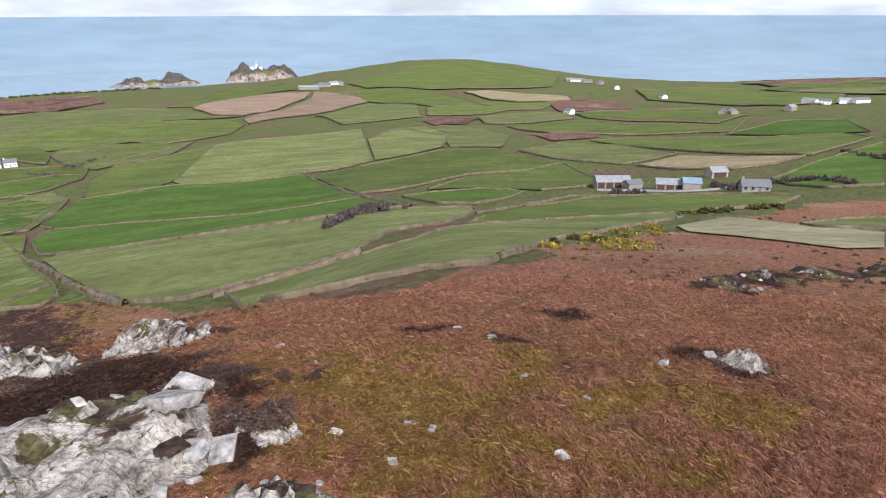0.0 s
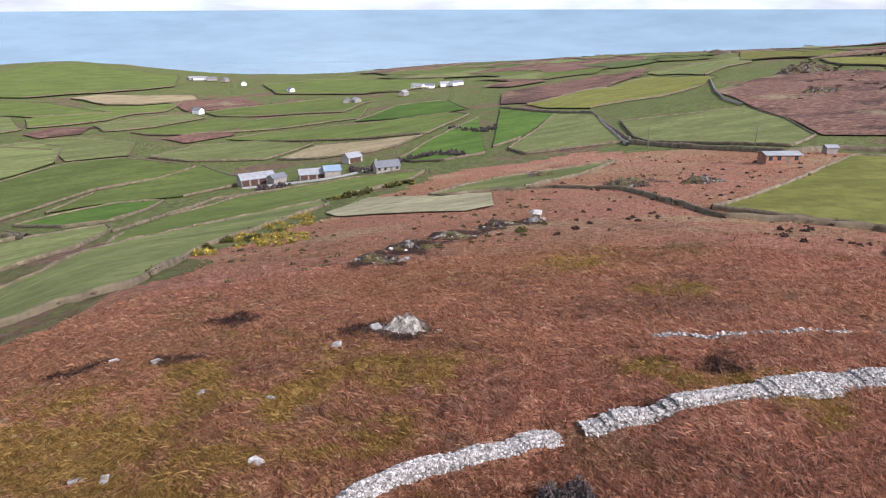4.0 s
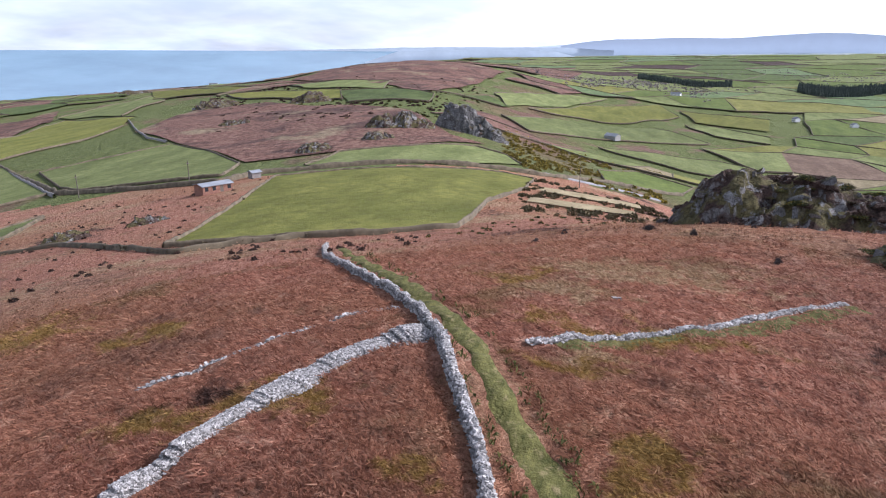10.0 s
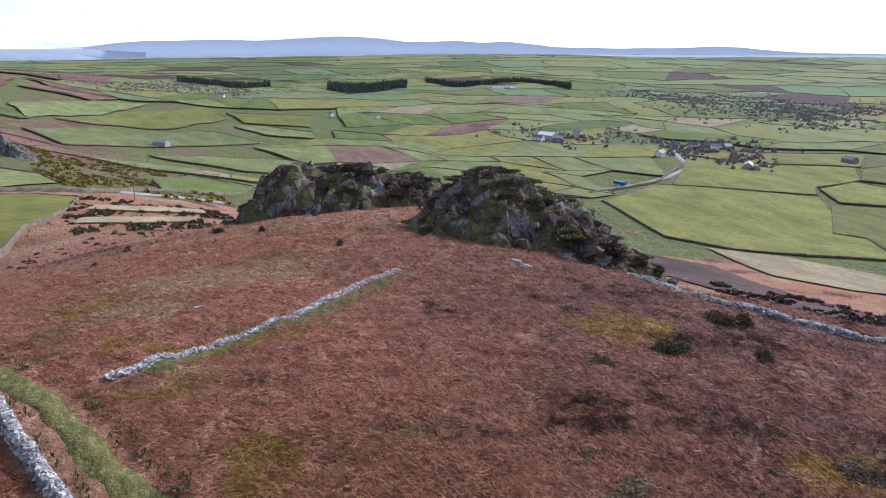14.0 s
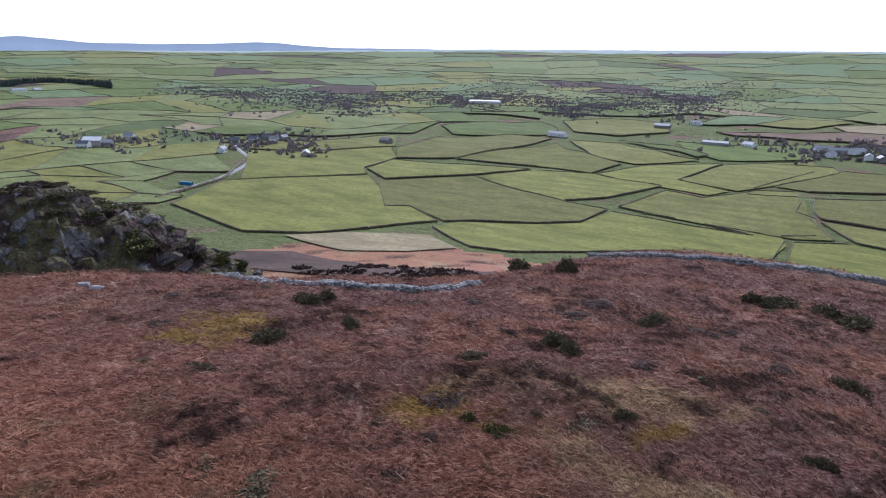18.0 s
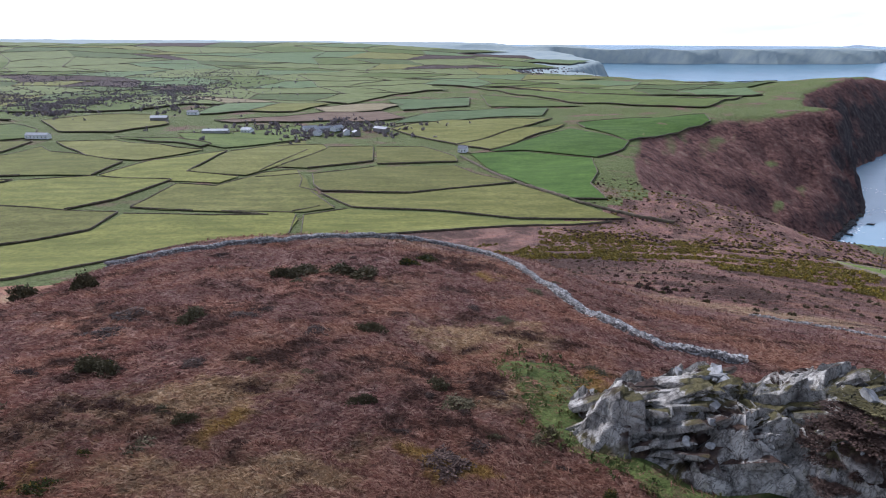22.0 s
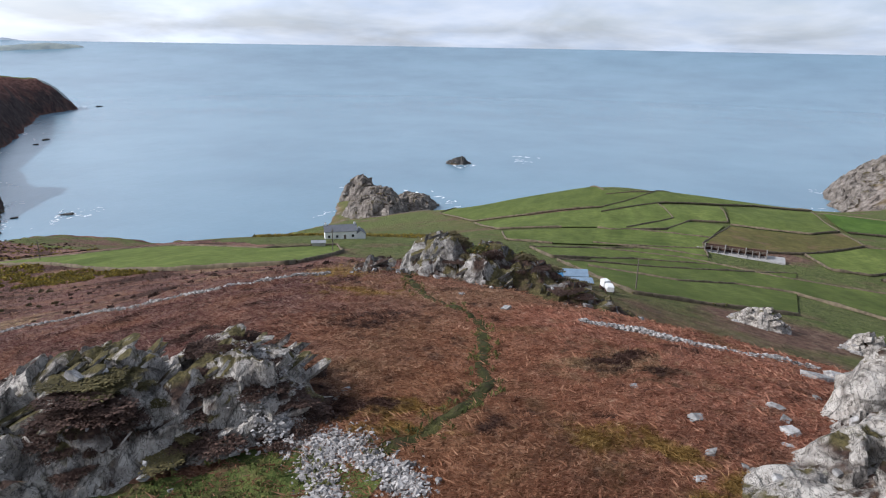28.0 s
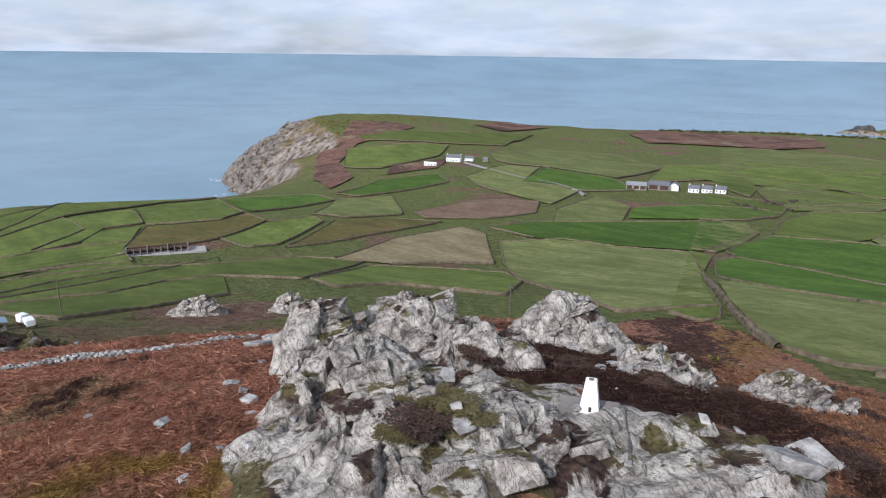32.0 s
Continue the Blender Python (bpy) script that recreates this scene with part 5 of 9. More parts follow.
# single boulders lying on the moor: bearing, distance, size
LOOSE = ((38.7, 92, 1.7), (336.6, 22.9, 1.5), (334.9, 20.5, 1.6), (338.5, 24, 0.7), (12.1, 17.6, 0.42), (20.2, 27.5, 0.5), (4.7, 30, 0.55), (357, 19.5, 0.4), (359, 19, 0.35),
         (349.5, 19, 0.4), (353, 26, 0.5), (348, 27, 0.45), (345, 32, 0.5), (355, 17, 0.4), (1.5, 33, 0.4), (91.8, 36, 0.55), (119.6, 46.5, 0.9), (120.4, 45.5, 0.7), (279.5, 24, 0.55),
         (274, 27, 0.4), (281, 22, 0.4), (284, 21.5, 0.35), (285.4, 28, 0.6), (286.3, 26.5, 0.5), (286.8, 24, 0.35), (288, 38, 1.2), (289.5, 40, 1.4), (338.9, 18.4, 1.1), (336.1, 18.2, 0.9),
         (340.5, 20.3, 0.6), (328, 31, 0.5), (331, 34, 0.5), (319, 33, 0.8), (321, 35, 0.7), (316.5, 36, 0.8), (313.5, 38, 0.9), (262, 44, 0.6), (258, 48, 0.5), (343, 24, 0.35), (14, 22, 0.3), (8, 24, 0.3))
LOOSE_MESHES = [mesh_of("boulder", c, t) for c, t in BOULDERS]
for me in LOOSE_MESHES:
    me.materials.append(BOULDER)
for k, (az, r, size) in enumerate(LOOSE):
    x, y = at(az, r)
    ob = new("boulder", LOOSE_MESHES[k % 10])
    z = float(height(np.array(x), np.array(y)) + over_rock(np.array(x), np.array(y)))
    ob.matrix_basis = pose(x, y, z + size * 0.04, 14 * math.sin(k), 15 * math.cos(3 * k), 77 * k) @ Matrix.Diagonal((size * 1.1, size, size * 0.6, 1))
    tagged(ob, "pale grey boulder lying on the moor", "boulder", "loose boulders")


# ---- the trig pillar on the summit ----
def trig_pillar(x, y, z, turn):
    base = new("trig_pillar", None)
    base.matrix_basis = pose(x, y, z, 0, 0, turn)
    bm = bmesh.new()
    bmesh.ops.create_cube(bm, size=1)
    for v in bm.verts:
        w = 0.34 if v.co.z < 0 else 0.18
        v.co = (math.copysign(w, v.co.x), math.copysign(w, v.co.y), 0.10 if v.co.z < 0 else 1.28)
    bmesh.ops.bevel(bm, geom=list(bm.edges), offset=0.025, segments=2, affect="EDGES")
    pillar = part("pillar", bm, WHITE, base, "white painted tapering concrete pillar")
    bm = bmesh.new()
    bmesh.ops.create_cube(bm, size=1, matrix=Matrix.Translation((0, -0.05, -0.06)) @ Matrix.Diagonal((2.0, 1.8, 0.44, 1)))
    bmesh.ops.bevel(bm, geom=list(bm.edges), offset=0.05, segments=2, affect="EDGES")
    part("plinth", bm, plain_material("weathered_concrete", (0.26, 0.225, 0.20), 0.9, grain=0.35), base, "brownish grey concrete plinth")
    bm = bmesh.new()
    bmesh.ops.create_cone(bm, cap_ends=True, segments=16, radius1=0.09, radius2=0.08, depth=0.03, matrix=Matrix.Translation((0, 0, 1.29)))
    part("brass_cap", bm, plain_material("dull_brass", (0.30, 0.24, 0.12), 0.5, 0.8), pillar)
    bm = bmesh.new()
    bmesh.ops.create_cube(bm, size=1, matrix=Matrix.Translation((0.03, -0.335, 0.36)) @ Matrix.Diagonal((0.09, 0.03, 0.16, 1)))
    part("bracket", bm, plain_material("dark_bronze", (0.10, 0.08, 0.06), 0.6, 0.6), pillar)
    return tagged(base, "white concrete trig pillar on a grey plinth atop the summit rock", "trig pillar")


tx, ty = at(318.3, 20.6)
trig_pillar(tx, ty, TOP - 11.55, 40)


# ---- trodden ways and turf on the hill ----
WALLS = {
    "gap": [(4.6, 13.6), (5.6, 14.1), (7.4, 14.5), (9.2, 14.3), (10.8, 14.2), (12.4, 14.1)],
    "arc": [(13.6, 13.8), (14.9, 13.4), (16.3, 12.8), (18.9, 12.2), (21.3, 11.2), (24.1, 10.0), (25.6, 8.6), (26.6, 7.3)],
    "path": [(75, 33), (71, 31.5), (66, 29.5), (53.5, 23.5), (39.9, 15.3), (34.5, 10.9), (29.0, 8.0), (26.9, 6.9), (25.6, 6.2), (22.9, 5.3), (21.1, 4.5), (18.6, 3.5), (16.8, 2.8), (13.5, 1.9)],
    "upper": [(22.1, 18.6), (24.5, 16.5), (26.6, 15.1), (29.9, 12.6), (31.4, 11.1), (31.2, 10.1)],
    "low": [(27.1, 2.6), (28.6, 0.7), (30.5, -1.4), (31.7, -3.8), (34.0, -6.6), (37.6, -10.2), (41.3, -14.1)],
    "tor": [(46.6, -34.5), (42.1, -33.5), (33.2, -30.9), (27, -29.8), (23, -31.6), (20.5, -34.5), (20.5, -39)],
    "crest": [(20.5, -62.5), (13.5, -61), (8.9, -60), (2.9, -61.5), (-4.9, -65), (-9.3, -66), (-13, -64.5), (-15.3, -61), (-16.5, -54), (-15.9, -43), (-16.2, -38.5), (-17.5, -35.3), (-18.6, -32.8), (-22, -30.6)],
    "moor": [(-44, -60.8), (-48.7, -57.1), (-54, -52), (-52.5, -43.9), (-49.6, -33.5), (-53.4, -29.6), (-56, -24.9)],
    "north": [(-41.2, -0.9), (-41.4, 2.5), (-39.8, 5.2), (-39.6, 8.4), (-40.3, 11), (-40.5, 13)],
}
PATH = [(72, 30), (63, 25.5), (52, 20), (43.6, 15.8), (35.0, 10.0), (28.9, 6.6), (25.1, 4.6), (21.8, 3.2), (19.9, 2.3), (18.1, 1.3), (16, 0.4), (12, -1)]
TRAIL = [(-60.7, -19.0), (-46.5, -13.6), (-39.6, -8.1), (-36.6, -6.5), (-31.4, -5.4), (-26.8, -4.8), (-24.6, -3.8), (-21.8, -4.5), (-20.0, -5.1), (-18.4, -6.6)]
ribbon("footpath", PATH, 1.3, 0.09, TURF, "worn green grass path beside the dry stone wall", "path", edge=0.5, gap=0.4)
ribbon("trail", TRAIL, 0.75, 0.06, TROD, "narrow dark green trodden trail through bracken", "path", edge=0.3, gap=0.4)
ribbon("grass_strip", [(27.3, 1.4), (30.9, -3.2), (33.4, -7.4), (37, -11.2), (40.5, -14.8)], 1.6, 0.06, TURF, "green grassy strip below the tumbled wall", "grass", edge=0.8, gap=0.4)
ribbon("grass_patch", [(-8.6, -26), (-8.2, -21), (-9.6, -18.0), (-12.0, -14.6), (-14.6, -11.6), (-16.2, -9.4), (-15.8, -6)], 3.4, 0.08, LUSH, "lush green turf under the grey outcrop", "grass", edge=1.6, gap=0.4, cross=8)


def clear_ground(x, y, room=0.0):
    """True where nothing but moor lies."""
    ok = (line_distance(x, y, PATH) > 1.05 + room) & (line_distance(x, y, TRAIL) > 0.4 + room) & (over_rock(x, y) < 0.05)
    for w in WALLS.values():
        ok &= line_distance(x, y, w) > 0.7 + room
    return ok


def blade_shape(seed, blades, reach, tall, wide):
    """A tuft: bent blades from one root."""
    rng = np.random.RandomState(seed)
    co, tri = [(0, 0, -0.05)], []
    for _ in range(blades):
        a, l, h, w = rng.rand() * 2 * math.pi, reach * rng.uniform(0.5, 1), tall * rng.uniform(0.4, 1), wide * rng.uniform(0.6, 1.3)
        c, s = math.cos(a), math.sin(a)
        k = len(co)
        co += [(c * l * 0.45 - s * w, s * l * 0.45 + c * w, h), (c * l * 0.45 + s * w, s * l * 0.45 - c * w, h * 0.95), (c * l, s * l, h * 0.55)]
        tri += [(0, k, k + 1), (k, k + 2, k + 1)]
    return np.array(co), np.array(tri)


def combed(x, y, rng):
    """Turning matrices that follow the lie of the grass."""
    a = 1.6 * waves(x, y, 14, 71) + rng.normal(0, 0.9, len(x))
    c, s, o, z = np.cos(a), np.sin(a), np.ones(len(x)), np.zeros(len(x))
    return np.array([[c, -s, z], [s, c, z], [z, z, o]]).transpose(2, 0, 1)


def tufts(name, shapes, n, r0, r1, size, material, label, rng, keep, power=1.0, category="bracken", spin=False):
    u = rng.rand(n)
    r = r0 * (r1 / r0) ** (u ** power)
    a = rng.rand(n) * 2 * np.pi
    x, y = r * np.sin(a), r * np.cos(a)
    ok = keep(x, y)
    x, y, r = x[ok], y[ok], r[ok]
    s = rng.uniform(size[0], size[1], len(x)) * (0.75 + r / 70)
    me = strewn(name, shapes, np.stack([x, y, height(x, y)], 1), s, rng, 22, spin=combed(x, y, rng) if spin else None)
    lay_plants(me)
    return tagged(part(name, me, material), label, category, kind="stuff")


def stalk_shape(seed, blades):
    """Dead fronds and grass: thin stalks bent one way by the wind."""
    rng = np.random.RandomState(seed)
    a = rng.normal(0.6, 0.8, blades)
    b = rng.uniform(-0.28, 0.28, (blades, 2))
    l, h, w = rng.uniform(0.12, 0.36, blades), rng.uniform(0.02, 0.12, blades), rng.uniform(0.009, 0.017, blades)
    c, s = np.cos(a), np.sin(a)
    co = np.stack([np.column_stack([b[:, 0] - s * w, b[:, 1] + c * w, np.full(blades, -0.03)]), np.column_stack([b[:, 0] + s * w, b[:, 1] - c * w, np.full(blades, 0.02)]),
                   np.column_stack([b[:, 0] + c * l, b[:, 1] + s * l, h])], 1).reshape(-1, 3)
    return co, np.arange(3 * blades).reshape(-1, 3)


FROND = [stalk_shape(200 + k, 7) for k in range(8)]
COARSE = [blade_shape(220 + k, 4, 0.42, 0.24, 0.028) for k in range(6)]
not_rock = lambda x, y: clear_ground(x, y, -0.1) & (inside_distance(x, y, HILL) > 3)
tufts("bracken_cover", FROND, 150000, 11, 60, (0.65, 1.2), TUFT, "dead rust-brown bracken stalks and grass over the hill", np.random.RandomState(3), not_rock, spin=True)
CLUMP_BLADES = [blade_shape(260 + k, 6, 0.36, 0.30, 0.022) for k in range(6)]
tufts("bracken_clumps", CLUMP_BLADES, 60000, 12, 75, (0.28, 0.62), TUFT, "standing clumps of dead bracken and pale grass", np.random.RandomState(6), not_rock)
GRASS = [blade_shape(240 + k, 5, 0.28, 0.26, 0.03) for k in range(6)]
tufts("grass_tufts", GRASS, 30000, 11, 60, (0.6, 1.2), GREEN_BLADE, "green grass tufts edging the paths", np.random.RandomState(4),
      lambda x, y: (over_rock(x, y) < 0.1) & (((line_distance(x, y, PATH) > 0.75) & (line_distance(x, y, PATH) < 1.35)) | ((line_distance(x, y, TRAIL) > 0.2) & (line_distance(x, y, TRAIL) < 0.75))
                    | (line_distance(x, y, [(-8.4, -26), (-8.2, -21), (-9.6, -18), (-12, -14.6), (-14.6, -11.6), (-16.2, -9.4)]) < 1.9)), category="grass")


def bush_shape(seed, leaves, flat=0.7, leaf=0.16):
    """A low shrub: a cloud of short pointed sprays over an uneven dome."""
    rng = np.random.RandomState(seed)
    p = rng.randn(leaves, 3)
    p[:, 2] = np.abs(p[:, 2])
    p /= np.linalg.norm(p, axis=1)[:, None]
    lump = 0.72 + 0.30 * np.sin(3.1 * p[:, 0] + seed) * np.cos(2.7 * p[:, 1] + 2 * seed) + 0.12 * rng.randn(leaves)
    p = p * (lump * rng.uniform(0.75, 1.0, leaves))[:, None] * (0.5, 0.5, flat * 0.5)
    n = rng.randn(leaves, 3) * 0.6 + p * 2.2
    n /= np.linalg.norm(n, axis=1)[:, None]
    side = np.cross(n, rng.randn(leaves, 3))
    side /= np.linalg.norm(side, axis=1)[:, None]
    l = leaf * rng.uniform(0.6, 1.3, leaves)[:, None]
    co = np.stack([p - side * l * 0.5, p + side * l * 0.5, p + n * l * 1.1], 1).reshape(-1, 3)
    return co, np.arange(3 * leaves).reshape(-1, 3)


SHRUBS = [bush_shape(300 + k, 1500, 0.7, 0.055) for k in range(4)]
CLUMPS = [bush_shape(320 + k, 70, 0.75, 0.28) for k in range(6)]
SHRUB_MESH = {}
for key, mat in (("gorse", GORSE), ("shrub", SHRUB), ("heather", HEATHER), ("twig", TWIG), ("grass", TURF_LEAF)):
    SHRUB_MESH[key] = [mesh_of("foliage", c, t) for c, t in SHRUBS]
    for me in SHRUB_MESH[key]:
        me.materials.append(mat)
STEM = bmesh.new()
for k in range(5):
    a = 1.257 * k
    bmesh.ops.create_cone(STEM, segments=5, radius1=0.03, radius2=0.012, depth=0.5,
                          matrix=Matrix.Translation((0.09 * math.cos(a), 0.09 * math.sin(a), 0.1)) @ Matrix.Rotation(0.5, 4, Vector((-math.sin(a), math.cos(a), 0))))
STEM_MESH = bpy.data.meshes.new("stem")
STEM.to_mesh(STEM_MESH)
STEM.free()
STEM_MESH.materials.append(WOOD)


def bush(bearing, r, wide, tall, what, label, seed):
    x, y = at(bearing, r)
    ob = new("grass_cushion" if what == "grass" else what + "_bush", None)
    ob.matrix_basis = pose(x, y, float(height(np.array(x), np.array(y)) + over_rock(np.array(x), np.array(y))) - 0.05, 0, 0, 63 * seed)
    stem = part("stem", STEM_MESH, None, ob)
    stem.matrix_basis = Matrix.Diagonal((wide, wide, tall, 1))
    crown = part("foliage", SHRUB_MESH[{"gorse": "gorse", "heather": "heather", "bare": "twig", "grass": "grass"}.get(what, "shrub")][seed % 4], None, ob)
    crown.matrix_basis = Matrix.Diagonal((wide, wide * (0.8 + 0.3 * math.sin(seed)), tall * 2.4, 1))
    return tagged(ob, label, "bush", what + " bushes")


for k, (az, r, wide, tall) in enumerate(((159.4, 28.6, 2.0, 0.8), (160.6, 27.6, 1.3, 0.6), (133.3, 29, 1.8, 0.7), (137.0, 36, 1.9, 0.8), (138.6, 36.5, 1.6, 0.7), (140.6, 30.5, 1.9, 0.6),
                                         (175.5, 45, 2.4, 0.8), (177.2, 46, 2.6, 0.9), (180.4, 46, 3.0, 0.9), (182.4, 45, 2.6, 0.8), (167.6, 34.5, 2.4, 0.7), (183, 31, 1.7, 0.6), (160, 50, 2.6, 1.3),
                                         (156, 56, 3.0, 1.5), (189, 24, 1.2, 0.5), (152, 26, 1.5, 0.5), (200, 21, 1.0, 0.45), (182, 22, 1.3, 0.45), (166, 22, 1.2, 0.5))):
    bush(az, r, wide, tall, "evergreen", "dark green wind-cut bush on the moor", k)
for k, (az, r, wide, tall) in enumerate(((154.6, 20.2, 1.2, 0.4), (151.4, 20.9, 1.1, 0.35), (158.0, 21.2, 0.8, 0.35), (186.5, 50, 2.0, 0.7), (188, 52, 1.8, 0.6), (37.5, 80, 2.5, 0.8), (206, 17.6, 0.7, 0.35), (160.5, 28.5, 1.2, 0.45),
                                         (131.5, 55, 2.4, 0.8), (130, 54, 2.0, 0.7), (126, 64, 2.5, 0.8), (12, 120, 4, 1.2), (14, 118, 4, 1.2), (10, 112, 4, 1.2), (16, 125, 3.5, 1.1))):
    bush(az, r, wide, tall, "gorse", "dark gorse bush with yellow flowers", k + 3)
rng_h = np.random.RandomState(12)
for k in range(110):
    # heather on the lee of the summit rocks and round the outcrops
    az, r = ((rng_h.uniform(306, 341), rng_h.uniform(24, 46)) if k < 62 else (rng_h.uniform(328, 348), rng_h.uniform(19, 27)) if k < 84 else
             (rng_h.uniform(232, 246), rng_h.uniform(20, 26)) if k < 98 else (lambda u: (23 + 15 * u, 60 + 33 * u + rng_h.uniform(-3, 3)))(rng_h.rand()))
    if (k < 84) and 317 < az < 334 and r < 26:
        continue
    s = rng_h.uniform(0.8, 2.0)
    bush(az, r, s * 1.3, s * 0.2, "heather", "dark brown dead heather clump", k)
for k, (az, r, wide) in enumerate(((24.6, 29.0, 1.5), (25.6, 28.4, 1.3), (23.6, 29.6, 1.2), (28.6, 29.0, 1.0), (27.2, 28.3, 1.1), (29.8, 29.6, 0.9))):
    bush(az, r, wide, 0.30, "heather", "dark dead heather round a low ledge", k)
rng_t = np.random.RandomState(14)
for k in range(150):
    # scrub on the backs of the tors
    az, r = (rng_t.uniform(102, 113), rng_t.uniform(70, 80)) if k < 50 else (rng_t.uniform(110, 130), rng_t.uniform(53, 64)) if k < 125 else (rng_t.uniform(256, 269), rng_t.uniform(56, 63))
    s = rng_t.uniform(0.8, 2.4)
    what = ("heather", "gorse", "evergreen")[rng_t.randint(3)]
    bush(az, r, s * 1.3, s * 0.22, what, "low dark scrub clinging to the tor", k)
rng_s = np.random.RandomState(15)
for k in range(60):
    # low heath in drifts on the southern moor
    az, r = rng_s.uniform(122, 204), 17 + 38 * rng_s.rand() ** 1.2
    if not clear_ground(np.array(at(az, r)[0]), np.array(at(az, r)[1]), 0.8):
        continue
    s = rng_s.uniform(1.0, 2.8)
    bush(az, r, s * 0.8, 0.12 + 0.06 * s, ("heather", "evergreen", "heather", "evergreen")[rng_s.randint(4)], "low dark heath drift in the bracken", k)
for k, (az, r) in enumerate(((97.5, 62), (42.3, 15.2), (44.6, 15.5), (41, 14.6), (87, 70), (84.5, 60), (104, 52), (94, 66))):
    bush(az, r, 1.3 if r < 30 else 1.0, 0.7, "bare", "leafless grey-brown bush standing in bracken", k)

# heather and turf in the hollows of the rock
for k, (az, r, wide) in enumerate(((224.6, 21.9, 2.0), (227.3, 21.6, 1.8), (223.0, 21.4, 1.2), (236.3, 24.7, 1.4), (234.7, 39.0, 1.2), (238.5, 22.9, 1.6), (240.2, 22.3, 1.6), (242.9, 22.2, 1.6), (245.0, 22.1, 1.5), (203.1, 24.2, 1.2), (224.2, 20.5, 1.0), (266.1, 57.2, 2.4), (267.7, 54.4, 2.4), (262.1, 56.1, 1.2), (258.1, 56.2, 1.5), (303.1, 17.8, 1.6), (306.2, 25.3, 1.2), (308.3, 25.3, 1.0), (296.7, 19.5, 0.9))):
    for m in range(3):
        bush(az + 1.1 * (m - 1), r + 0.3 * math.sin(2.1 * m + k), wide * (1.3 - 0.2 * m), 0.16 + 0.03 * m, "heather", "dark dead heather rooted in the rock", k + m)
for k, (az, r, wide) in enumerate(((214.6, 23.6, 1.0), (226.1, 22.6, 1.8), (228.2, 23.1, 1.6), (231.8, 20.7, 1.3), (233.8, 21.5, 1.3), (229.9, 22.3, 1.0), (299.9, 20.0, 1.2), (307.4, 18.3, 1.4), (300.9, 17.7, 1.2), (298.8, 23.4, 1.0), (304.7, 19.1, 1.0))):
    for m in range(3):
        bush(az + 1.2 * (m - 1), r + 0.35 * math.cos(1.7 * m + k), wide * (1.2 - 0.2 * m), 0.10, "grass", "brown-green turf cushion on the rock", k + m)


# ---- farmland ----
from mathutils.geometry import delaunay_2d_cdt

FIELDS, OPEN = [], []


def field(kind, *corners):
    """A field laid over the ground inside its hedges."""
    p = np.array(corners, float)
    r = np.hypot(p[:, 0], p[:, 1])
    step = max(4.0, r.mean() * 0.03)
    edge = []
    for a, b in zip(p, np.roll(p, -1, 0)):
        n = max(1, int(np.linalg.norm(b - a) / step))
        edge += [a + (b - a) * k / n for k in range(n)]
    edge = np.array(edge)
    gx, gy = np.meshgrid(np.arange(p[:, 0].min() + step / 2, p[:, 0].max(), step), np.arange(p[:, 1].min() + step / 2, p[:, 1].max(), step))
    inner = np.stack([gx.ravel(), gy.ravel()], 1)
    if len(inner):
        inner = inner[inside_distance(inner[:, 0], inner[:, 1], edge) > step * 0.45]
    pts = np.vstack([edge, inner])
    m = len(edge)
    vs, _, fs, *_ = delaunay_2d_cdt([Vector(q) for q in pts], [(k, (k + 1) % m) for k in range(m)], [], 1, 1e-4)
    xy = np.array([v[:] for v in vs])
    rr = np.hypot(xy[:, 0], xy[:, 1])
    co = np.column_stack([xy, height(xy[:, 0], xy[:, 1]) + 0.12 + 0.0016 * rr])
    tri = [f for f in fs if len(f) == 3]
    a, b, c = (co[[t[k] for t in tri]] for k in range(3))
    up = np.cross(b - a, c - a)[:, 2] > 0
    tri = [t if u else t[::-1] for t, u in zip(tri, up)]
    FIELDS.append(edge)
    if kind in "ox":
        OPEN.append(len(FIELDS) - 1)
    return tagged(part("field", mesh_of("field", co, tri, True), FIELD[kind]), FIELD_WORDS[kind], "field", kind="structure")


SPRAY = [bush_shape(340 + k, 34, 0.8, 0.26) for k in range(6)]


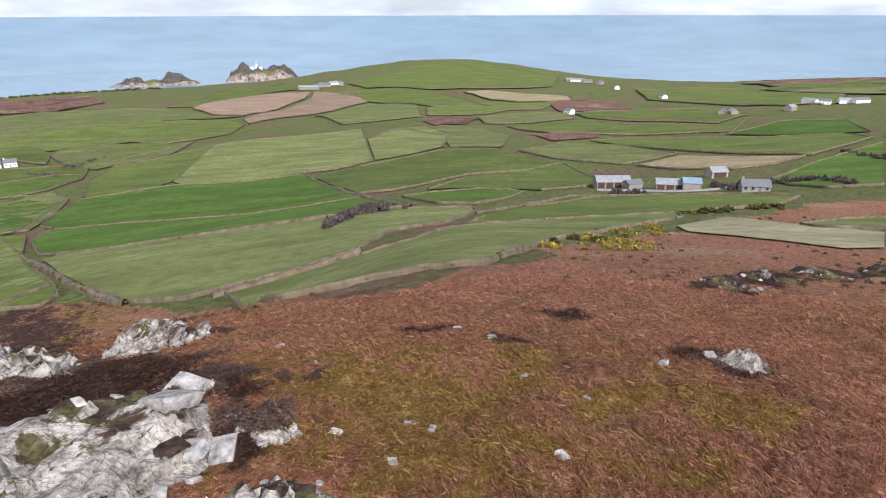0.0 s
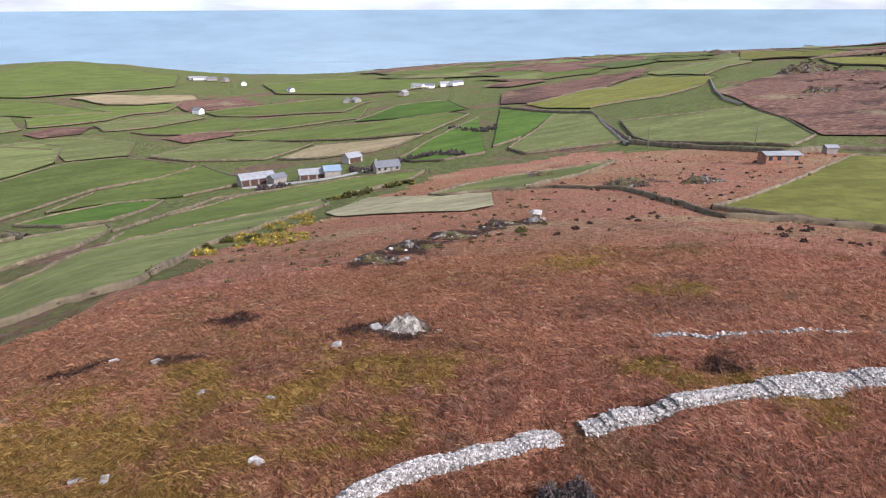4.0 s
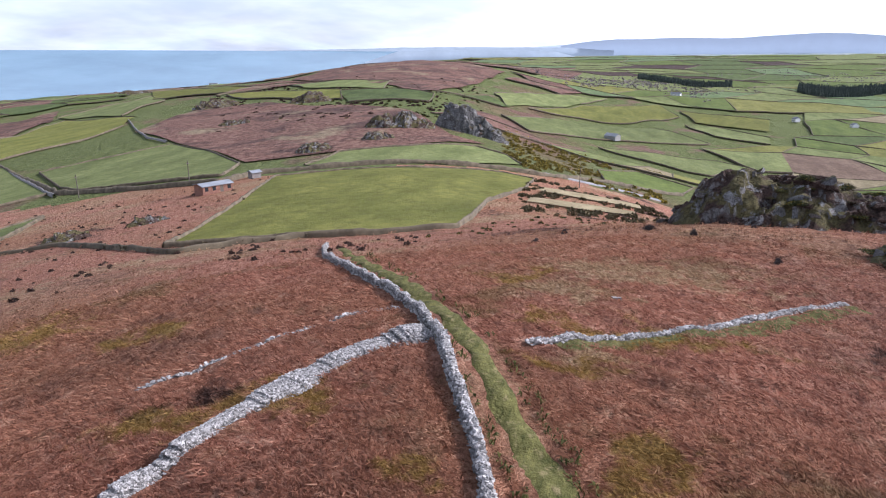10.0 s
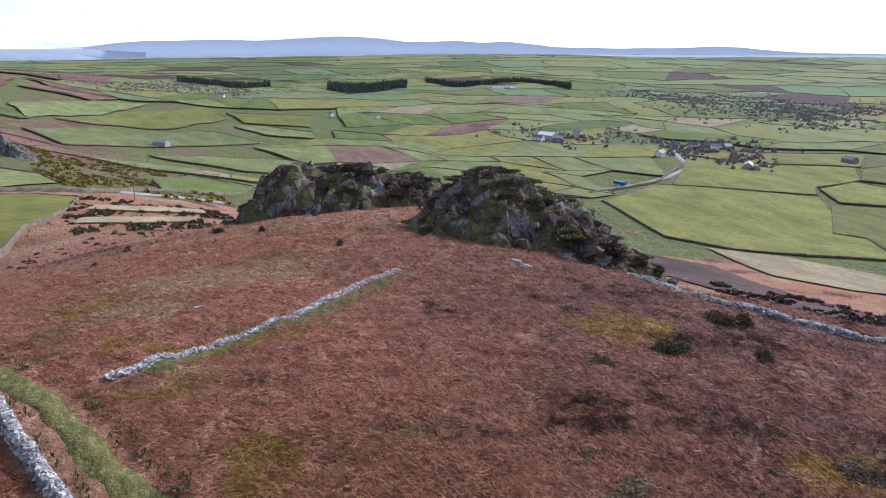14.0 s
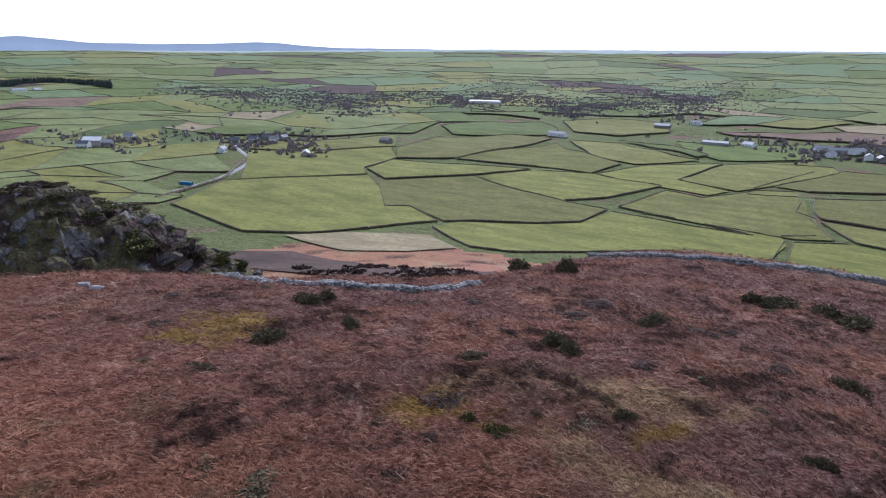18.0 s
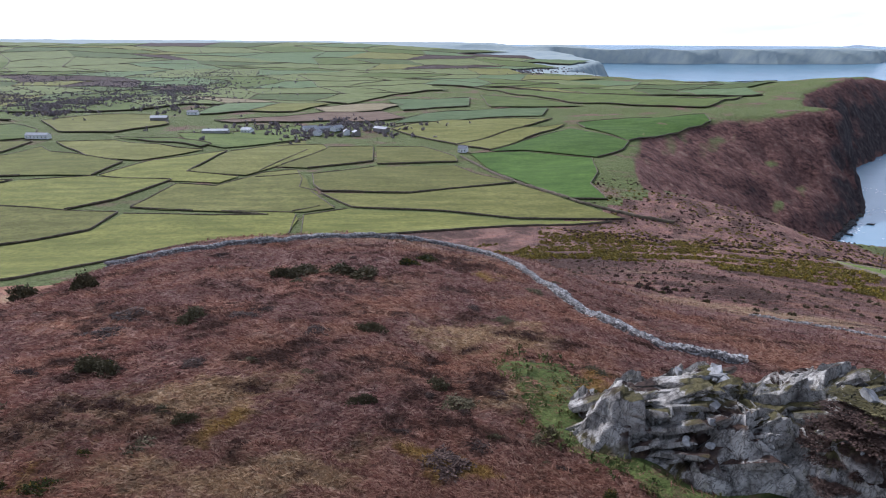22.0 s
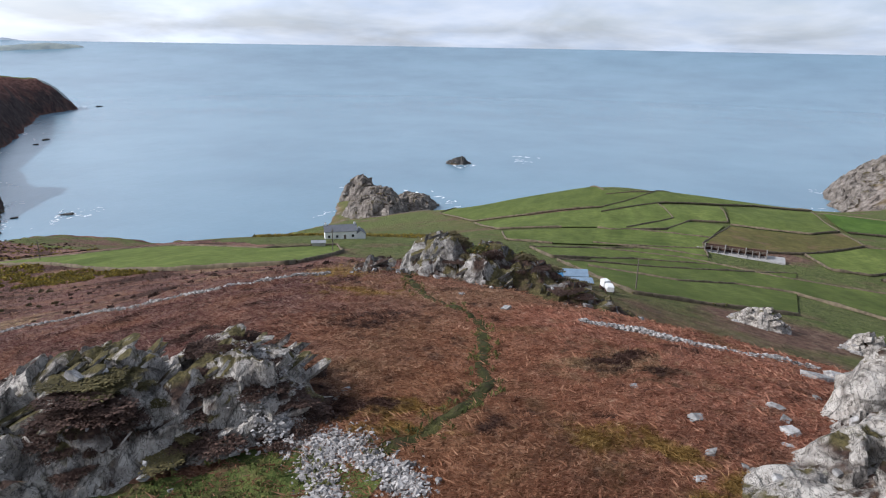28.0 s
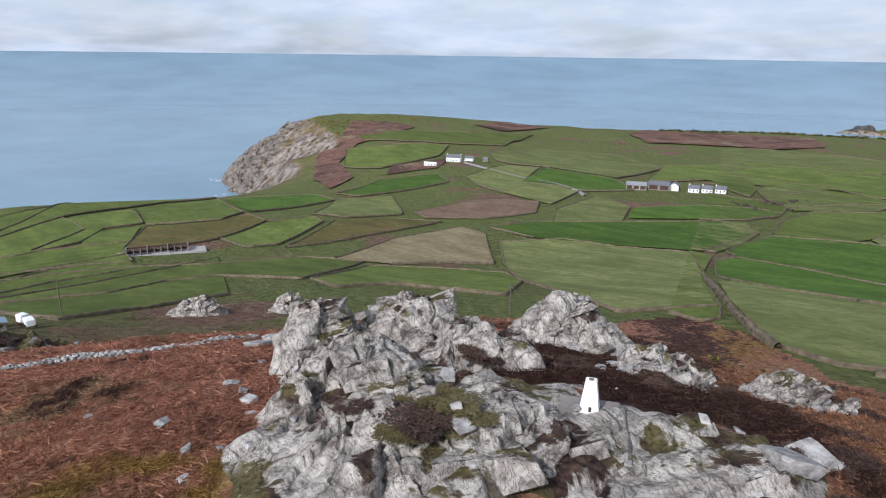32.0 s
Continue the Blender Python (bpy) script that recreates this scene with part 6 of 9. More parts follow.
def hedge(kind, *points):
    """An earth bank with scrub on it; kind w is a bare stone bank."""
    p = np.array(points, float)
    r = float(np.hypot(p[:, 0], p[:, 1]).mean())
    wide, tall = {"h": (0.72, 0.62), "k": (1.7, 1.0), "w": (0.9, 0.7)}[kind]
    wide, tall = wide * (1 + r / 2500), tall * (1 + r / 2500)
    q, d = along(p, max(1.6, r * 0.006))
    n = np.stack([-d[:, 1], d[:, 0]], 1)
    wob = np.array([noise.noise((a * 0.11, b * 0.11, 1.7)) for a, b in q])
    wob2 = np.array([noise.noise((a * 0.3, b * 0.3, 7.7)) for a, b in q])
    w, h = wide * (1 + 0.35 * wob) / 2, tall * (1 + 0.5 * wob2 + 0.3 * wob)
    rows, ground_z = [], level(q)
    for s, t in ((-1, -0.4), (-0.75, 0.55), (-0.25, 0.98), (0.3, 1.0), (0.75, 0.5), (1, -0.4)):
        rows.append(np.column_stack([q + n * (w * s + 0.25 * wob2)[:, None], ground_z + h * t + 0.0016 * r]))
    co = np.stack(rows, 1).reshape(-1, 3)
    i, k = np.meshgrid(np.arange(len(q) - 1), np.arange(5), indexing="ij")
    f = np.stack([i * 6 + k + 1, i * 6 + k, (i + 1) * 6 + k, (i + 1) * 6 + k + 1], -1).reshape(-1, 4)
    words = {"h": "brown hedge bank with low scrub", "k": "thick dark hedge bank", "w": "tumbled stone field wall"}[kind]
    name = "field_wall" if kind == "w" else "hedge"
    body = tagged(part(name, mesh_of(name, co, f, True), FARM_STONE if kind == "w" else HEDGE_BODY), words, "wall" if kind == "w" else "hedge", "field boundaries")
    if kind != "w" and r < 1100:
        rng = np.random.RandomState(int(abs(p[0, 0]) * 7 + abs(p[0, 1])) % 99991)
        m = min(260, int(len(q) * 2.2))
        k = rng.randint(len(q), size=m)
        xy = q[k] + n[k] * (w[k] * rng.uniform(-0.8, 0.8, m))[:, None]
        size = rng.uniform(0.5, 1.2, m) * tall * (0.8 + 0.9 * (rng.rand(m) > 0.92))
        me = strewn("scrub", SPRAY, np.column_stack([xy, ground_z[k] + h[k] * 0.6]), size, rng, 15)
        part("scrub", me, GORSE if rng.rand() < 0.25 else HEDGE, body)
    return body


# fields, by what grows on them
field("d", (-171, 267), (-171, 285), (-144, 281), (-116.4, 275.0), (-78.0, 268.1), (-52.6, 271.3), (-34.4, 277.4), (-18.4, 255.3), (-10.7, 222.4), (-33.5, 209.6), (-54.4, 204.5), (-80.1, 200.1), (-105.7, 203.8), (-131.0, 218.2), (-144.7, 228.1))
field("d", (-185, 298), (-196, 330), (-201, 367), (-187, 371), (-156, 382), (-115, 378), (-81, 392), (-55, 329), (-35.4, 282.2), (-53.5, 275.9), (-79.2, 272.4), (-118, 278), (-145, 284), (-174, 289))
field("p", (-163, 400), (-178, 477), (-188, 559), (-156, 592), (-115, 611), (-73, 621), (-61, 547), (-43, 424), (-63, 401), (-82, 396), (-116, 382), (-152, 385))
field("g", (-203, 371), (-231, 434), (-242, 491), (-212, 517), (-188, 559), (-177, 475), (-163, 400), (-168, 365), (-187, 371))
field("g", (-429, 667), (-421, 735), (-394, 770), (-244, 765), (-208, 722), (-205, 653), (-225, 616), (-250, 600), (-326, 641), (-386, 650))
field("p", (-331, 566), (-337, 602), (-312, 613), (-247, 594), (-222, 607), (-213, 520), (-236, 502), (-253, 484), (-291, 515))
field("g", (-424, 641), (-392, 642), (-331, 566), (-313, 527), (-346, 547), (-371, 559))
field("g", (-344, 514), (-294, 505), (-261, 491), (-242, 445), (-241, 403), (-250, 389), (-260, 382))
field("p", (-255, 375), (-244, 385), (-234, 393), (-211, 370), (-200, 340), (-191, 309), (-187, 292), (-200, 290))
field("g", (-198, 286), (-180, 278), (-152.7, 230.8), (-120.4, 185.4), (-92.3, 149.2), (-84.8, 137.3), (-85.5, 130.8), (-95.9, 133.4))
field("p", (-130.1, 206.8), (-129.8, 216.1), (-78.7, 196.3), (-53.5, 200.9), (-32.4, 202.5), (-10.8, 212.7), (10.5, 212.9), (10.6, 196.9), (1.0, 165.2), (-12.9, 157.0), (-17.2, 135.5), (-25.8, 128.8), (-34.5, 126.3), (-43.1, 123.9), (-49.6, 120.0), (-63.1, 124.8), (-76.9, 138.0), (-99.3, 163.7))
field("p", (-41.5, 119.1), (-33.2, 121.2), (-24.8, 123.7), (-15.9, 124.9), (-5.0, 131.6), (2.2, 149.1), (16.2, 157.8), (41.2, 176.2), (66.6, 183.0), (62.5, 167.4), (42.9, 144.7), (20.0, 114.9), (4.2, 70.0), (-5.3, 70.0), (-11.5, 69.2), (-19.2, 69.3), (-36.7, 110.6))
field("g", (6.4, 154.2), (12.1, 179.9), (27.5, 215.2), (58.0, 250.5), (78.9, 248.5), (105.6, 236.0), (120.1, 217.6), (100.4, 193.4), (75.2, 184.6), (59.3, 185.1), (33.2, 175.0), (16.4, 159.7))
field("g", (-71, 375), (-49, 404), (-30, 422), (7, 472), (38, 465), (70, 396), (46, 366), (14, 343), (-6, 310), (-20.9, 291.3), (-36.1, 292.2), (-56, 336))
field("d", (-15.6, 264.5), (-5.5, 272.9), (18.9, 285.5), (35.1, 276.4), (25.3, 249.8), (11.2, 225.6), (-0.6, 228.8))
field("g", (-5.7, 286.3), (13, 330), (46, 366), (73, 396), (79, 331), (69, 300), (43.0, 281.3), (16.7, 289.7))
field("p", (-42, 425), (-59, 546), (-42, 609), (-12, 624), (8, 580), (1, 485), (-20, 446))
field("p", (-43, 619), (-2, 630), (39, 614), (58, 569), (43, 476), (7, 483), (1, 567))
field("p", (53, 455), (94, 513), (132, 495), (152, 429), (109, 393), (98, 402), (70, 420))
field("g", (119, 531), (161, 552), (224, 515), (290, 482), (285, 445), (205, 368), (178, 407), (146, 470))
field("d", (230, 541), (306, 614), (370, 619), (313, 490), (277, 494))
field("t", (114, 386), (151, 418), (177, 381), (200, 365), (169, 339), (148, 335), (126, 354))
field("d", (144, 286), (186, 333), (249, 389), (273, 413), (161.5, 238.9), (142.4, 240.4), (137.3, 258.4))
field("b", (-220, 758), (-187, 950), (-198, 1078), (-144, 1068), (-99, 934), (-129, 850), (-161, 795), (-203, 719))
field("b", (-336, 924), (-328, 1037), (-258, 1109), (-205, 1080), (-200, 957), (-231, 787), (-283, 845))
field("p", (-145, 782), (-97, 912), (-30, 848), (-20, 737), (-62, 714), (-98, 679))
field("g", (-162, 1075), (-96, 1128), (-20, 1067), (36, 931), (66, 824), (-16, 845), (-95, 934))
field("t", (36, 1059), (77, 1088), (187, 1003), (179, 935), (102, 907), (67, 931))
field("g", (-16, 825), (35, 918), (86, 895), (154, 901), (123, 838), (55, 758), (-15, 751))
field("g", (-168, 1254), (-102, 1502), (-5, 1718), (109, 1762), (153, 1616), (251, 1484), (189, 1171), (79, 1112), (-22, 1127), (-126, 1155))
field("o", (-19, 684), (4, 729), (40, 712), (25, 643), (-7, 638))
field("o", (141, 914), (240, 979), (229, 797), (143, 793))
field("g", (328, 1152), (515, 1214), (624, 1057), (506, 866), (410, 803), (350, 907), (294, 972))
field("g", (152, 775), (244, 803), (343, 800), (325, 716), (263, 647), (185, 701), (155, 724))
field("p", (40, 728), (141, 785), (142, 719), (87, 665), (42, 651))
field("g", (63, 641), (148, 691), (174, 656), (251, 615), (296, 661), (243, 560), (163, 576), (95, 577))
field("o", (76, 563), (151, 609), (128, 550), (87, 525))
field("s", (52.1, 142.0), (72.3, 162.9), (77.8, 138.9), (86.4, 124.6), (69.6, 99.6), (62.4, 97.7), (56.6, 112.7), (49.3, 127.9))
field("p", (78.5, 140.2), (95.0, 151.1), (107.7, 156.7), (88.7, 128.1), (78.1, 132.9))
field("p", (-577, 884), (-526, 928), (-369, 920), (-230, 781), (-315, 782), (-411, 776), (-426, 671), (-439, 665))
field("g", (-377, 943), (-368, 1169), (-300, 1294), (-242, 1165), (-315, 1050), (-336, 938))
field("l", (87.5, 65.7), (106.2, 72.1), (145.4, 84.7), (192.9, 101.5), (204.6, 84.4), (215.8, 60.5), (239.0, 35.9), (239.0, 24.4), (199.9, 23.1), (151.6, 26.2), (116.5, 23.0), (103.4, 22.7), (95.4, 35.7), (90.8, 51.3))
field("p", (263, 261), (297, 242), (327, 233), (292, 188), (250.7, 147.9), (211.3, 132.1), (205.6, 158.0), (201.9, 184.3), (212.5, 202.6))
field("p", (172.1, 236.4), (293, 351), (288, 307), (199.7, 195.8), (179.2, 203.6), (163.0, 212.8))
field("d", (313, 442), (296, 354), (205, 272), (176, 254))
field("l", (337, 440), (453, 482), (616, 567), (554, 432), (467, 376), (396, 356), (323, 351), (321, 399))
field("p", (688, 642), (947, 701), (788, 565), (610, 491))
field("l", (1523, 1125), (1040, 673), (875, 482), (792, 478), (847, 627))
field("l", (745, 450), (749, 381), (699, 284), (595, 240), (604, 283), (654, 375))
field("p", (853, 417), (842, 345), (812, 265), (699, 235), (763, 358))
field("h", (689, 280), (703, 224), (662, 170), (559, 148), (540, 212))
field("p", (235.8, 111.5), (274.0, 113.0), (292, 87), (322, 62), (319, 46), (293.3, 35.8), (242.1, 57.1), (229.2, 85.6))
field("p", (88.0, 147.1), (109.5, 157.8), (133.9, 156.3), (155.7, 155.6), (126.9, 138.3), (98.0, 127.2), (85.2, 132.5))
field("l", (781, 90), (1017, 40), (1168, -78), (1026, -98), (908, -32), (860, 33))
field("p", (879, 145), (1070, 100), (1192, 5), (1043, 42), (739, 109))
field("p", (628, 97), (779, 59), (878, -50), (770, -108), (722, -53), (662, 24), (563, 64))
field("p", (604, 7), (643, -44), (649, -98), (623, -123), (539, -79), (540, -61), (577, -23))
field("g", (413, 4), (461, -20), (438, -54), (397, -44), (353, -16), (336, 0))
field("p", (924, -96), (946, -136), (864, -185), (794, -172), (823, -120))
field("l", (1113, -106), (1057, -223), (911, -194), (987, -115))
field("l", (392, -291), (436, -376), (395, -415), (352, -462), (313, -425), (272, -374), (256, -383), (214, -351), (224, -331), (236, -306), (233, -312), (256, -277), (288, -259), (328, -272))
field("l", (552, -514), (494, -538), (432, -608), (391, -561), (381, -493), (358, -467), (398, -419), (429, -388), (474, -437))
field("q", (613, -562), (534, -592), (496, -710), (434, -619), (494, -547), (563, -520))
field("l", (376, -491), (388, -549), (246, -569), (277, -516), (332, -458), (348, -469))
field("q", (328, -451), (274, -510), (216, -475), (171, -459), (138, -454), (141, -408), (164, -389), (199, -370), (211, -354), (254, -383), (272, -375), (329, -445))
field("l", (272, -512), (241, -567), (195, -587), (126, -559), (151, -491), (173, -462), (218, -479))
field("l", (207, -333), (203, -359), (162, -385), (139, -403), (133, -448), (79, -433), (41, -434), (73, -446), (26, -440), (22, -421), (28, -376), (45, -376), (79, -362), (122, -317), (138, -298), (160, -295))
field("q", (134, -468), (119, -542), (89, -533), (59, -594), (30, -606), (24, -552), (25, -522), (11, -505), (9, -460), (27, -444), (56, -440), (91, -450))
field("l", (190, -591), (166, -662), (105, -723), (121, -592), (77, -577), (88, -546), (124, -553))
field("q", (118, -592), (101, -717), (59, -764), (28, -786), (24, -721), (62, -604), (75, -585))
field("l", (339, -592), (317, -683), (294, -755), (271, -715), (189, -658), (196, -591), (250, -590))
field("q", (425, -609), (439, -714), (379, -796), (316, -792), (322, -693), (343, -593), (390, -559))
field("q", (289, -781), (237, -804), (158, -735), (130, -730), (178, -666), (228, -682))
field("g", (243, -826), (177, -816), (126, -763), (135, -743), (213, -811))
field("g", (496, -821), (472, -911), (400, -952), (349, -891), (327, -818), (440, -757))
field("q", (381, -991), (328, -1040), (258, -1058), (210, -954), (255, -860), (321, -880))
field("g", (179, -851), (125, -855), (38, -943), (29, -803), (111, -742), (149, -769))
field("q", (121, -598), (91, -683), (57, -753), (8, -753), (3, -728), (45, -630), (72, -584))
field("q", (48, -621), (0, -736), (-46, -732), (-40, -649), (21, -613))
field("q", (-49, -731), (-100, -730), (-123, -661), (-120, -633), (-75, -634), (-43, -635))
field("q", (16, -577), (-39, -620), (-114, -614), (-126, -575), (-150, -533), (-103, -512), (-58, -497), (8, -507), (14, -528))
field("q", (8, -499), (-57, -492), (-148, -524), (-169, -462), (-193, -412), (-119, -412), (-72, -437), (-13, -456))
field("l", (19, -432), (-9, -450), (-71, -430), (-117, -403), (-181, -405), (-134, -385), (-74, -370), (-35, -368), (3, -369), (19, -378))
field("q", (128, -523), (78, -535), (63, -574), (26, -580), (20, -549), (16, -507), (-1, -454), (19, -442), (67, -445), (114, -457))
field("d", (-141, -673), (-199, -683), (-257, -636), (-232, -558), (-209, -516), (-201, -462), (-171, -465), (-156, -536), (-143, -601))
field("d", (-164, -685), (-222, -762), (-310, -848), (-324, -765), (-335, -722), (-309, -679), (-265, -640), (-202, -693))
field("q", (-137, -733), (-253, -864), (-315, -883), (-227, -777), (-166, -696))
field("d", (-333, -886), (-422, -911), (-554, -944), (-531, -887), (-404, -784), (-336, -725), (-328, -841))
field("q", (-80, -881), (-169, -984), (-259, -943), (-318, -941), (-256, -875), (-138, -737), (-100, -825))
field("v", (-86, -944), (-148, -1059), (-261, -1087), (-357, -1086), (-316, -987), (-202, -984))
field("n", (158, -993), (6, -1094), (-86, -1115), (-111, -995), (-29, -978), (128, -964))
field("t", (23, -1178), (-59, -1256), (-131, -1209), (-87, -1134), (6, -1101))
field("v", (-113, -1320), (-269, -1300), (-236, -1146), (-121, -1120))
field("g", (-306, -1370), (-409, -1211), (-422, -1097), (-268, -1117))
field("g", (-340, -1641), (-539, -1336), (-686, -1172), (-785, -1208), (-598, -1020), (-440, -1145))
field("g", (-216, -253), (-199.8, -190.0), (-208.9, -155.0), (-195.9, -109.5), (-217.4, -92.8), (-192.9, -80.3), (-130.3, -68.2), (-129.7, -96.0), (-145.3, -133.4))
field("g", (-466, -2), (-487, 14), (-540, 44), (-572, 87), (-602, 123), (-610, 159), (-618, 171), (-1113, 237), (-1148, 168), (-597, 38), (-575, 0))
field("g", (-457, -2), (-520, 42), (-556, 88), (-453, 78), (-447, 54), (-390, 35), (-372, 4), (-379, -3))
field("g", (-564, 94), (-594, 164), (-449, 142), (-426, 120), (-444, 78))
field("m", (-434, 76), (-419, 118), (-437, 139), (-397, 139), (-356, 97), (-345, 76), (-348, 49))
field("g", (-369, -3), (-372, 9), (-384, 35), (-438, 45), (-436, 73), (-344, 49), (-309, 47), (-315, 21), (-317, -4))
field("g", (-294.6, -3.6), (-296.2, 35.7), (-280.1, 68.2), (-276.6, 112.2), (-248.1, 128.9), (-201.9, 81.5), (-230.5, 63.5), (-230.5, 44.5), (-211.6, 24.7), (-215.8, -3.6))
field("g", (-355, 99), (-391, 138), (-396, 170), (-375, 167), (-321, 118), (-321, 101))
field("d", (-583, 169), (-538, 231), (-486, 227), (-450, 147))
field("d", (-523, 247), (-589, 327), (-566, 380), (-508, 354), (-503, 302), (-495, 253))
field("p", (-410, 176), (-488, 230), (-478, 276), (-405, 241), (-388, 232), (-387, 189))
field("m", (-310, 118), (-376, 176), (-375, 216), (-348, 238), (-327, 188), (-313, 146))
field("n", (-393, 245), (-406, 294), (-397, 330), (-376, 347), (-343, 314), (-345, 269), (-368, 238))
field("t", (-263.3, 122.7), (-302, 174), (-323, 234), (-294, 231), (-255, 203), (-221.8, 179.7), (-232.3, 162.6), (-237.3, 136.7))
field("g", (-200.4, 84.3), (-235.4, 124.9), (-214.7, 150.3), (-195.3, 164.1), (-168.8, 149.8), (-139.3, 117.5), (-173.9, 100.2), (-173.4, 80.5))
field("p", (-271, 223), (-261, 259), (-224, 263), (-192, 279), (-161.0, 241.4), (-122.6, 186.5), (-94.0, 149.6), (-103.4, 123.6), (-137.8, 138.3), (-170.3, 151.1), (-219.6, 184.3))
field("d", (-312, 249), (-318, 289), (-287, 335), (-245, 387), (-212, 368), (-200, 320), (-192, 289), (-227, 267), (-273, 249))
field("p", (-343, 333), (-375, 408), (-320, 385), (-288, 340), (-313, 302))
field("d", (-317, 385), (-302, 446), (-274, 468), (-250, 464), (-248, 393), (-292, 352))
field("d", (-503, 447), (-548, 513), (-441, 501), (-381, 462), (-406, 427), (-480, 419))
field("p", (-537, 395), (-592, 491), (-552, 506), (-484, 423), (-406, 420), (-363, 347), (-429, 356), (-478, 364))
field("g", (-860, 423), (-794, 504), (-759, 528), (-678, 455), (-652, 362), (-727, 354))
field("g", (-946, 486), (-949, 570), (-876, 664), (-853, 765), (-741, 613), (-792, 531), (-907, 475))
field("p", (-685, 539), (-713, 652), (-609, 699), (-480, 627), (-441, 509), (-549, 521), (-641, 514))
field("g", (-491, 641), (-470, 739), (-350, 847), (-258, 633), (-319, 594), (-391, 573), (-405, 507))
field("g", (-303, 532), (-291, 597), (-250, 617), (-230, 569), (-261, 491))
field("g", (-650, -163), (-975, -159), (-1058, -86), (-602, -2), (-595, 38), (-494, -1), (-483, -54), (-494, -97))
field("g", (-477, -93), (-473, -53), (-484, 0), (-530, 39), (-451, 44), (-385, 13), (-378, -23), (-376, -60))
field("g", (-357, -54), (-370, -22), (-378, 13), (-371, 56), (-333, 49), (-318, 14), (-300, -22), (-308, -44))
field("g", (-268.5, -28.8), (-308, 14), (-320, 47), (-287.2, 45.2), (-270.9, 12.7), (-236.9, -17.1))
field("g", (-228.8, -14.6), (-253.4, 21.8), (-298, 81), (-175.5, 49.8), (-166.5, 33.7), (-152.0, 8.1), (-169.0, 2.0))
field("x", (250, -214), (227, -234), (175.8, -218.6), (102.1, -162.5), (117.1, -238.5), (27.8, -57.8), (70.4, -120.9), (97.1, -116.4), (129.8, -123.6), (234, -194))
field("t", (263, -265), (240, -291), (195, -311), (163, -286), (178, -263), (207, -250))
field("o", (421, 330), (586, 388), (581, 308), (501, 196), (467, 140), (352, 81), (345, 61), (295, 88), (276.8, 114.1), (254.1, 147.1), (296, 189), (332, 234))
field("o", (425, 598), (597, 687), (832, 774), (671, 635), (431, 471), (348, 455), (345, 487))
field("o", (995, 486), (1319, 516), (1526, 459), (1568, 312), (1297, 195), (915, 181), (669, 189), (743, 236), (861, 353))
field("o", (-972, 472), (-1105, 557), (-1055, 610), (-977, 609), (-915, 519), (-887, 455), (-790, 377), (-626, 315), (-579, 266), (-694, 299), (-877, 384))
field("o", (-829, 976), (-910, 1175), (-771, 1199), (-669, 1297), (-511, 1043), (-547, 969), (-631, 913), (-703, 870))
field("o", (-989, 737), (-1027, 846), (-940, 885), (-892, 737))
field("o", (-656, 379), (-653, 455), (-595, 400), (-609, 345))
field("t", *polar((83.6, 166), (88, 172), (92.5, 188), (92.8, 204), (88, 190), (84, 180)))
field("t", *polar((84.6, 203), (89, 209), (93.2, 224), (93, 240), (88.4, 226), (85, 216)))

# hedge banks and field walls
hedge("k", (-152.7, 230.8), (-115.0, 182.1), (-90.3, 150.5), (-73.3, 132.2), (-62.8, 122.8))
hedge("k", (-82, 394), (-54, 324), (-34.9, 281.7), (-9.9, 214.1))
hedge("k", (-43.6, 118.6), (-33.2, 121.2), (-25.1, 125.6), (-16.4, 128.8))
hedge("h", (10.2, 189.4), (28.4, 222.0), (50.7, 258.1), (85.7, 249.5))
hedge("k", (320, 452), (297, 320), (198.0, 189.1), (186.7, 116.9), (211.2, 117.9), (218.7, 103.5), (235.0, 74.5), (248.2, 47.8), (265.8, 24.7), (329, -3), (392, -43))
hedge("w", (303, 327), (192.4, 186.6))
hedge("w", (512, 406), (357, 271), (335, 242))
hedge("h", (88.8, 131.7), (99.7, 120.3), (101.7, 98.8), (79.7, 58.4), (84.7, 53.7), (92.9, 44.3))
hedge("k", (420, -300), (446, -386), (487, -442))
hedge("k", (-129, -662), (-153, -525), (-176, -456), (-204, -417), (-223, -401))
hedge("h", (24, -434), (26, -382))
hedge("h", (-171, 267), (-171, 285), (-144, 281), (-116.4, 275.0), (-78.0, 268.1), (-52.6, 271.3), (-34.4, 277.4))
hedge("h", (-18.4, 255.3), (-10.7, 222.4), (-33.5, 209.6), (-54.4, 204.5), (-80.1, 200.1), (-105.7, 203.8), (-131.0, 218.2), (-144.7, 228.1), (-171, 267))
hedge("h", (-185, 298), (-196, 330), (-201, 367), (-187, 371), (-156, 382), (-115, 378), (-81, 392))
hedge("h", (-174, 289), (-185, 298))
hedge("h", (-163, 400), (-178, 477), (-188, 559), (-156, 592), (-115, 611), (-73, 621), (-61, 547), (-43, 424), (-63, 401), (-82, 396))
hedge("h", (-203, 371), (-231, 434), (-242, 491), (-212, 517), (-188, 559))
hedge("h", (-429, 667), (-421, 735), (-394, 770), (-244, 765), (-208, 722), (-205, 653), (-225, 616), (-250, 600), (-326, 641), (-386, 650), (-429, 667))
hedge("h", (-331, 566), (-337, 602))
hedge("h", (-222, 607), (-213, 520))
hedge("h", (-253, 484), (-291, 515), (-331, 566))
hedge("h", (-424, 641), (-392, 642), (-331, 566), (-313, 527), (-346, 547), (-371, 559))
hedge("h", (-344, 514), (-294, 505))
hedge("h", (-261, 491), (-242, 445), (-241, 403), (-250, 389), (-260, 382))
hedge("h", (-234, 393), (-211, 370), (-200, 340))
hedge("h", (-187, 292), (-200, 290))
hedge("h", (-180, 278), (-152.7, 230.8))
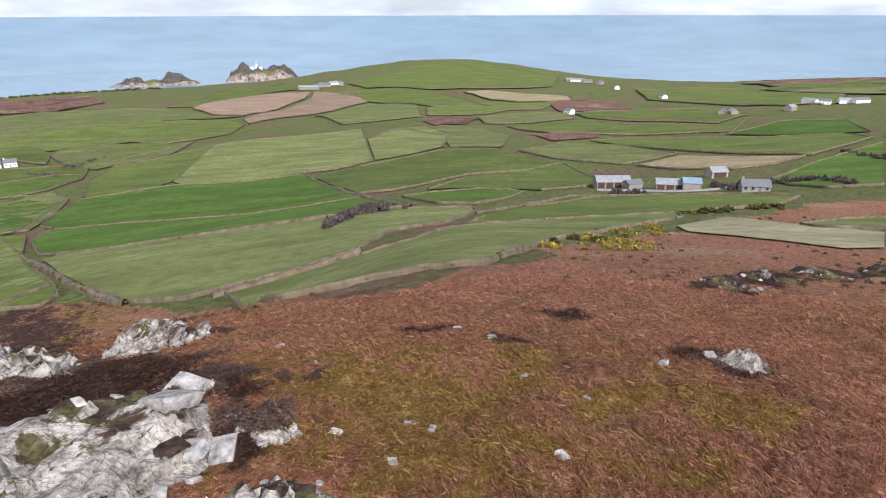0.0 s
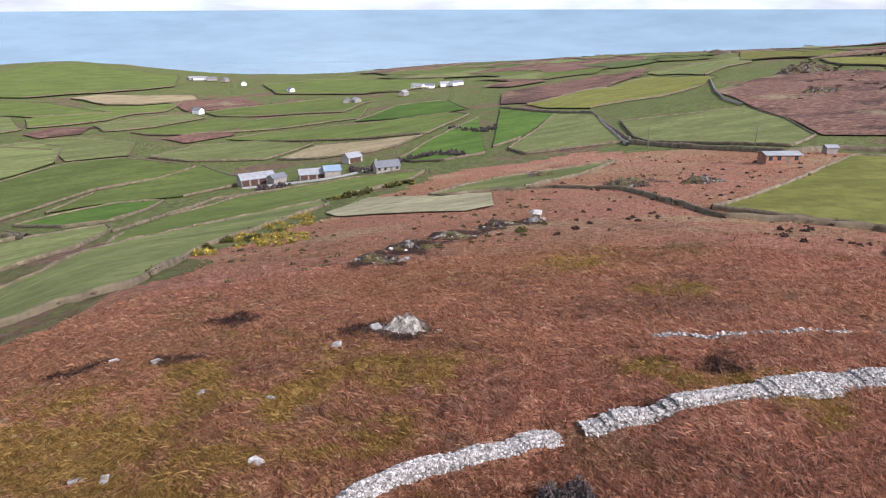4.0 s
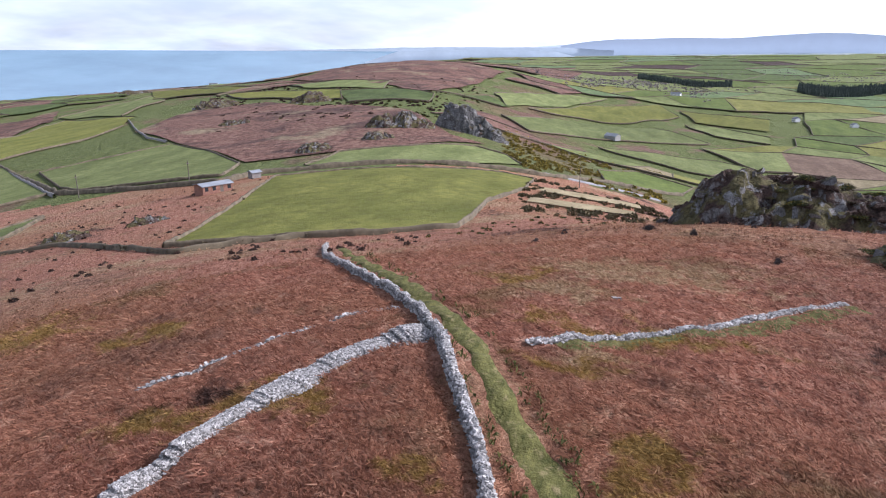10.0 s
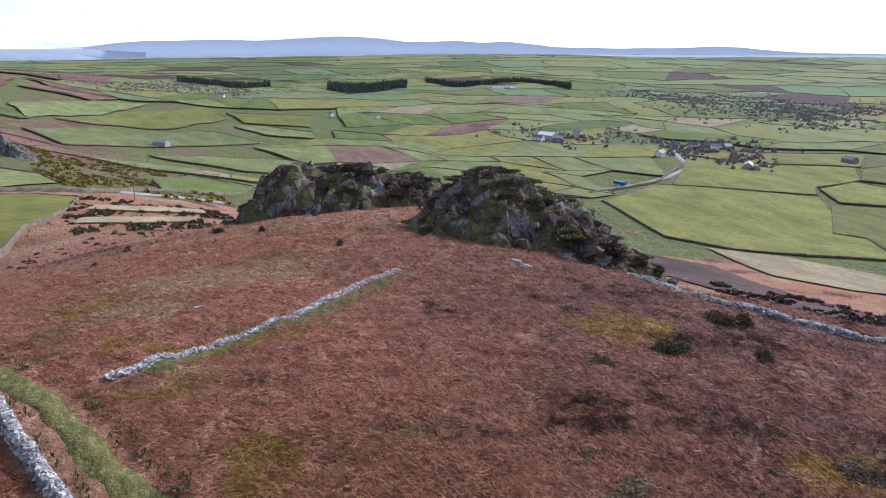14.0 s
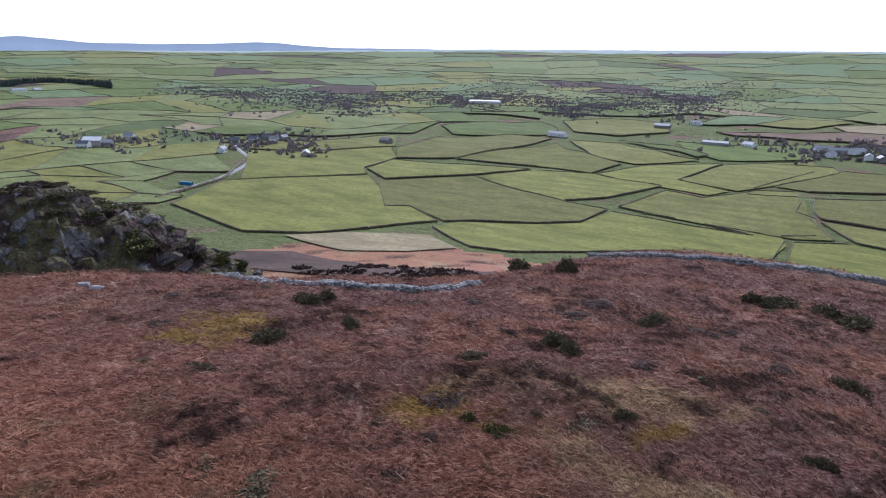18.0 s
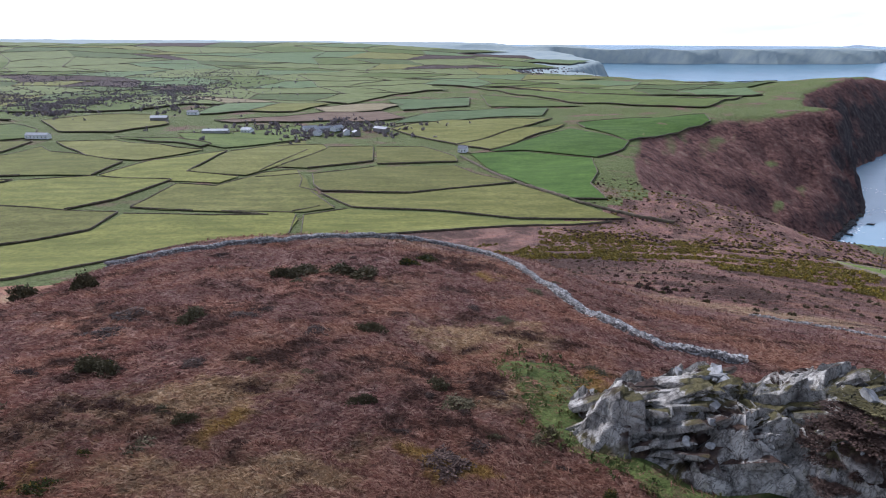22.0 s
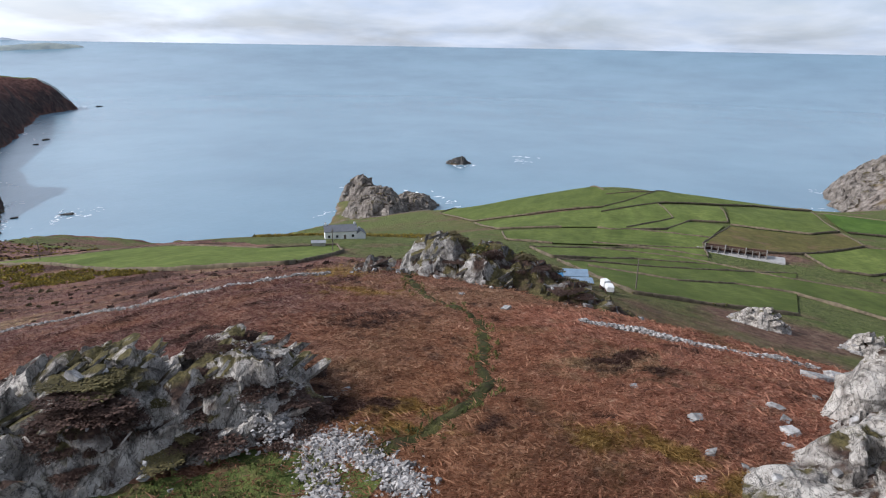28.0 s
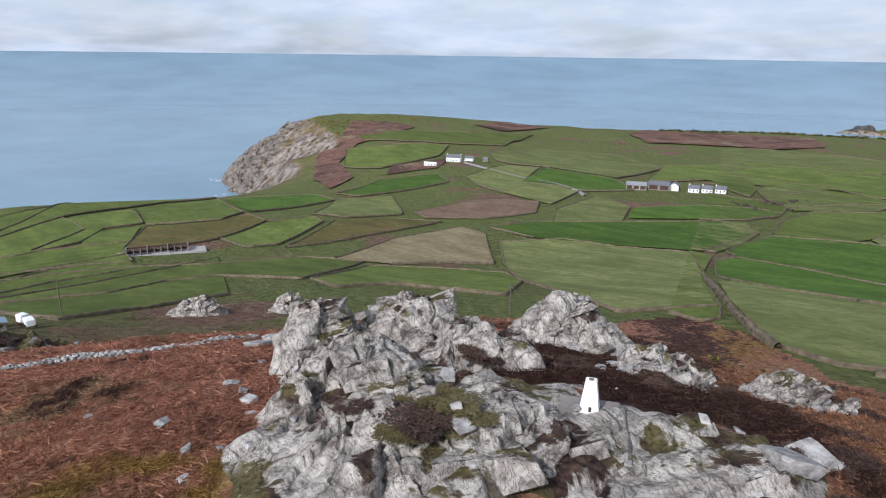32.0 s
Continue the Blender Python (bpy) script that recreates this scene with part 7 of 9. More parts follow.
hedge("h", (-120.4, 185.4), (-92.3, 149.2), (-84.8, 137.3), (-85.5, 130.8), (-95.9, 133.4))
hedge("h", (-10.8, 212.7), (10.5, 212.9), (10.6, 196.9), (1.0, 165.2), (-12.9, 157.0), (-17.2, 135.5), (-25.8, 128.8), (-34.5, 126.3), (-43.1, 123.9), (-49.6, 120.0), (-63.1, 124.8), (-76.9, 138.0))
hedge("h", (-15.9, 124.9), (-5.0, 131.6), (2.2, 149.1), (16.2, 157.8), (41.2, 176.2), (66.6, 183.0), (62.5, 167.4), (42.9, 144.7), (20.0, 114.9), (4.2, 70.0), (-5.3, 70.0), (-11.5, 69.2), (-19.2, 69.3), (-36.7, 110.6), (-41.5, 119.1))
hedge("h", (6.4, 154.2), (12.1, 179.9))
hedge("h", (27.5, 215.2), (58.0, 250.5))
hedge("h", (78.9, 248.5), (105.6, 236.0), (120.1, 217.6), (100.4, 193.4), (75.2, 184.6))
hedge("h", (-49, 404), (-30, 422), (7, 472), (38, 465), (70, 396), (46, 366), (14, 343), (-6, 310), (-20.9, 291.3), (-36.1, 292.2))
hedge("h", (-15.6, 264.5), (-5.5, 272.9), (18.9, 285.5), (35.1, 276.4), (25.3, 249.8), (11.2, 225.6), (-0.6, 228.8), (-15.6, 264.5))
hedge("h", (-5.7, 286.3), (13, 330))
hedge("h", (73, 396), (79, 331), (69, 300), (43.0, 281.3))
hedge("h", (-59, 546), (-42, 609), (-12, 624), (8, 580), (1, 485))
hedge("h", (-2, 630), (39, 614), (58, 569), (43, 476))
hedge("h", (1, 567), (-43, 619))
hedge("h", (53, 455), (94, 513), (132, 495), (152, 429), (109, 393), (98, 402), (70, 420), (53, 455))
hedge("h", (119, 531), (161, 552), (224, 515), (290, 482), (285, 445), (205, 368), (178, 407), (146, 470))
hedge("h", (230, 541), (306, 614), (370, 619), (313, 490))
hedge("h", (151, 418), (177, 381))
hedge("h", (200, 365), (169, 339), (148, 335), (126, 354), (114, 386))
hedge("h", (144, 286), (186, 333), (249, 389), (273, 413))
hedge("h", (161.5, 238.9), (142.4, 240.4), (137.3, 258.4), (144, 286))
hedge("h", (-220, 758), (-187, 950), (-198, 1078), (-144, 1068), (-99, 934), (-129, 850), (-161, 795), (-203, 719))
hedge("h", (-336, 924), (-328, 1037), (-258, 1109), (-205, 1080))
hedge("h", (-231, 787), (-283, 845), (-336, 924))
hedge("h", (-97, 912), (-30, 848), (-20, 737), (-62, 714), (-98, 679), (-145, 782))
hedge("h", (-162, 1075), (-96, 1128), (-20, 1067), (36, 931), (66, 824), (-16, 845))
hedge("h", (36, 1059), (77, 1088), (187, 1003), (179, 935), (102, 907), (67, 931), (36, 1059))
hedge("h", (154, 901), (123, 838), (55, 758), (-15, 751), (-16, 825))
hedge("h", (-168, 1254), (-102, 1502), (-5, 1718), (109, 1762), (153, 1616), (251, 1484), (189, 1171), (79, 1112), (-22, 1127))
hedge("h", (-126, 1155), (-168, 1254))
hedge("h", (328, 1152), (515, 1214), (624, 1057), (506, 866), (410, 803), (350, 907), (294, 972), (328, 1152))
hedge("h", (152, 775), (244, 803), (343, 800), (325, 716), (263, 647), (185, 701), (155, 724), (152, 775))
hedge("h", (40, 728), (141, 785), (142, 719), (87, 665), (42, 651), (40, 728))
hedge("h", (148, 691), (174, 656), (251, 615))
hedge("h", (296, 661), (243, 560), (163, 576), (95, 577), (63, 641))
hedge("h", (78.5, 140.2), (95.0, 151.1), (107.7, 156.7))
hedge("h", (88.7, 128.1), (78.1, 132.9), (78.5, 140.2))
hedge("h", (-577, 884), (-526, 928), (-369, 920))
hedge("h", (-377, 943), (-368, 1169), (-300, 1294), (-242, 1165))
hedge("h", (-336, 938), (-377, 943))
hedge("h", (87.5, 65.7), (106.2, 72.1), (145.4, 84.7), (192.9, 101.5), (204.6, 84.4), (215.8, 60.5), (239.0, 35.9), (239.0, 24.4), (199.9, 23.1), (151.6, 26.2), (116.5, 23.0), (103.4, 22.7), (95.4, 35.7), (90.8, 51.3), (87.5, 65.7))
hedge("h", (263, 261), (297, 242), (327, 233), (292, 188), (250.7, 147.9), (211.3, 132.1), (205.6, 158.0), (201.9, 184.3), (212.5, 202.6), (263, 261))
hedge("h", (172.1, 236.4), (293, 351))
hedge("h", (199.7, 195.8), (179.2, 203.6), (163.0, 212.8), (172.1, 236.4))
hedge("h", (205, 272), (176, 254))
hedge("h", (337, 440), (453, 482), (616, 567), (554, 432))
hedge("h", (467, 376), (396, 356), (323, 351))
hedge("h", (688, 642), (947, 701), (788, 565), (610, 491))
hedge("h", (1523, 1125), (1040, 673), (875, 482), (792, 478), (847, 627))
hedge("h", (745, 450), (749, 381), (699, 284), (595, 240), (604, 283), (654, 375), (745, 450))
hedge("h", (853, 417), (842, 345), (812, 265), (699, 235))
hedge("h", (763, 358), (853, 417))
hedge("h", (689, 280), (703, 224), (662, 170), (559, 148), (540, 212))
hedge("h", (235.8, 111.5), (274.0, 113.0), (292, 87), (322, 62), (319, 46), (293.3, 35.8))
hedge("h", (109.5, 157.8), (133.9, 156.3), (155.7, 155.6), (126.9, 138.3), (98.0, 127.2))
hedge("h", (781, 90), (1017, 40), (1168, -78), (1026, -98), (908, -32), (860, 33), (781, 90))
hedge("h", (879, 145), (1070, 100), (1192, 5), (1043, 42))
hedge("h", (739, 109), (879, 145))
hedge("h", (628, 97), (779, 59))
hedge("h", (878, -50), (770, -108), (722, -53), (662, 24), (563, 64), (628, 97))
hedge("h", (604, 7), (643, -44), (649, -98), (623, -123), (539, -79), (540, -61), (577, -23), (604, 7))
hedge("h", (413, 4), (461, -20), (438, -54), (397, -44))
hedge("h", (336, 0), (413, 4))
hedge("h", (924, -96), (946, -136), (864, -185))
hedge("h", (794, -172), (823, -120), (924, -96))
hedge("h", (1113, -106), (1057, -223))
hedge("h", (987, -115), (1113, -106))
hedge("h", (392, -291), (436, -376), (395, -415), (352, -462), (313, -425), (272, -374), (256, -383), (214, -351), (224, -331), (236, -306), (233, -312), (256, -277), (288, -259), (328, -272), (392, -291))
hedge("h", (552, -514), (494, -538), (432, -608), (391, -561), (381, -493), (358, -467))
hedge("h", (429, -388), (474, -437), (552, -514))
hedge("h", (613, -562), (534, -592), (496, -710), (434, -619))
hedge("h", (563, -520), (613, -562))
hedge("h", (388, -549), (246, -569), (277, -516), (332, -458), (348, -469), (376, -491))
hedge("h", (274, -510), (216, -475), (171, -459), (138, -454), (141, -408), (164, -389), (199, -370), (211, -354))
hedge("h", (241, -567), (195, -587), (126, -559), (151, -491), (173, -462))
hedge("h", (133, -448), (79, -433), (41, -434), (73, -446), (26, -440))
hedge("h", (28, -376), (45, -376), (79, -362), (122, -317), (138, -298), (160, -295), (207, -333))
hedge("h", (134, -468), (119, -542), (89, -533), (59, -594), (30, -606), (24, -552), (25, -522), (11, -505))
hedge("h", (9, -460), (27, -444))
hedge("h", (91, -450), (134, -468))
hedge("h", (190, -591), (166, -662), (105, -723), (121, -592), (77, -577))
hedge("h", (101, -717), (59, -764), (28, -786))
hedge("h", (24, -721), (62, -604))
hedge("h", (339, -592), (317, -683), (294, -755), (271, -715), (189, -658), (196, -591))
hedge("h", (250, -590), (339, -592))
hedge("h", (425, -609), (439, -714), (379, -796), (316, -792), (322, -693))
hedge("h", (343, -593), (390, -559))
hedge("h", (289, -781), (237, -804), (158, -735), (130, -730))
hedge("h", (228, -682), (289, -781))
hedge("h", (243, -826), (177, -816), (126, -763), (135, -743), (213, -811))
hedge("h", (496, -821), (472, -911), (400, -952), (349, -891), (327, -818))
hedge("h", (440, -757), (496, -821))
hedge("h", (381, -991), (328, -1040), (258, -1058), (210, -954), (255, -860), (321, -880), (381, -991))
hedge("h", (179, -851), (125, -855), (38, -943))
hedge("h", (57, -753), (8, -753), (3, -728), (45, -630))
hedge("h", (0, -736), (-46, -732), (-40, -649), (21, -613))
hedge("h", (-49, -731), (-100, -730), (-123, -661), (-120, -633), (-75, -634), (-43, -635))
hedge("h", (16, -577), (-39, -620))
hedge("h", (-114, -614), (-126, -575), (-150, -533), (-103, -512), (-58, -497), (8, -507), (14, -528), (16, -577))
hedge("h", (-193, -412), (-119, -412), (-72, -437), (-13, -456), (8, -499))
hedge("h", (19, -432), (-9, -450))
hedge("h", (-181, -405), (-134, -385), (-74, -370), (-35, -368), (3, -369), (19, -378), (19, -432))
hedge("h", (63, -574), (26, -580))
hedge("h", (16, -507), (-1, -454))
hedge("h", (-141, -673), (-199, -683), (-257, -636), (-232, -558), (-209, -516), (-201, -462), (-171, -465))
hedge("h", (-164, -685), (-222, -762), (-310, -848), (-324, -765), (-335, -722), (-309, -679), (-265, -640))
hedge("h", (-137, -733), (-253, -864), (-315, -883), (-227, -777))
hedge("h", (-166, -696), (-137, -733))
hedge("h", (-333, -886), (-422, -911), (-554, -944), (-531, -887), (-404, -784), (-336, -725))
hedge("h", (-328, -841), (-333, -886))
hedge("h", (-80, -881), (-169, -984), (-259, -943), (-318, -941), (-256, -875))
hedge("h", (-138, -737), (-100, -825), (-80, -881))
hedge("h", (-86, -944), (-148, -1059), (-261, -1087), (-357, -1086), (-316, -987))
hedge("h", (158, -993), (6, -1094), (-86, -1115), (-111, -995), (-29, -978), (128, -964), (158, -993))
hedge("h", (23, -1178), (-59, -1256), (-131, -1209), (-87, -1134))
hedge("h", (6, -1101), (23, -1178))
hedge("h", (-113, -1320), (-269, -1300), (-236, -1146), (-121, -1120))
hedge("h", (-306, -1370), (-409, -1211), (-422, -1097))
hedge("h", (-268, -1117), (-306, -1370))
hedge("h", (-340, -1641), (-539, -1336), (-686, -1172), (-785, -1208), (-598, -1020), (-440, -1145), (-340, -1641))
hedge("h", (-216, -253), (-199.8, -190.0), (-208.9, -155.0), (-195.9, -109.5), (-217.4, -92.8), (-192.9, -80.3), (-130.3, -68.2), (-129.7, -96.0), (-145.3, -133.4), (-216, -253))
hedge("h", (-466, -2), (-487, 14), (-540, 44), (-572, 87), (-602, 123), (-610, 159), (-618, 171), (-1113, 237), (-1148, 168), (-597, 38), (-575, 0))
hedge("h", (-556, 88), (-453, 78), (-447, 54), (-390, 35), (-372, 4), (-379, -3))
hedge("h", (-594, 164), (-449, 142), (-426, 120), (-444, 78))
hedge("h", (-437, 139), (-397, 139), (-356, 97), (-345, 76), (-348, 49), (-434, 76))
hedge("h", (-344, 49), (-309, 47), (-315, 21), (-317, -4))
hedge("h", (-294.6, -3.6), (-296.2, 35.7), (-280.1, 68.2), (-276.6, 112.2), (-248.1, 128.9), (-201.9, 81.5), (-230.5, 63.5), (-230.5, 44.5), (-211.6, 24.7), (-215.8, -3.6))
hedge("h", (-391, 138), (-396, 170), (-375, 167), (-321, 118), (-321, 101), (-355, 99))
hedge("h", (-583, 169), (-538, 231), (-486, 227), (-450, 147))
hedge("h", (-523, 247), (-589, 327), (-566, 380), (-508, 354), (-503, 302), (-495, 253), (-523, 247))
hedge("h", (-410, 176), (-488, 230), (-478, 276), (-405, 241), (-388, 232), (-387, 189), (-410, 176))
hedge("h", (-310, 118), (-376, 176))
hedge("h", (-375, 216), (-348, 238), (-327, 188), (-313, 146), (-310, 118))
hedge("h", (-393, 245), (-406, 294), (-397, 330), (-376, 347), (-343, 314), (-345, 269), (-368, 238), (-393, 245))
hedge("h", (-263.3, 122.7), (-302, 174), (-323, 234), (-294, 231), (-255, 203), (-221.8, 179.7), (-232.3, 162.6), (-237.3, 136.7))
hedge("h", (-200.4, 84.3), (-235.4, 124.9), (-214.7, 150.3), (-195.3, 164.1), (-168.8, 149.8), (-139.3, 117.5), (-173.9, 100.2), (-173.4, 80.5), (-200.4, 84.3))
hedge("h", (-271, 223), (-261, 259), (-224, 263), (-192, 279), (-161.0, 241.4))
hedge("h", (-94.0, 149.6), (-103.4, 123.6), (-137.8, 138.3), (-170.3, 151.1), (-219.6, 184.3), (-271, 223))
hedge("h", (-312, 249), (-318, 289), (-287, 335), (-245, 387), (-212, 368), (-200, 320), (-192, 289))
hedge("h", (-273, 249), (-312, 249))
hedge("h", (-343, 333), (-375, 408), (-320, 385), (-288, 340))
hedge("h", (-313, 302), (-343, 333))
hedge("h", (-317, 385), (-302, 446), (-274, 468), (-250, 464))
hedge("h", (-503, 447), (-548, 513), (-441, 501), (-381, 462), (-406, 427), (-480, 419), (-503, 447))
hedge("h", (-537, 395), (-592, 491), (-552, 506))
hedge("h", (-406, 420), (-363, 347))
hedge("h", (-429, 356), (-478, 364), (-537, 395))
hedge("h", (-860, 423), (-794, 504), (-759, 528), (-678, 455), (-652, 362), (-727, 354), (-860, 423))
hedge("h", (-946, 486), (-949, 570), (-876, 664), (-853, 765), (-741, 613), (-792, 531), (-907, 475), (-946, 486))
hedge("h", (-685, 539), (-713, 652), (-609, 699), (-480, 627), (-441, 509))
hedge("h", (-549, 521), (-641, 514), (-685, 539))
hedge("h", (-491, 641), (-470, 739))
hedge("h", (-391, 573), (-405, 507), (-491, 641))
hedge("h", (-303, 532), (-291, 597))
hedge("h", (-230, 569), (-261, 491))
hedge("h", (-650, -163), (-975, -159), (-1058, -86), (-602, -2))
hedge("h", (-595, 38), (-494, -1), (-483, -54), (-494, -97), (-650, -163))
hedge("h", (-530, 39), (-451, 44), (-385, 13))
hedge("h", (-378, -23), (-376, -60), (-477, -93))
hedge("h", (-378, 13), (-371, 56))
hedge("h", (-333, 49), (-318, 14))
hedge("h", (-300, -22), (-308, -44), (-357, -54))
hedge("h", (-268.5, -28.8), (-308, 14))
hedge("h", (-287.2, 45.2), (-270.9, 12.7), (-236.9, -17.1), (-268.5, -28.8))
hedge("h", (-228.8, -14.6), (-253.4, 21.8), (-298, 81))
hedge("h", (-175.5, 49.8), (-166.5, 33.7), (-152.0, 8.1), (-169.0, 2.0), (-228.8, -14.6))


# ---- the far farmland inland: a patchwork out to the skyline ----
def far_fields():
    rng = np.random.RandomState(17)
    u0, u1, du = math.log(470), math.log(4700), 0.105
    rows = int((u1 - u0) / du)
    kinds, weights = list("pgqvtnohx"), np.array([0.26, 0.25, 0.22, 0.08, 0.06, 0.03, 0.05, 0.05, 0.0])
    sheets = {k: ([], []) for k in kinds}
    lines = []
    node = {}

    def corner(i, j):
        if (i, j) not in node:
            g = np.random.RandomState((i * 7919 + j * 104729 + 11) % (2 ** 31))
            az = 24 + 4.4 * (i + 0.5 * (j % 2)) + g.uniform(-1.5, 1.5)
            u = u0 + du * (j + g.uniform(-0.33, 0.33) + 0.35 * math.sin(i * 0.9 + j))
            node[i, j] = at(az, math.exp(u))
        return node[i, j]

    for j in range(rows):
        for i in range(0, 43):
            quad = np.array([corner(i, j), corner(i, j + 1), corner(i + 1, j + 1), corner(i + 1, j)])
            mid = quad.mean(0)
            pts = np.vstack([quad, mid, (quad + np.roll(quad, -1, 0)) / 2])
            if inside_distance(pts[:, 0], pts[:, 1], HILL).max() > -20 or inside_distance(pts[:, 0], pts[:, 1], COASTS[0][1]).min() < 70:
                continue
            lo, hi = pts.min(0), pts.max(0)
            if any((e.max(0) > lo).all() and (e.min(0) < hi).all() and inside_distance(pts[:, 0], pts[:, 1], e).max() > 2 for e in FIELDS):
                continue
            az = math.degrees(math.atan2(*mid)) % 360
            if az > 193 and math.hypot(*mid) < 1450:
                continue
            if az < 88 and math.hypot(*mid) < 2600:
                kind = "oohpg"[rng.randint(5)] if az < 60 else "ooohp"[rng.randint(5)]
            else:
                # past 1400 m paler, bluer field colours stand in for haze
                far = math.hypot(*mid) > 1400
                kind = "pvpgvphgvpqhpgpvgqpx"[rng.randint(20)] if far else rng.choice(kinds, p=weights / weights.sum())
            n = 6
            s, t = np.meshgrid(np.linspace(0, 1, n), np.linspace(0, 1, n))
            s, t = s.ravel()[:, None], t.ravel()[:, None]
            q = quad[0] * (1 - s) * (1 - t) + quad[1] * s * (1 - t) + quad[2] * s * t + quad[3] * (1 - s) * t
            r = np.hypot(q[:, 0], q[:, 1])
            co, fa = sheets[kind]
            b = sum(len(c) for c in co)
            co.append(np.column_stack([q, 0.15 + 0.0018 * r]))
            a, c = np.meshgrid(np.arange(n - 1), np.arange(n - 1))
            fa.append((np.stack([c * n + a, (c + 1) * n + a, (c + 1) * n + a + 1, c * n + a + 1], -1).reshape(-1, 4) + b)[:, ::-1])
            for e in ((quad[0], quad[1]), (quad[0], quad[3])):
                if rng.rand() < 0.9:
                    lines.append(e)
    for kind, (co, fa) in sheets.items():
        if co:
            co = np.vstack(co)
            co[:, 2] += height(co[:, 0], co[:, 1])
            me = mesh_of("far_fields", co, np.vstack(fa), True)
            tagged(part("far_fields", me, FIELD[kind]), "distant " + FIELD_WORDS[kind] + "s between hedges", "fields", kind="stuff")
    co, fa, b = [], [], 0
    for e in lines:
        r = np.hypot(*((e[0] + np.array(e[1])) / 2))
        q, d = along(e, max(10, r * 0.014))
        n = np.stack([-d[:, 1], d[:, 0]], 1)
        w, h = 0.42 + r / 3800, 0.5 + r / 2600
        wob = np.array([noise.noise((x * 0.03, y * 0.03, 3.3)) for x, y in q])
        co.append(np.stack([np.column_stack([q + n * (w * s), t * h * (1 + 0.9 * wob) + 0.0018 * r]) for s, t in ((-1, -0.3), (-0.4, 1), (0.4, 1), (1, -0.3))], 1).reshape(-1, 3))
        i, k = np.meshgrid(np.arange(len(q) - 1), np.arange(3), indexing="ij")
        fa.append(np.stack([i * 4 + k + 1, i * 4 + k, (i + 1) * 4 + k, (i + 1) * 4 + k + 1], -1).reshape(-1, 4) + b)
        b += len(q) * 4
    co = np.vstack(co)
    co[:, 2] += height(co[:, 0], co[:, 1])
    tagged(part("far_hedges", mesh_of("far_hedges", co, np.vstack(fa)), HEDGE_BODY), "distant dark hedge lines across the farmland", "hedges", kind="stuff")


far_fields()


def far_wood(name, bearing0, bearing1, r0, r1, n, shape, tall, material, label, seed, solid=False):
    """A wood seen from far: many crowns standing on the ground."""
    rng = np.random.RandomState(seed)
    ragged = shape is not CLUMPS and not solid
    u, v = (rng.randn(n) * 0.30 + 0.5, rng.randn(n) * 0.36 + 0.5) if ragged else (rng.rand(n), rng.rand(n))
    a = np.radians(bearing0 + (bearing1 - bearing0) * u)
    r = (r0 + (r1 - r0) * v) * (1 + 0.05 * np.sin(a * 40))
    if ragged:
        ok = waves(r * np.sin(a), r * np.cos(a), r0 * 0.05, seed) > -0.35
        a, r = a[ok], r[ok]
        n = len(a)
    x, y = r * np.sin(a), r * np.cos(a)
    s = tall * rng.uniform(0.6, 1.2, n)
    z = height(x, y) + (0.1 if shape is CLUMPS else 0.0) * s
    me = strewn(name, shape, np.stack([x, y, z], 1), np.stack([s * 0.95, s * 0.95, s * 1.5], 1), rng, 6)
    return tagged(part(name, me, material), label, "wood", kind="stuff")


def spire(seed):
    """A conifer crown of drooping tiers."""
    rng = np.random.RandomState(seed)
    co, tri = [(0, 0, 1.0)], []
    for k in range(5):
        z, w = 0.85 - 0.19 * k, 0.07 + 0.055 * k
        ring_ = [len(co) + m for m in range(7)]
        co += [(w * math.cos(m * 0.9 + k) * rng.uniform(0.7, 1.2), w * math.sin(m * 0.9 + k) * rng.uniform(0.7, 1.2), z - 0.1 * rng.rand()) for m in range(7)]
        co.append((0, 0, z + 0.2))
        tri += [(len(co) - 1, ring_[m], ring_[(m + 1) % 7]) for m in range(7)]
    return np.array(co), np.array(tri)


FAR_CLUMPS = [bush_shape(360 + k, 16, 0.8, 0.55) for k in range(6)]
SPIRES = [spire(k) for k in range(4)]
far_wood("conifer_wood", 92.0, 99.0, 1700, 1790, 1500, SPIRES, 9, CONIFER, "distant dark conifer plantation", 1, solid=True)
far_wood("conifer_wood", 103.5, 110.0, 1600, 1820, 2600, SPIRES, 9, CONIFER, "dark block of conifers among fields", 2, solid=True)
far_wood("conifer_wood", 111.5, 123.5, 1800, 1880, 2400, SPIRES, 9, CONIFER, "long dark conifer belt", 3, solid=True)
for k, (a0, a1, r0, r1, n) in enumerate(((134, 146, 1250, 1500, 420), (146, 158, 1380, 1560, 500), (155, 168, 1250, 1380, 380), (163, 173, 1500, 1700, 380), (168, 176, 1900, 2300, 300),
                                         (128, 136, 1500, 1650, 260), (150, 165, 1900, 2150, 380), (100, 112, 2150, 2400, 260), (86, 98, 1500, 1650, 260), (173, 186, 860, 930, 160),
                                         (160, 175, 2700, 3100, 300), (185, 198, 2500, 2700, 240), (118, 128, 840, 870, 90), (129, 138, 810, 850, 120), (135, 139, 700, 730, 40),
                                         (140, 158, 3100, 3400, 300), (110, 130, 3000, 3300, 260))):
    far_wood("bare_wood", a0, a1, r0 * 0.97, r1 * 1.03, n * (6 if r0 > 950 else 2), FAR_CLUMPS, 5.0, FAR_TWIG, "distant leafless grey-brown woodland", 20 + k)
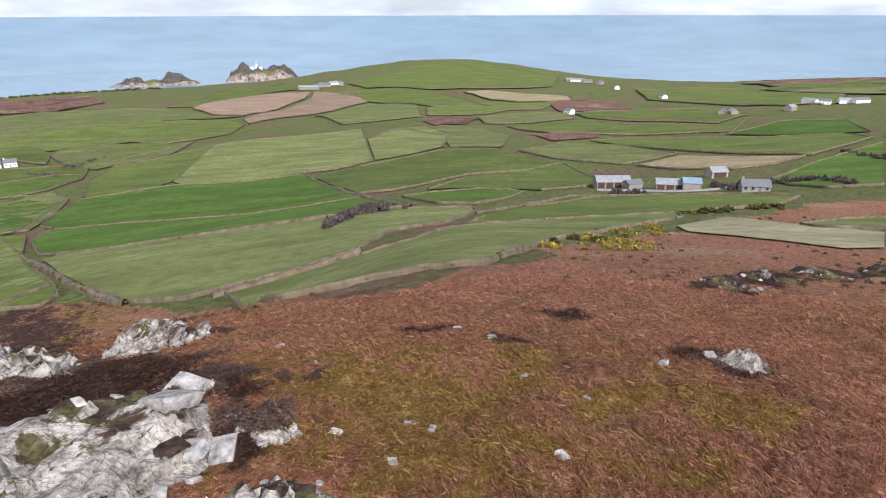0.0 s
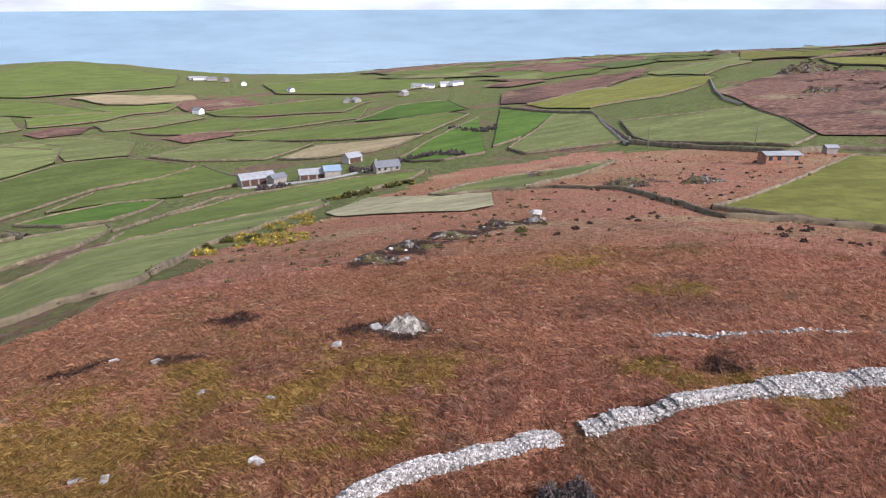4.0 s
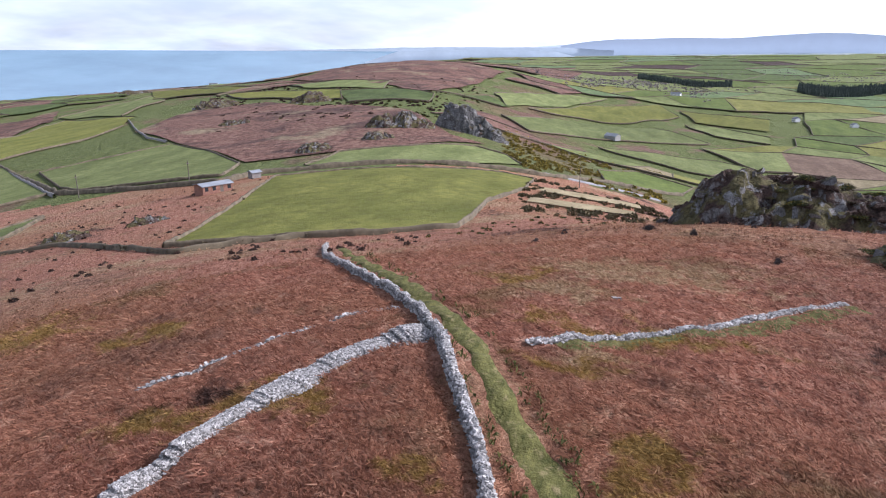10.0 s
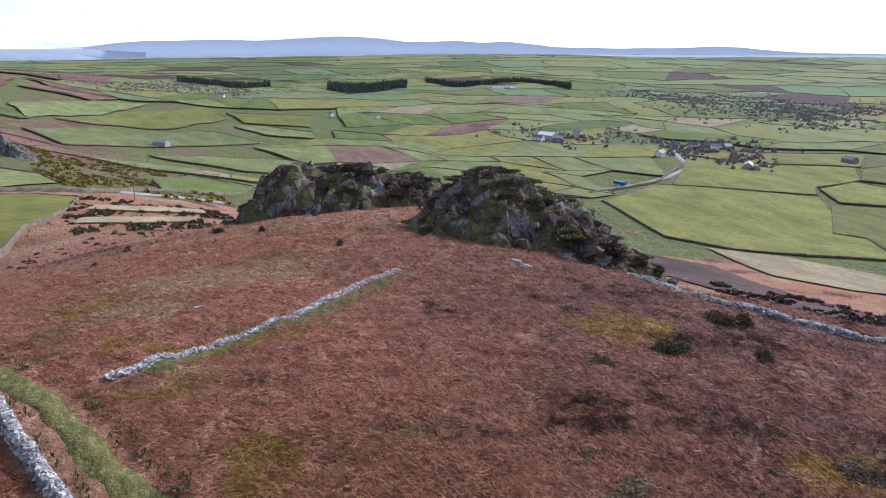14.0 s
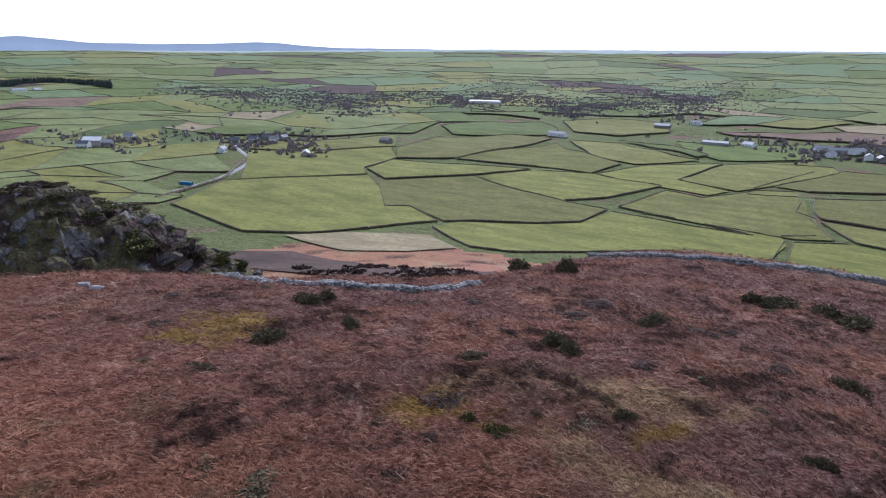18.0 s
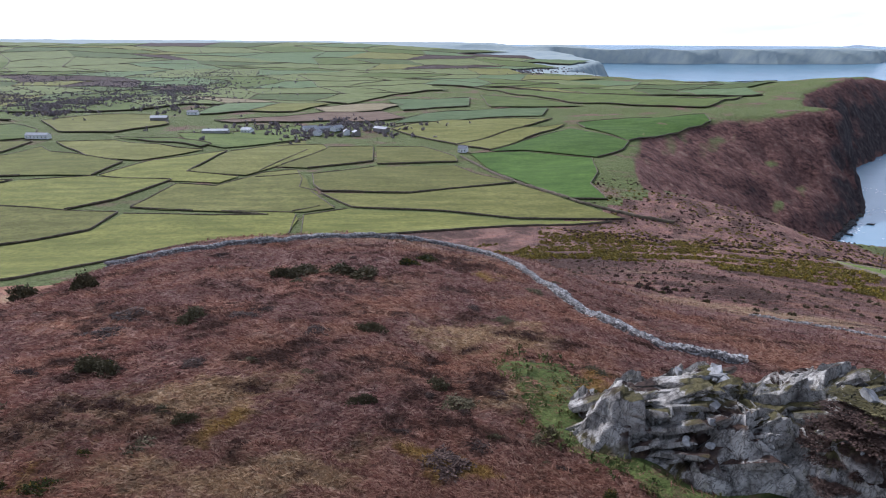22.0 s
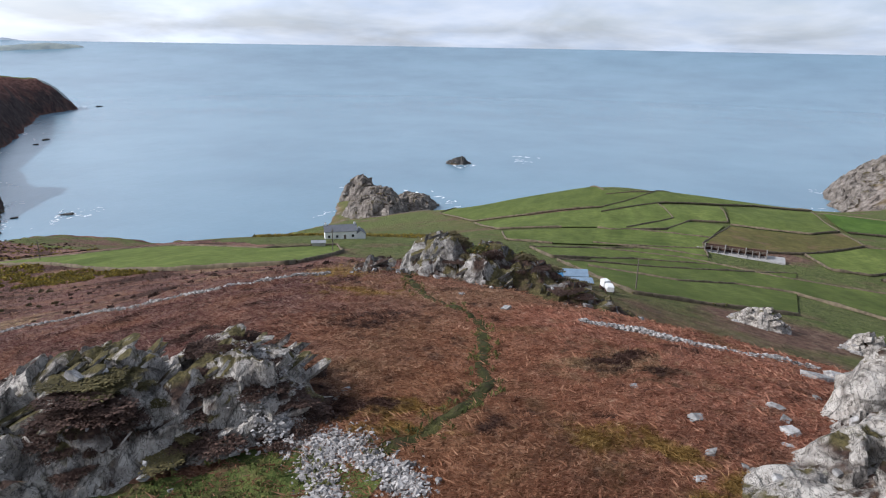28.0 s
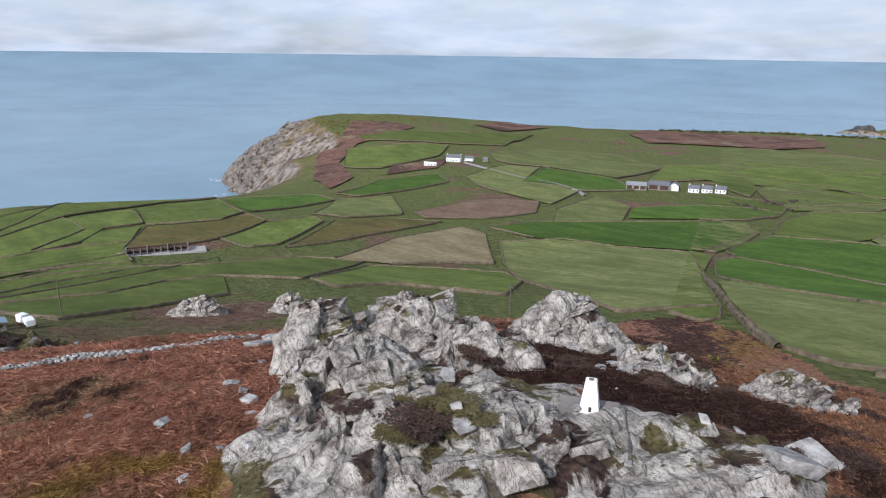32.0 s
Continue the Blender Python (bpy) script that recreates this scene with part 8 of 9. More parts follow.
# scrub by the farms below the hill
for k, (az, r, spread, n) in enumerate(((352.5, 205, 1.6, 70), (351, 196, 1.2, 50), (354, 214, 1.2, 40), (329, 560, 1.0, 30), (332, 600, 1.6, 40), (16, 288, 1.5, 20), (25, 300, 2.5, 40), (30, 300, 2.5, 60), (33, 430, 2, 50))):
    far_wood("thicket", az - spread, az + spread, r - 8, r + 8, n, CLUMPS, 2.6, TWIG, "bare grey thicket beside a field", 60 + k)


def gorse_slope(name, bearings, distances, n, size, seed, mat=None, label="gorse scrub flecked with yellow flowers"):
    rng = np.random.RandomState(seed)
    a, r = np.radians(rng.uniform(*bearings, n)), rng.uniform(*distances, n)
    x, y = r * np.sin(a), r * np.cos(a)
    ok = waves(x, y, distances[1] * 0.12, seed) > -0.25
    for e in [f for j, f in enumerate(FIELDS) if j not in OPEN]:
        ok &= inside_distance(x, y, e) < 0.5
    x, y, r = x[ok], y[ok], r[ok]
    me = strewn(name, CLUMPS, np.stack([x, y, height(x, y)], 1), rng.uniform(0.5, 1.4, len(x)) * size, rng, 10)
    return tagged(part(name, me, mat or GORSE), label, "gorse", kind="stuff")


gorse_slope("gorse_scrub", (190, 224), (185, 310), 2600, 1.5, 1, GORSE_BLOOM)
gorse_slope("gorse_scrub", (198, 212), (300, 390), 900, 1.6, 2, GORSE_BLOOM)
gorse_slope("gorse_scrub", (222, 240), (165, 200), 700, 1.3, 3, GORSE_BLOOM)
gorse_slope("gorse_scrub", (240, 256), (300, 380), 700, 2.0, 4, GORSE_BLOOM)
gorse_slope("gorse_scrub", (81.5, 95), (290, 500), 900, 2.6, 5, GORSE_BLOOM)
gorse_slope("gorse_scrub", (8, 19), (100, 170), 420, 1.3, 6, GORSE_BLOOM)
gorse_slope("gorse_scrub", (20, 28), (190, 230), 120, 2.4, 7)
gorse_slope("gorse_scrub", (291, 302), (1050, 1300), 420, 3.4, 9, GORSE_BLOOM)
gorse_slope("gorse_scrub", (322, 338), (1700, 2050), 300, 8.0, 10)
gorse_slope("dark_scrub", (136, 152), (60, 200), 700, 2.2, 11, HEATHER, "dark dead scrub on the slope below the wall")
gorse_slope("dark_scrub", (83, 99), (135, 245), 420, 1.8, 12, SHRUB, "bare scrub between old banks")
for k, (b0, b1, r0, r1, n) in enumerate(((8, 40, 60, 200, 260), (40, 75, 70, 230, 420), (75, 118, 85, 240, 420), (186, 225, 75, 190, 420), (225, 258, 75, 150, 160), (325, 350, 55, 110, 90))):
    gorse_slope("moor_scrub", (b0, b1), (r0, r1), n, 0.7, 70 + k, (SHRUB, HEATHER, GORSE)[k % 3], "low scrub dotted over the brown moor")
gorse_slope("dark_scrub", (58, 79), (430, 950), 700, 3.2, 15, HEATHER, "dark heather clumps over the bracken hill")
gorse_slope("dark_scrub", (60, 80), (420, 900), 400, 2.4, 16, GORSE, "gorse clumps over the bracken hill")
gorse_slope("gorse_scrub", (200, 228), (320, 560), 1500, 1.5, 21, GORSE_BLOOM)
gorse_slope("dark_scrub", (200, 228), (320, 590), 1500, 1.5, 22, HEATHER, "dark heather above the cliffs")
gorse_slope("dark_scrub", (193, 214), (80, 150), 160, 0.8, 13, HEATHER, "dark heather on the seaward slope")


def open_moor(x, y):
    ok = not_rock(x, y)
    for e in [f for j, f in enumerate(FIELDS) if j not in OPEN]:
        if np.hypot(*e.mean(0)) < 420:
            ok &= inside_distance(x, y, e) < 0.5
    return ok


tufts("bracken_cover", COARSE, 24000, 45, 220, (0.4, 0.8), TUFT, "dead rust-brown bracken on the farther slopes", np.random.RandomState(5), open_moor)


# hills on the skyline, with haze painted into their colour and glow
def skyline(name, bearings, r, base, tops, seed, material, label):
    az = np.linspace(bearings[0], bearings[1], 160)
    t = np.interp(az, np.linspace(bearings[0], bearings[1], len(tops)), tops)
    t = t + 0.05 * np.array([noise.noise((a * 0.35, seed, 0)) for a in az]) + 0.02 * np.array([noise.noise((a * 1.5, seed, 3)) for a in az])
    a = np.radians(az)
    rows = []
    for rr, e in ((r, np.full(len(az), base)), (r + 20, (t + base) / 2), (r + 40, t), (r + 60, np.full(len(az), base))):
        rows.append(np.column_stack([rr * np.sin(a), rr * np.cos(a), TOP + rr * np.tan(np.radians(e))]))
    co = np.stack(rows, 1).reshape(-1, 3)
    i, k = np.meshgrid(np.arange(len(az) - 1), np.arange(3), indexing="ij")
    f = np.stack([i * 4 + k, i * 4 + k + 1, (i + 1) * 4 + k + 1, (i + 1) * 4 + k], -1).reshape(-1, 4)
    tagged(part(name, mesh_of(name, co, f, True), material), label, "hills", kind="structure")


HILLS = plain_material("haze_blue_hills", (0.33, 0.385, 0.45), 1.0, grain=0.1, size=150)
HILLS2 = plain_material("haze_blue_land", (0.28, 0.33, 0.37), 1.0, grain=0.2, size=120)
# emission imitates the bright haze in front of the hills
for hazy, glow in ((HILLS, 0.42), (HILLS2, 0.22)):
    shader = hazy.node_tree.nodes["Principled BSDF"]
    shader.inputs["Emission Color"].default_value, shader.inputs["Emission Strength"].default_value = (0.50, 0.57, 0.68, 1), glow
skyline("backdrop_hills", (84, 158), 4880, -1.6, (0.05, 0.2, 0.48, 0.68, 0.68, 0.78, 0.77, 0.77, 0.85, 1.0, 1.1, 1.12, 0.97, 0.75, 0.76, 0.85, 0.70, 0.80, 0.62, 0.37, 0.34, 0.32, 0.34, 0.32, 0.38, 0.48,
                                                0.38, 0.2, 0.06, 0.02, 0.0, -0.03, -0.06, -0.06, -0.06, -0.07, -0.08, -0.1), 1, HILLS, "far hills painted haze-blue on the skyline")
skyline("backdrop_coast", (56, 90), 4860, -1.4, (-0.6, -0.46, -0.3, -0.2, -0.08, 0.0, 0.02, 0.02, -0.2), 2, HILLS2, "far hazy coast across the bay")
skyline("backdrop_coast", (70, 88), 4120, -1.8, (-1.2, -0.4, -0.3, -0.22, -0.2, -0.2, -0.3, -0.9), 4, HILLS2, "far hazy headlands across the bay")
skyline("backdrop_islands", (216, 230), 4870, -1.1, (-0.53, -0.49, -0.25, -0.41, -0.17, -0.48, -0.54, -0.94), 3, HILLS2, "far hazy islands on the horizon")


# ---- surf and rocks along the shore ----
FOAM = plain_material("white_surf", (0.80, 0.84, 0.86), 0.8, grain=0.1, size=2)


def surf(places, label):
    """Thin broken patches of white water: bearing, distance, spread, how many."""
    rng = np.random.RandomState(5)
    co, tri = [], []
    for az, r, spread, n in places:
        for _ in range(n):
            x, y = at(az, r)
            x, y = x + rng.randn() * spread, y + rng.randn() * spread
            l, w, a = spread * rng.uniform(0.1, 0.42), spread * rng.uniform(0.03, 0.11), rng.rand() * math.pi
            b = len(co)
            z = float(sea_level(np.array(r))) + 0.35
            co.append((x, y, z))
            for k in range(9):
                t = k * 2 * math.pi / 9
                u, v = l * math.cos(t) * rng.uniform(0.6, 1.2), w * math.sin(t) * rng.uniform(0.5, 1.4)
                co.append((x + u * math.cos(a) - v * math.sin(a), y + u * math.sin(a) + v * math.cos(a), z - 0.2))
            tri += [(b, b + 1 + k, b + 1 + (k + 1) % 9) for k in range(9)]
    tagged(part("surf", mesh_of("surf", co, tri), FOAM), label, "surf", kind="stuff")


surf([(219.8, 825, 7, 16), (220.4, 859, 7, 16), (221.1, 898, 7, 16), (221.7, 945, 6, 14), (222.1, 993, 6, 10), (222.6, 1055, 5, 6), (224.8, 941, 8, 8), (226.0, 990, 7, 14), (222.8, 1597, 6, 8), (224.7, 1780, 6, 8), (229.1, 2765, 8, 6)], "white surf at the foot of the dark cliffs")
surf([(226.2, 990, 16, 26), (228, 1000, 8, 8), (220.6, 860, 16, 30), (221.4, 960, 14, 22), (222.6, 1080, 12, 14), (222.3, 1240, 12, 12), (224.6, 1900, 14, 10), (228.6, 2550, 22, 8)], "white surf along the dark cliffs")
surf([(257.4, 1285, 16, 26), (249.2, 1050, 16, 18), (253.6, 1000, 22, 18), (256.5, 985, 14, 12), (263, 1330, 20, 10), (246, 900, 10, 8), (287, 1080, 18, 14), (286, 1250, 12, 14)], "white surf round the rocks")
surf([(342.5, 2420, 22, 12), (346, 2400, 20, 8), (337, 2380, 26, 14), (263, 1400, 20, 6)], "white surf off the northern islets")
rng_r = np.random.RandomState(6)
a_ = rng_r.uniform(218.8, 222.2, 260)
r_ = np.interp(a_, [218.8, 219.8, 220.9, 222.3, 224.2], [770, 808, 905, 1085, 1880]) * rng_r.uniform(0.985, 1.02, 260)
me = strewn("shore_rocks", BOULDERS, np.stack([r_ * np.sin(np.radians(a_)), r_ * np.cos(np.radians(a_)), np.full(260, 0.3)], 1), rng_r.uniform(2, 9, 260), rng_r, 25)
tagged(part("shore_rocks", me, DARK_ROCK_FAR), "dark wet rocks along the foot of the cliffs", "rocks", kind="stuff")
for k, (az, r, s) in enumerate(((226.2, 990, 10), (224.9, 1690, 9), (225.6, 1760, 12), (229.4, 2560, 16), (222.8, 1000, 6), (221.6, 930, 7))):
    ob = part("sea_rock", strewn("sea_rock", BOULDERS[k:k + 1], np.array([[*at(az, r), 0.4]]), np.array([[s * 1.5, s, s * 0.6]]), rng_r, 10), DARK_ROCK_FAR)
    tagged(ob, "single dark rock breaking the sea surface", "sea rock", "sea rocks")


# ---- farms and houses ----
def box(bm, x0, x1, y0, y1, z0, z1):
    bmesh.ops.create_cube(bm, size=1, matrix=Matrix.Translation(((x0 + x1) / 2, (y0 + y1) / 2, (z0 + z1) / 2)) @ Matrix.Diagonal((x1 - x0, y1 - y0, z1 - z0, 1)))


def building(name, bearing, r, long, deep, wall_h, roof_h, turn, wall_mat, roof_mat, label, category="house", windows=0, chimneys=0, openings=0, sink=0.6):
    """A gabled building: walls, two roof slopes with eaves, windows, doors, chimneys."""
    x, y = at(bearing, r)
    base = new(name, None)
    base.matrix_basis = pose(x, y, float(height(np.array(x), np.array(y))) + 0.0016 * r - 0.1, 0, 0, turn)
    a, b = long / 2, deep / 2
    bm = bmesh.new()
    lo = [bm.verts.new(p) for p in ((-a, -b, -sink), (a, -b, -sink), (a, b, -sink), (-a, b, -sink))]
    hi = [bm.verts.new(p) for p in ((-a, -b, wall_h), (a, -b, wall_h), (a, b, wall_h), (-a, b, wall_h))]
    g0, g1 = bm.verts.new((-a, 0, wall_h + roof_h)), bm.verts.new((a, 0, wall_h + roof_h))
    for f in ((lo[0], lo[1], hi[1], hi[0]), (lo[2], lo[3], hi[3], hi[2]), (lo[1], lo[2], hi[2], g1, hi[1]), (lo[3], lo[0], hi[0], g0, hi[3])):
        bm.faces.new(f)
    part("wall", bm, wall_mat, base)
    for side in (-1, 1):
        bm = bmesh.new()
        e, t = 0.35, 0.14
        slope = roof_h / b
        p = [(-a - e, side * (b + e), wall_h - slope * e), (a + e, side * (b + e), wall_h - slope * e), (a + e, 0, wall_h + roof_h), (-a - e, 0, wall_h + roof_h)]
        v = [bm.verts.new(q) for q in p] + [bm.verts.new((q[0], q[1], q[2] + t)) for q in p]
        for f in ((0, 1, 2, 3), (4, 5, 6, 7), (0, 1, 5, 4), (1, 2, 6, 5), (2, 3, 7, 6), (3, 0, 4, 7)):
            bm.faces.new([v[k] for k in f])
        bmesh.ops.recalc_face_normals(bm, faces=bm.faces)
        part("roof", bm, roof_mat, base)
    for k in range(windows):
        px = -a + (k + 0.5) * long / windows
        for side in (-1, 1):
            bm = bmesh.new()
            door = k == windows // 2 and side == -1
            w, z0, z1 = (0.5, 0.0, 2.0) if door else (0.5, 0.9, 2.0)
            box(bm, px - w, px + w, side * b - 0.03 * side - 0.04, side * b + 0.06 * side + 0.04, z0, z1)
            part("door" if door else "window", bm, WOOD if door else GLASS, base)
    for k in range(chimneys):
        bm = bmesh.new()
        px = (-a + 0.5) if k == 0 else (a - 0.5)
        box(bm, px - 0.4, px + 0.4, -0.35, 0.35, wall_h + roof_h - 0.6, wall_h + roof_h + 0.9)
        ch = part("chimney", bm, wall_mat, base)
        bm = bmesh.new()
        bmesh.ops.create_cone(bm, cap_ends=True, segments=8, radius1=0.14, radius2=0.11, depth=0.4, matrix=Matrix.Translation((px, 0, wall_h + roof_h + 1.1)))
        part("chimney_pot", bm, BRICK, ch)
    # a dark box on the wall stands in for the shade inside each bay
    for k in range(openings):
        bm = bmesh.new()
        px = -a + (k + 0.5) * long / openings
        box(bm, px - long / openings * 0.4, px + long / openings * 0.4, -b - 0.05, -b + 0.2, 0, wall_h * 0.86)
        part("doorway", bm, RUST_AND_SHADE, base, "dark panel for the shade in an open bay")
    return tagged(base, label, category, "farm buildings" if category == "barn" else "houses")


# farm under the northern slope
building("barn", 14.6, 304, 15, 8, 3.2, 1.9, 0, FARM_STONE, TIN, "long grey tin-roofed barn in the farmyard", "barn", openings=4)
building("barn", 16.3, 297, 7, 5, 2.6, 1.3, 20, FARM_STONE, SLATE, "small stone shed beside the barn", "barn")
building("barn", 19.2, 292, 11, 7, 2.7, 1.7, -12, FARM_STONE, TIN, "open-fronted tin-roofed farm shed", "barn", openings=3)
building("barn", 20.9, 290, 7, 6, 3.0, 1.6, -12, FARM_STONE, BLUE_TIN, "shed with a blue tin roof", "barn")
building("barn", 22.7, 338, 8, 6, 2.8, 1.9, 10, CONCRETE, TIN, "pale tin barn with a dark doorway", "barn", openings=1)
building("farmhouse", 25.6, 272, 10, 5.5, 2.3, 2.0, -10, FARM_STONE, SLATE, "low stone farmhouse with a slate roof", "house", windows=4, chimneys=1)
# brick shed at the edge of the bright green field
building("shed", 57.3, 193, 9, 4.6, 2.3, 0.5, -28, BRICK, TIN, "low brick shed with a flat tin roof", "shed", windows=4)
building("shed", 60.6, 226, 3.2, 2.6, 1.8, 0.5, -30, FARM_STONE, TIN, "small pale hut by the road", "shed")
# cottage above the sea and the yard under the tor
building("cottage", 247.2, 274, 13, 6, 3.6, 2.0, 118, WHITE, SLATE, "white cottage with a slate roof above the sea", "house", windows=4, chimneys=2)
building("cottage_wing", 248.9, 276, 6, 4, 2.4, 1.6, 28, WHITE, SLATE, "white cottage wing with a slate roof", "house", windows=2)
building("shed", 245.3, 232, 4.5, 3, 1.8, 0.5, 112, CONCRETE, TIN, "low grey shed in the green field", "shed")
building("shed", 267.7, 149, 6.2, 4.4, 2.5, 0.8, 100, WHITE, BLUE_TIN, "white shed with a blue-grey tin roof", "shed", windows=2)
building("shed", 268.6, 143, 4.0, 3, 1.6, 0.3, 100, CONCRETE, BLUE_TIN, "low lean-to with a tin roof", "shed")
# white farms to the north-west
building("farmhouse", 305.3, 775, 17, 7, 4.6, 3, 40, WHITE, SLATE, "white farmhouse on the headland", "house", windows=5, chimneys=2)
building("barn", 306.6, 790, 10, 6, 3.2, 2.2, 40, WHITE, SLATE, "white outbuilding of the headland farm", "barn")
building("cottage", 303.3, 735, 14, 4, 2.4, 1.4, 35, WHITE, WHITE, "long low white cottage", "house", windows=4)
building("cottage", 308.0, 800, 6, 4, 2.6, 2.2, 35, FARM_STONE, SLATE, "small grey cottage by the lane", "house", windows=2)
building("barn", 320.6, 612, 17, 10, 3.6, 2.2, 40, CONCRETE, TIN, "grey farm shed with a tin roof", "barn", openings=3)
building("barn", 322.4, 618, 18, 10, 4.2, 2.6, 35, FARM_STONE, SLATE, "stone barn with a grey roof", "barn", openings=2)
building("barn", 323.6, 622, 9, 8, 4.0, 2.6, 120, WHITE, SLATE, "pale gabled barn beside white cottages", "barn", openings=1)
for k in range(3):
    building("cottage", 325.1 + 1.0 * k, 622 + 4 * k, 9, 6, 3.2, 2.6, 30, WHITE, SLATE, "white cottage in a farm row", "house", windows=3, chimneys=1)
# hamlets near the lighthouse and along the northern road
for k, (az, r, l) in enumerate(((349.2, 1180, 34), (350.4, 1200, 22), (351.2, 1265, 18), (350.0, 1240, 26), (351.8, 1230, 14), (10.7, 785, 10), (11.2, 1370, 26), (12.0, 1360, 18), (10.5, 1380, 14), (13.0, 1350, 16),
                                (14.4, 1200, 8), (18.0, 1025, 13), (28.4, 968, 18), (29.3, 970, 16), (30.7, 1000, 18), (31.6, 1000, 22), (27.2, 860, 14), (22.5, 800, 10), (23.3, 790, 9), (58, 2300, 26), (36, 2500, 20), (43, 2300, 16))):
    white = k in (2, 5, 10, 11, 12, 13, 14, 15, 19, 20, 21, 6)
    building("farmhouse" if white else "barn", az, r, l, 8, 3.6, 2.6, 25 * k, WHITE if white else FARM_STONE, SLATE if k % 2 else TIN,
             "distant white house with a grey roof" if white else "distant grey farm building", "house" if white else "barn", windows=3 if white else 0)
# inland farms
building("barn", 121.7, 805, 20, 12, 5.5, 3.2, 30, CONCRETE, WHITE, "large barn with a bright pale roof", "barn", openings=2)
building("barn", 122.5, 800, 14, 9, 4, 2.4, 40, FARM_STONE, TIN, "farm shed with a curved grey roof", "barn", openings=2)
building("farmhouse", 121.0, 792, 13, 7, 4.5, 2.8, 25, WHITE, SLATE, "pale farmhouse among barns", "house", windows=3, chimneys=2)
building("farmhouse", 124.2, 868, 13, 7, 4, 3, 15, WHITE, TIN, "white house with a pale roof", "house", windows=3)
building("farmhouse", 131.9, 800, 10, 7, 4, 3, 35, FARM_STONE, SLATE, "grey house at the end of the lane", "house", windows=3, chimneys=1)
for k, (az, r) in enumerate(((133.4, 815), (134.4, 822), (135.0, 812), (135.8, 818), (130.9, 735))):
    building("cottage", az, r, 10, 6, 3.8, 2.6, 30 + 20 * k, WHITE if k % 2 == 0 else FARM_STONE, SLATE, "cottage in a hamlet on the lane", "house", windows=3, chimneys=1)
building("house", 158.6, 872, 26, 8, 3.6, 2.2, -15, WHITE, TIN, "long pale house among fields", "house", windows=6)
building("barn", 152.5, 1330, 60, 16, 4, 1.5, 10, WHITE, WHITE, "long glaring white barn roof by the woods", "barn")
building("barn", 166.9, 1010, 22, 10, 4, 2.5, 0, FARM_STONE, TIN, "grey barn by the valley", "barn")
building("barn", 171.0, 865, 30, 9, 3.4, 1.8, -5, CONCRETE, TIN, "long low grey farm shed", "barn")
for k, (az, r, l, wm, rm) in enumerate(((173.4, 868, 14, WHITE, TIN), (169.4, 1095, 16, WHITE, SLATE), (178.4, 890, 18, WHITE, TIN), (179.4, 875, 24, CONCRETE, TIN), (180.6, 878, 18, WHITE, TIN), (179.0, 845, 12, WHITE, SLATE),
                                        (181.4, 850, 12, WHITE, SLATE), (182.2, 845, 9, FARM_STONE, SLATE), (184.3, 868, 22, FARM_STONE, SLATE), (191.2, 700, 9, WHITE, SLATE), (144.2, 780, 14, FARM_STONE, SLATE), (107.5, 1050, 8, WHITE, SLATE),
                                        (103.7, 1080, 7, WHITE, SLATE), (90.4, 690, 14, CONCRETE, TIN), (95.0, 1350, 18, WHITE, SLATE), (117.5, 1650, 30, WHITE, TIN), (118.6, 1680, 20, WHITE, SLATE), (137.5, 700, 16, CONCRETE, TIN))):
    building("farm_building", az, r, l, 8, 3.8, 2.4, 20 * k - 30, wm, rm, "pale farm building among hedges" if wm is WHITE else "grey farm building among hedges", "barn" if wm is not WHITE else "house", windows=3 if wm is WHITE else 0)


def roofless_shed(bearing, r, long, turn):
    """The long skeleton of a cattle shed: piers, a back wall and beams."""
    x, y = at(bearing, r)
    base = new("cattle_shed", None)
    base.matrix_basis = pose(x, y, float(height(np.array(x), np.array(y))) + 0.5, 0, 0, turn)
    bm = bmesh.new()
    box(bm, -long / 2 - 4, long / 2 + 8, -5, 5, -2.5, 0.1)
    part("yard", bm, CONCRETE, base)
    bm = bmesh.new()
    box(bm, -long / 2, long / 2, 2.6, 2.9, 0.1, 3.0)
    part("back_wall", bm, RUST_AND_SHADE, base)
    for k in range(10):
        bm = bmesh.new()
        px = -long / 2 + k * long / 9
        box(bm, px - 0.2, px + 0.2, -2.2, 2.6, 0.1, 2.2 if k % 3 else 3.4)
        part("pier", bm, FARM_STONE, base)
    for z in (2.6, 3.2):
        bm = bmesh.new()
        box(bm, -long / 2, long / 2, -2.2, -2.0, z, z + 0.2)
        part("beam", bm, WOOD, base)
    bm = bmesh.new()
    box(bm, -long * 0.1, long * 0.2, -3.4, -2.8, 0.1, 0.9)
    part("feed_trough", bm, CONCRETE, base)
    return tagged(base, "long roofless grey cattle shed on a concrete yard", "cattle shed")


roofless_shed(280.6, 334, 27, 79)


def container(bearing, r, long, deep, high, turn, material, label, category):
    x, y = at(bearing, r)
    base = new("trailer", None)
    base.matrix_basis = pose(x, y, float(height(np.array(x), np.array(y))) + 0.15 + 0.0016 * r, 0, 0, turn)
    bm = bmesh.new()
    box(bm, -long / 2, long / 2, -deep / 2, deep / 2, 0.5, 0.5 + high)
    bmesh.ops.bevel(bm, geom=list(bm.edges), offset=0.12, segments=2, affect="EDGES")
    part("body", bm, material, base)
    for px in (-long * 0.25, long * 0.25):
        for py in (-deep / 2, deep / 2):
            bm = bmesh.new()
            bmesh.ops.create_cone(bm, cap_ends=True, segments=12, radius1=0.4, radius2=0.4, depth=0.2, matrix=Matrix.Translation((px, py, 0.38)) @ Matrix.Rotation(math.pi / 2, 4, "X"))
            part("wheel", bm, RUST_AND_SHADE, base)
    return tagged(base, label, category)


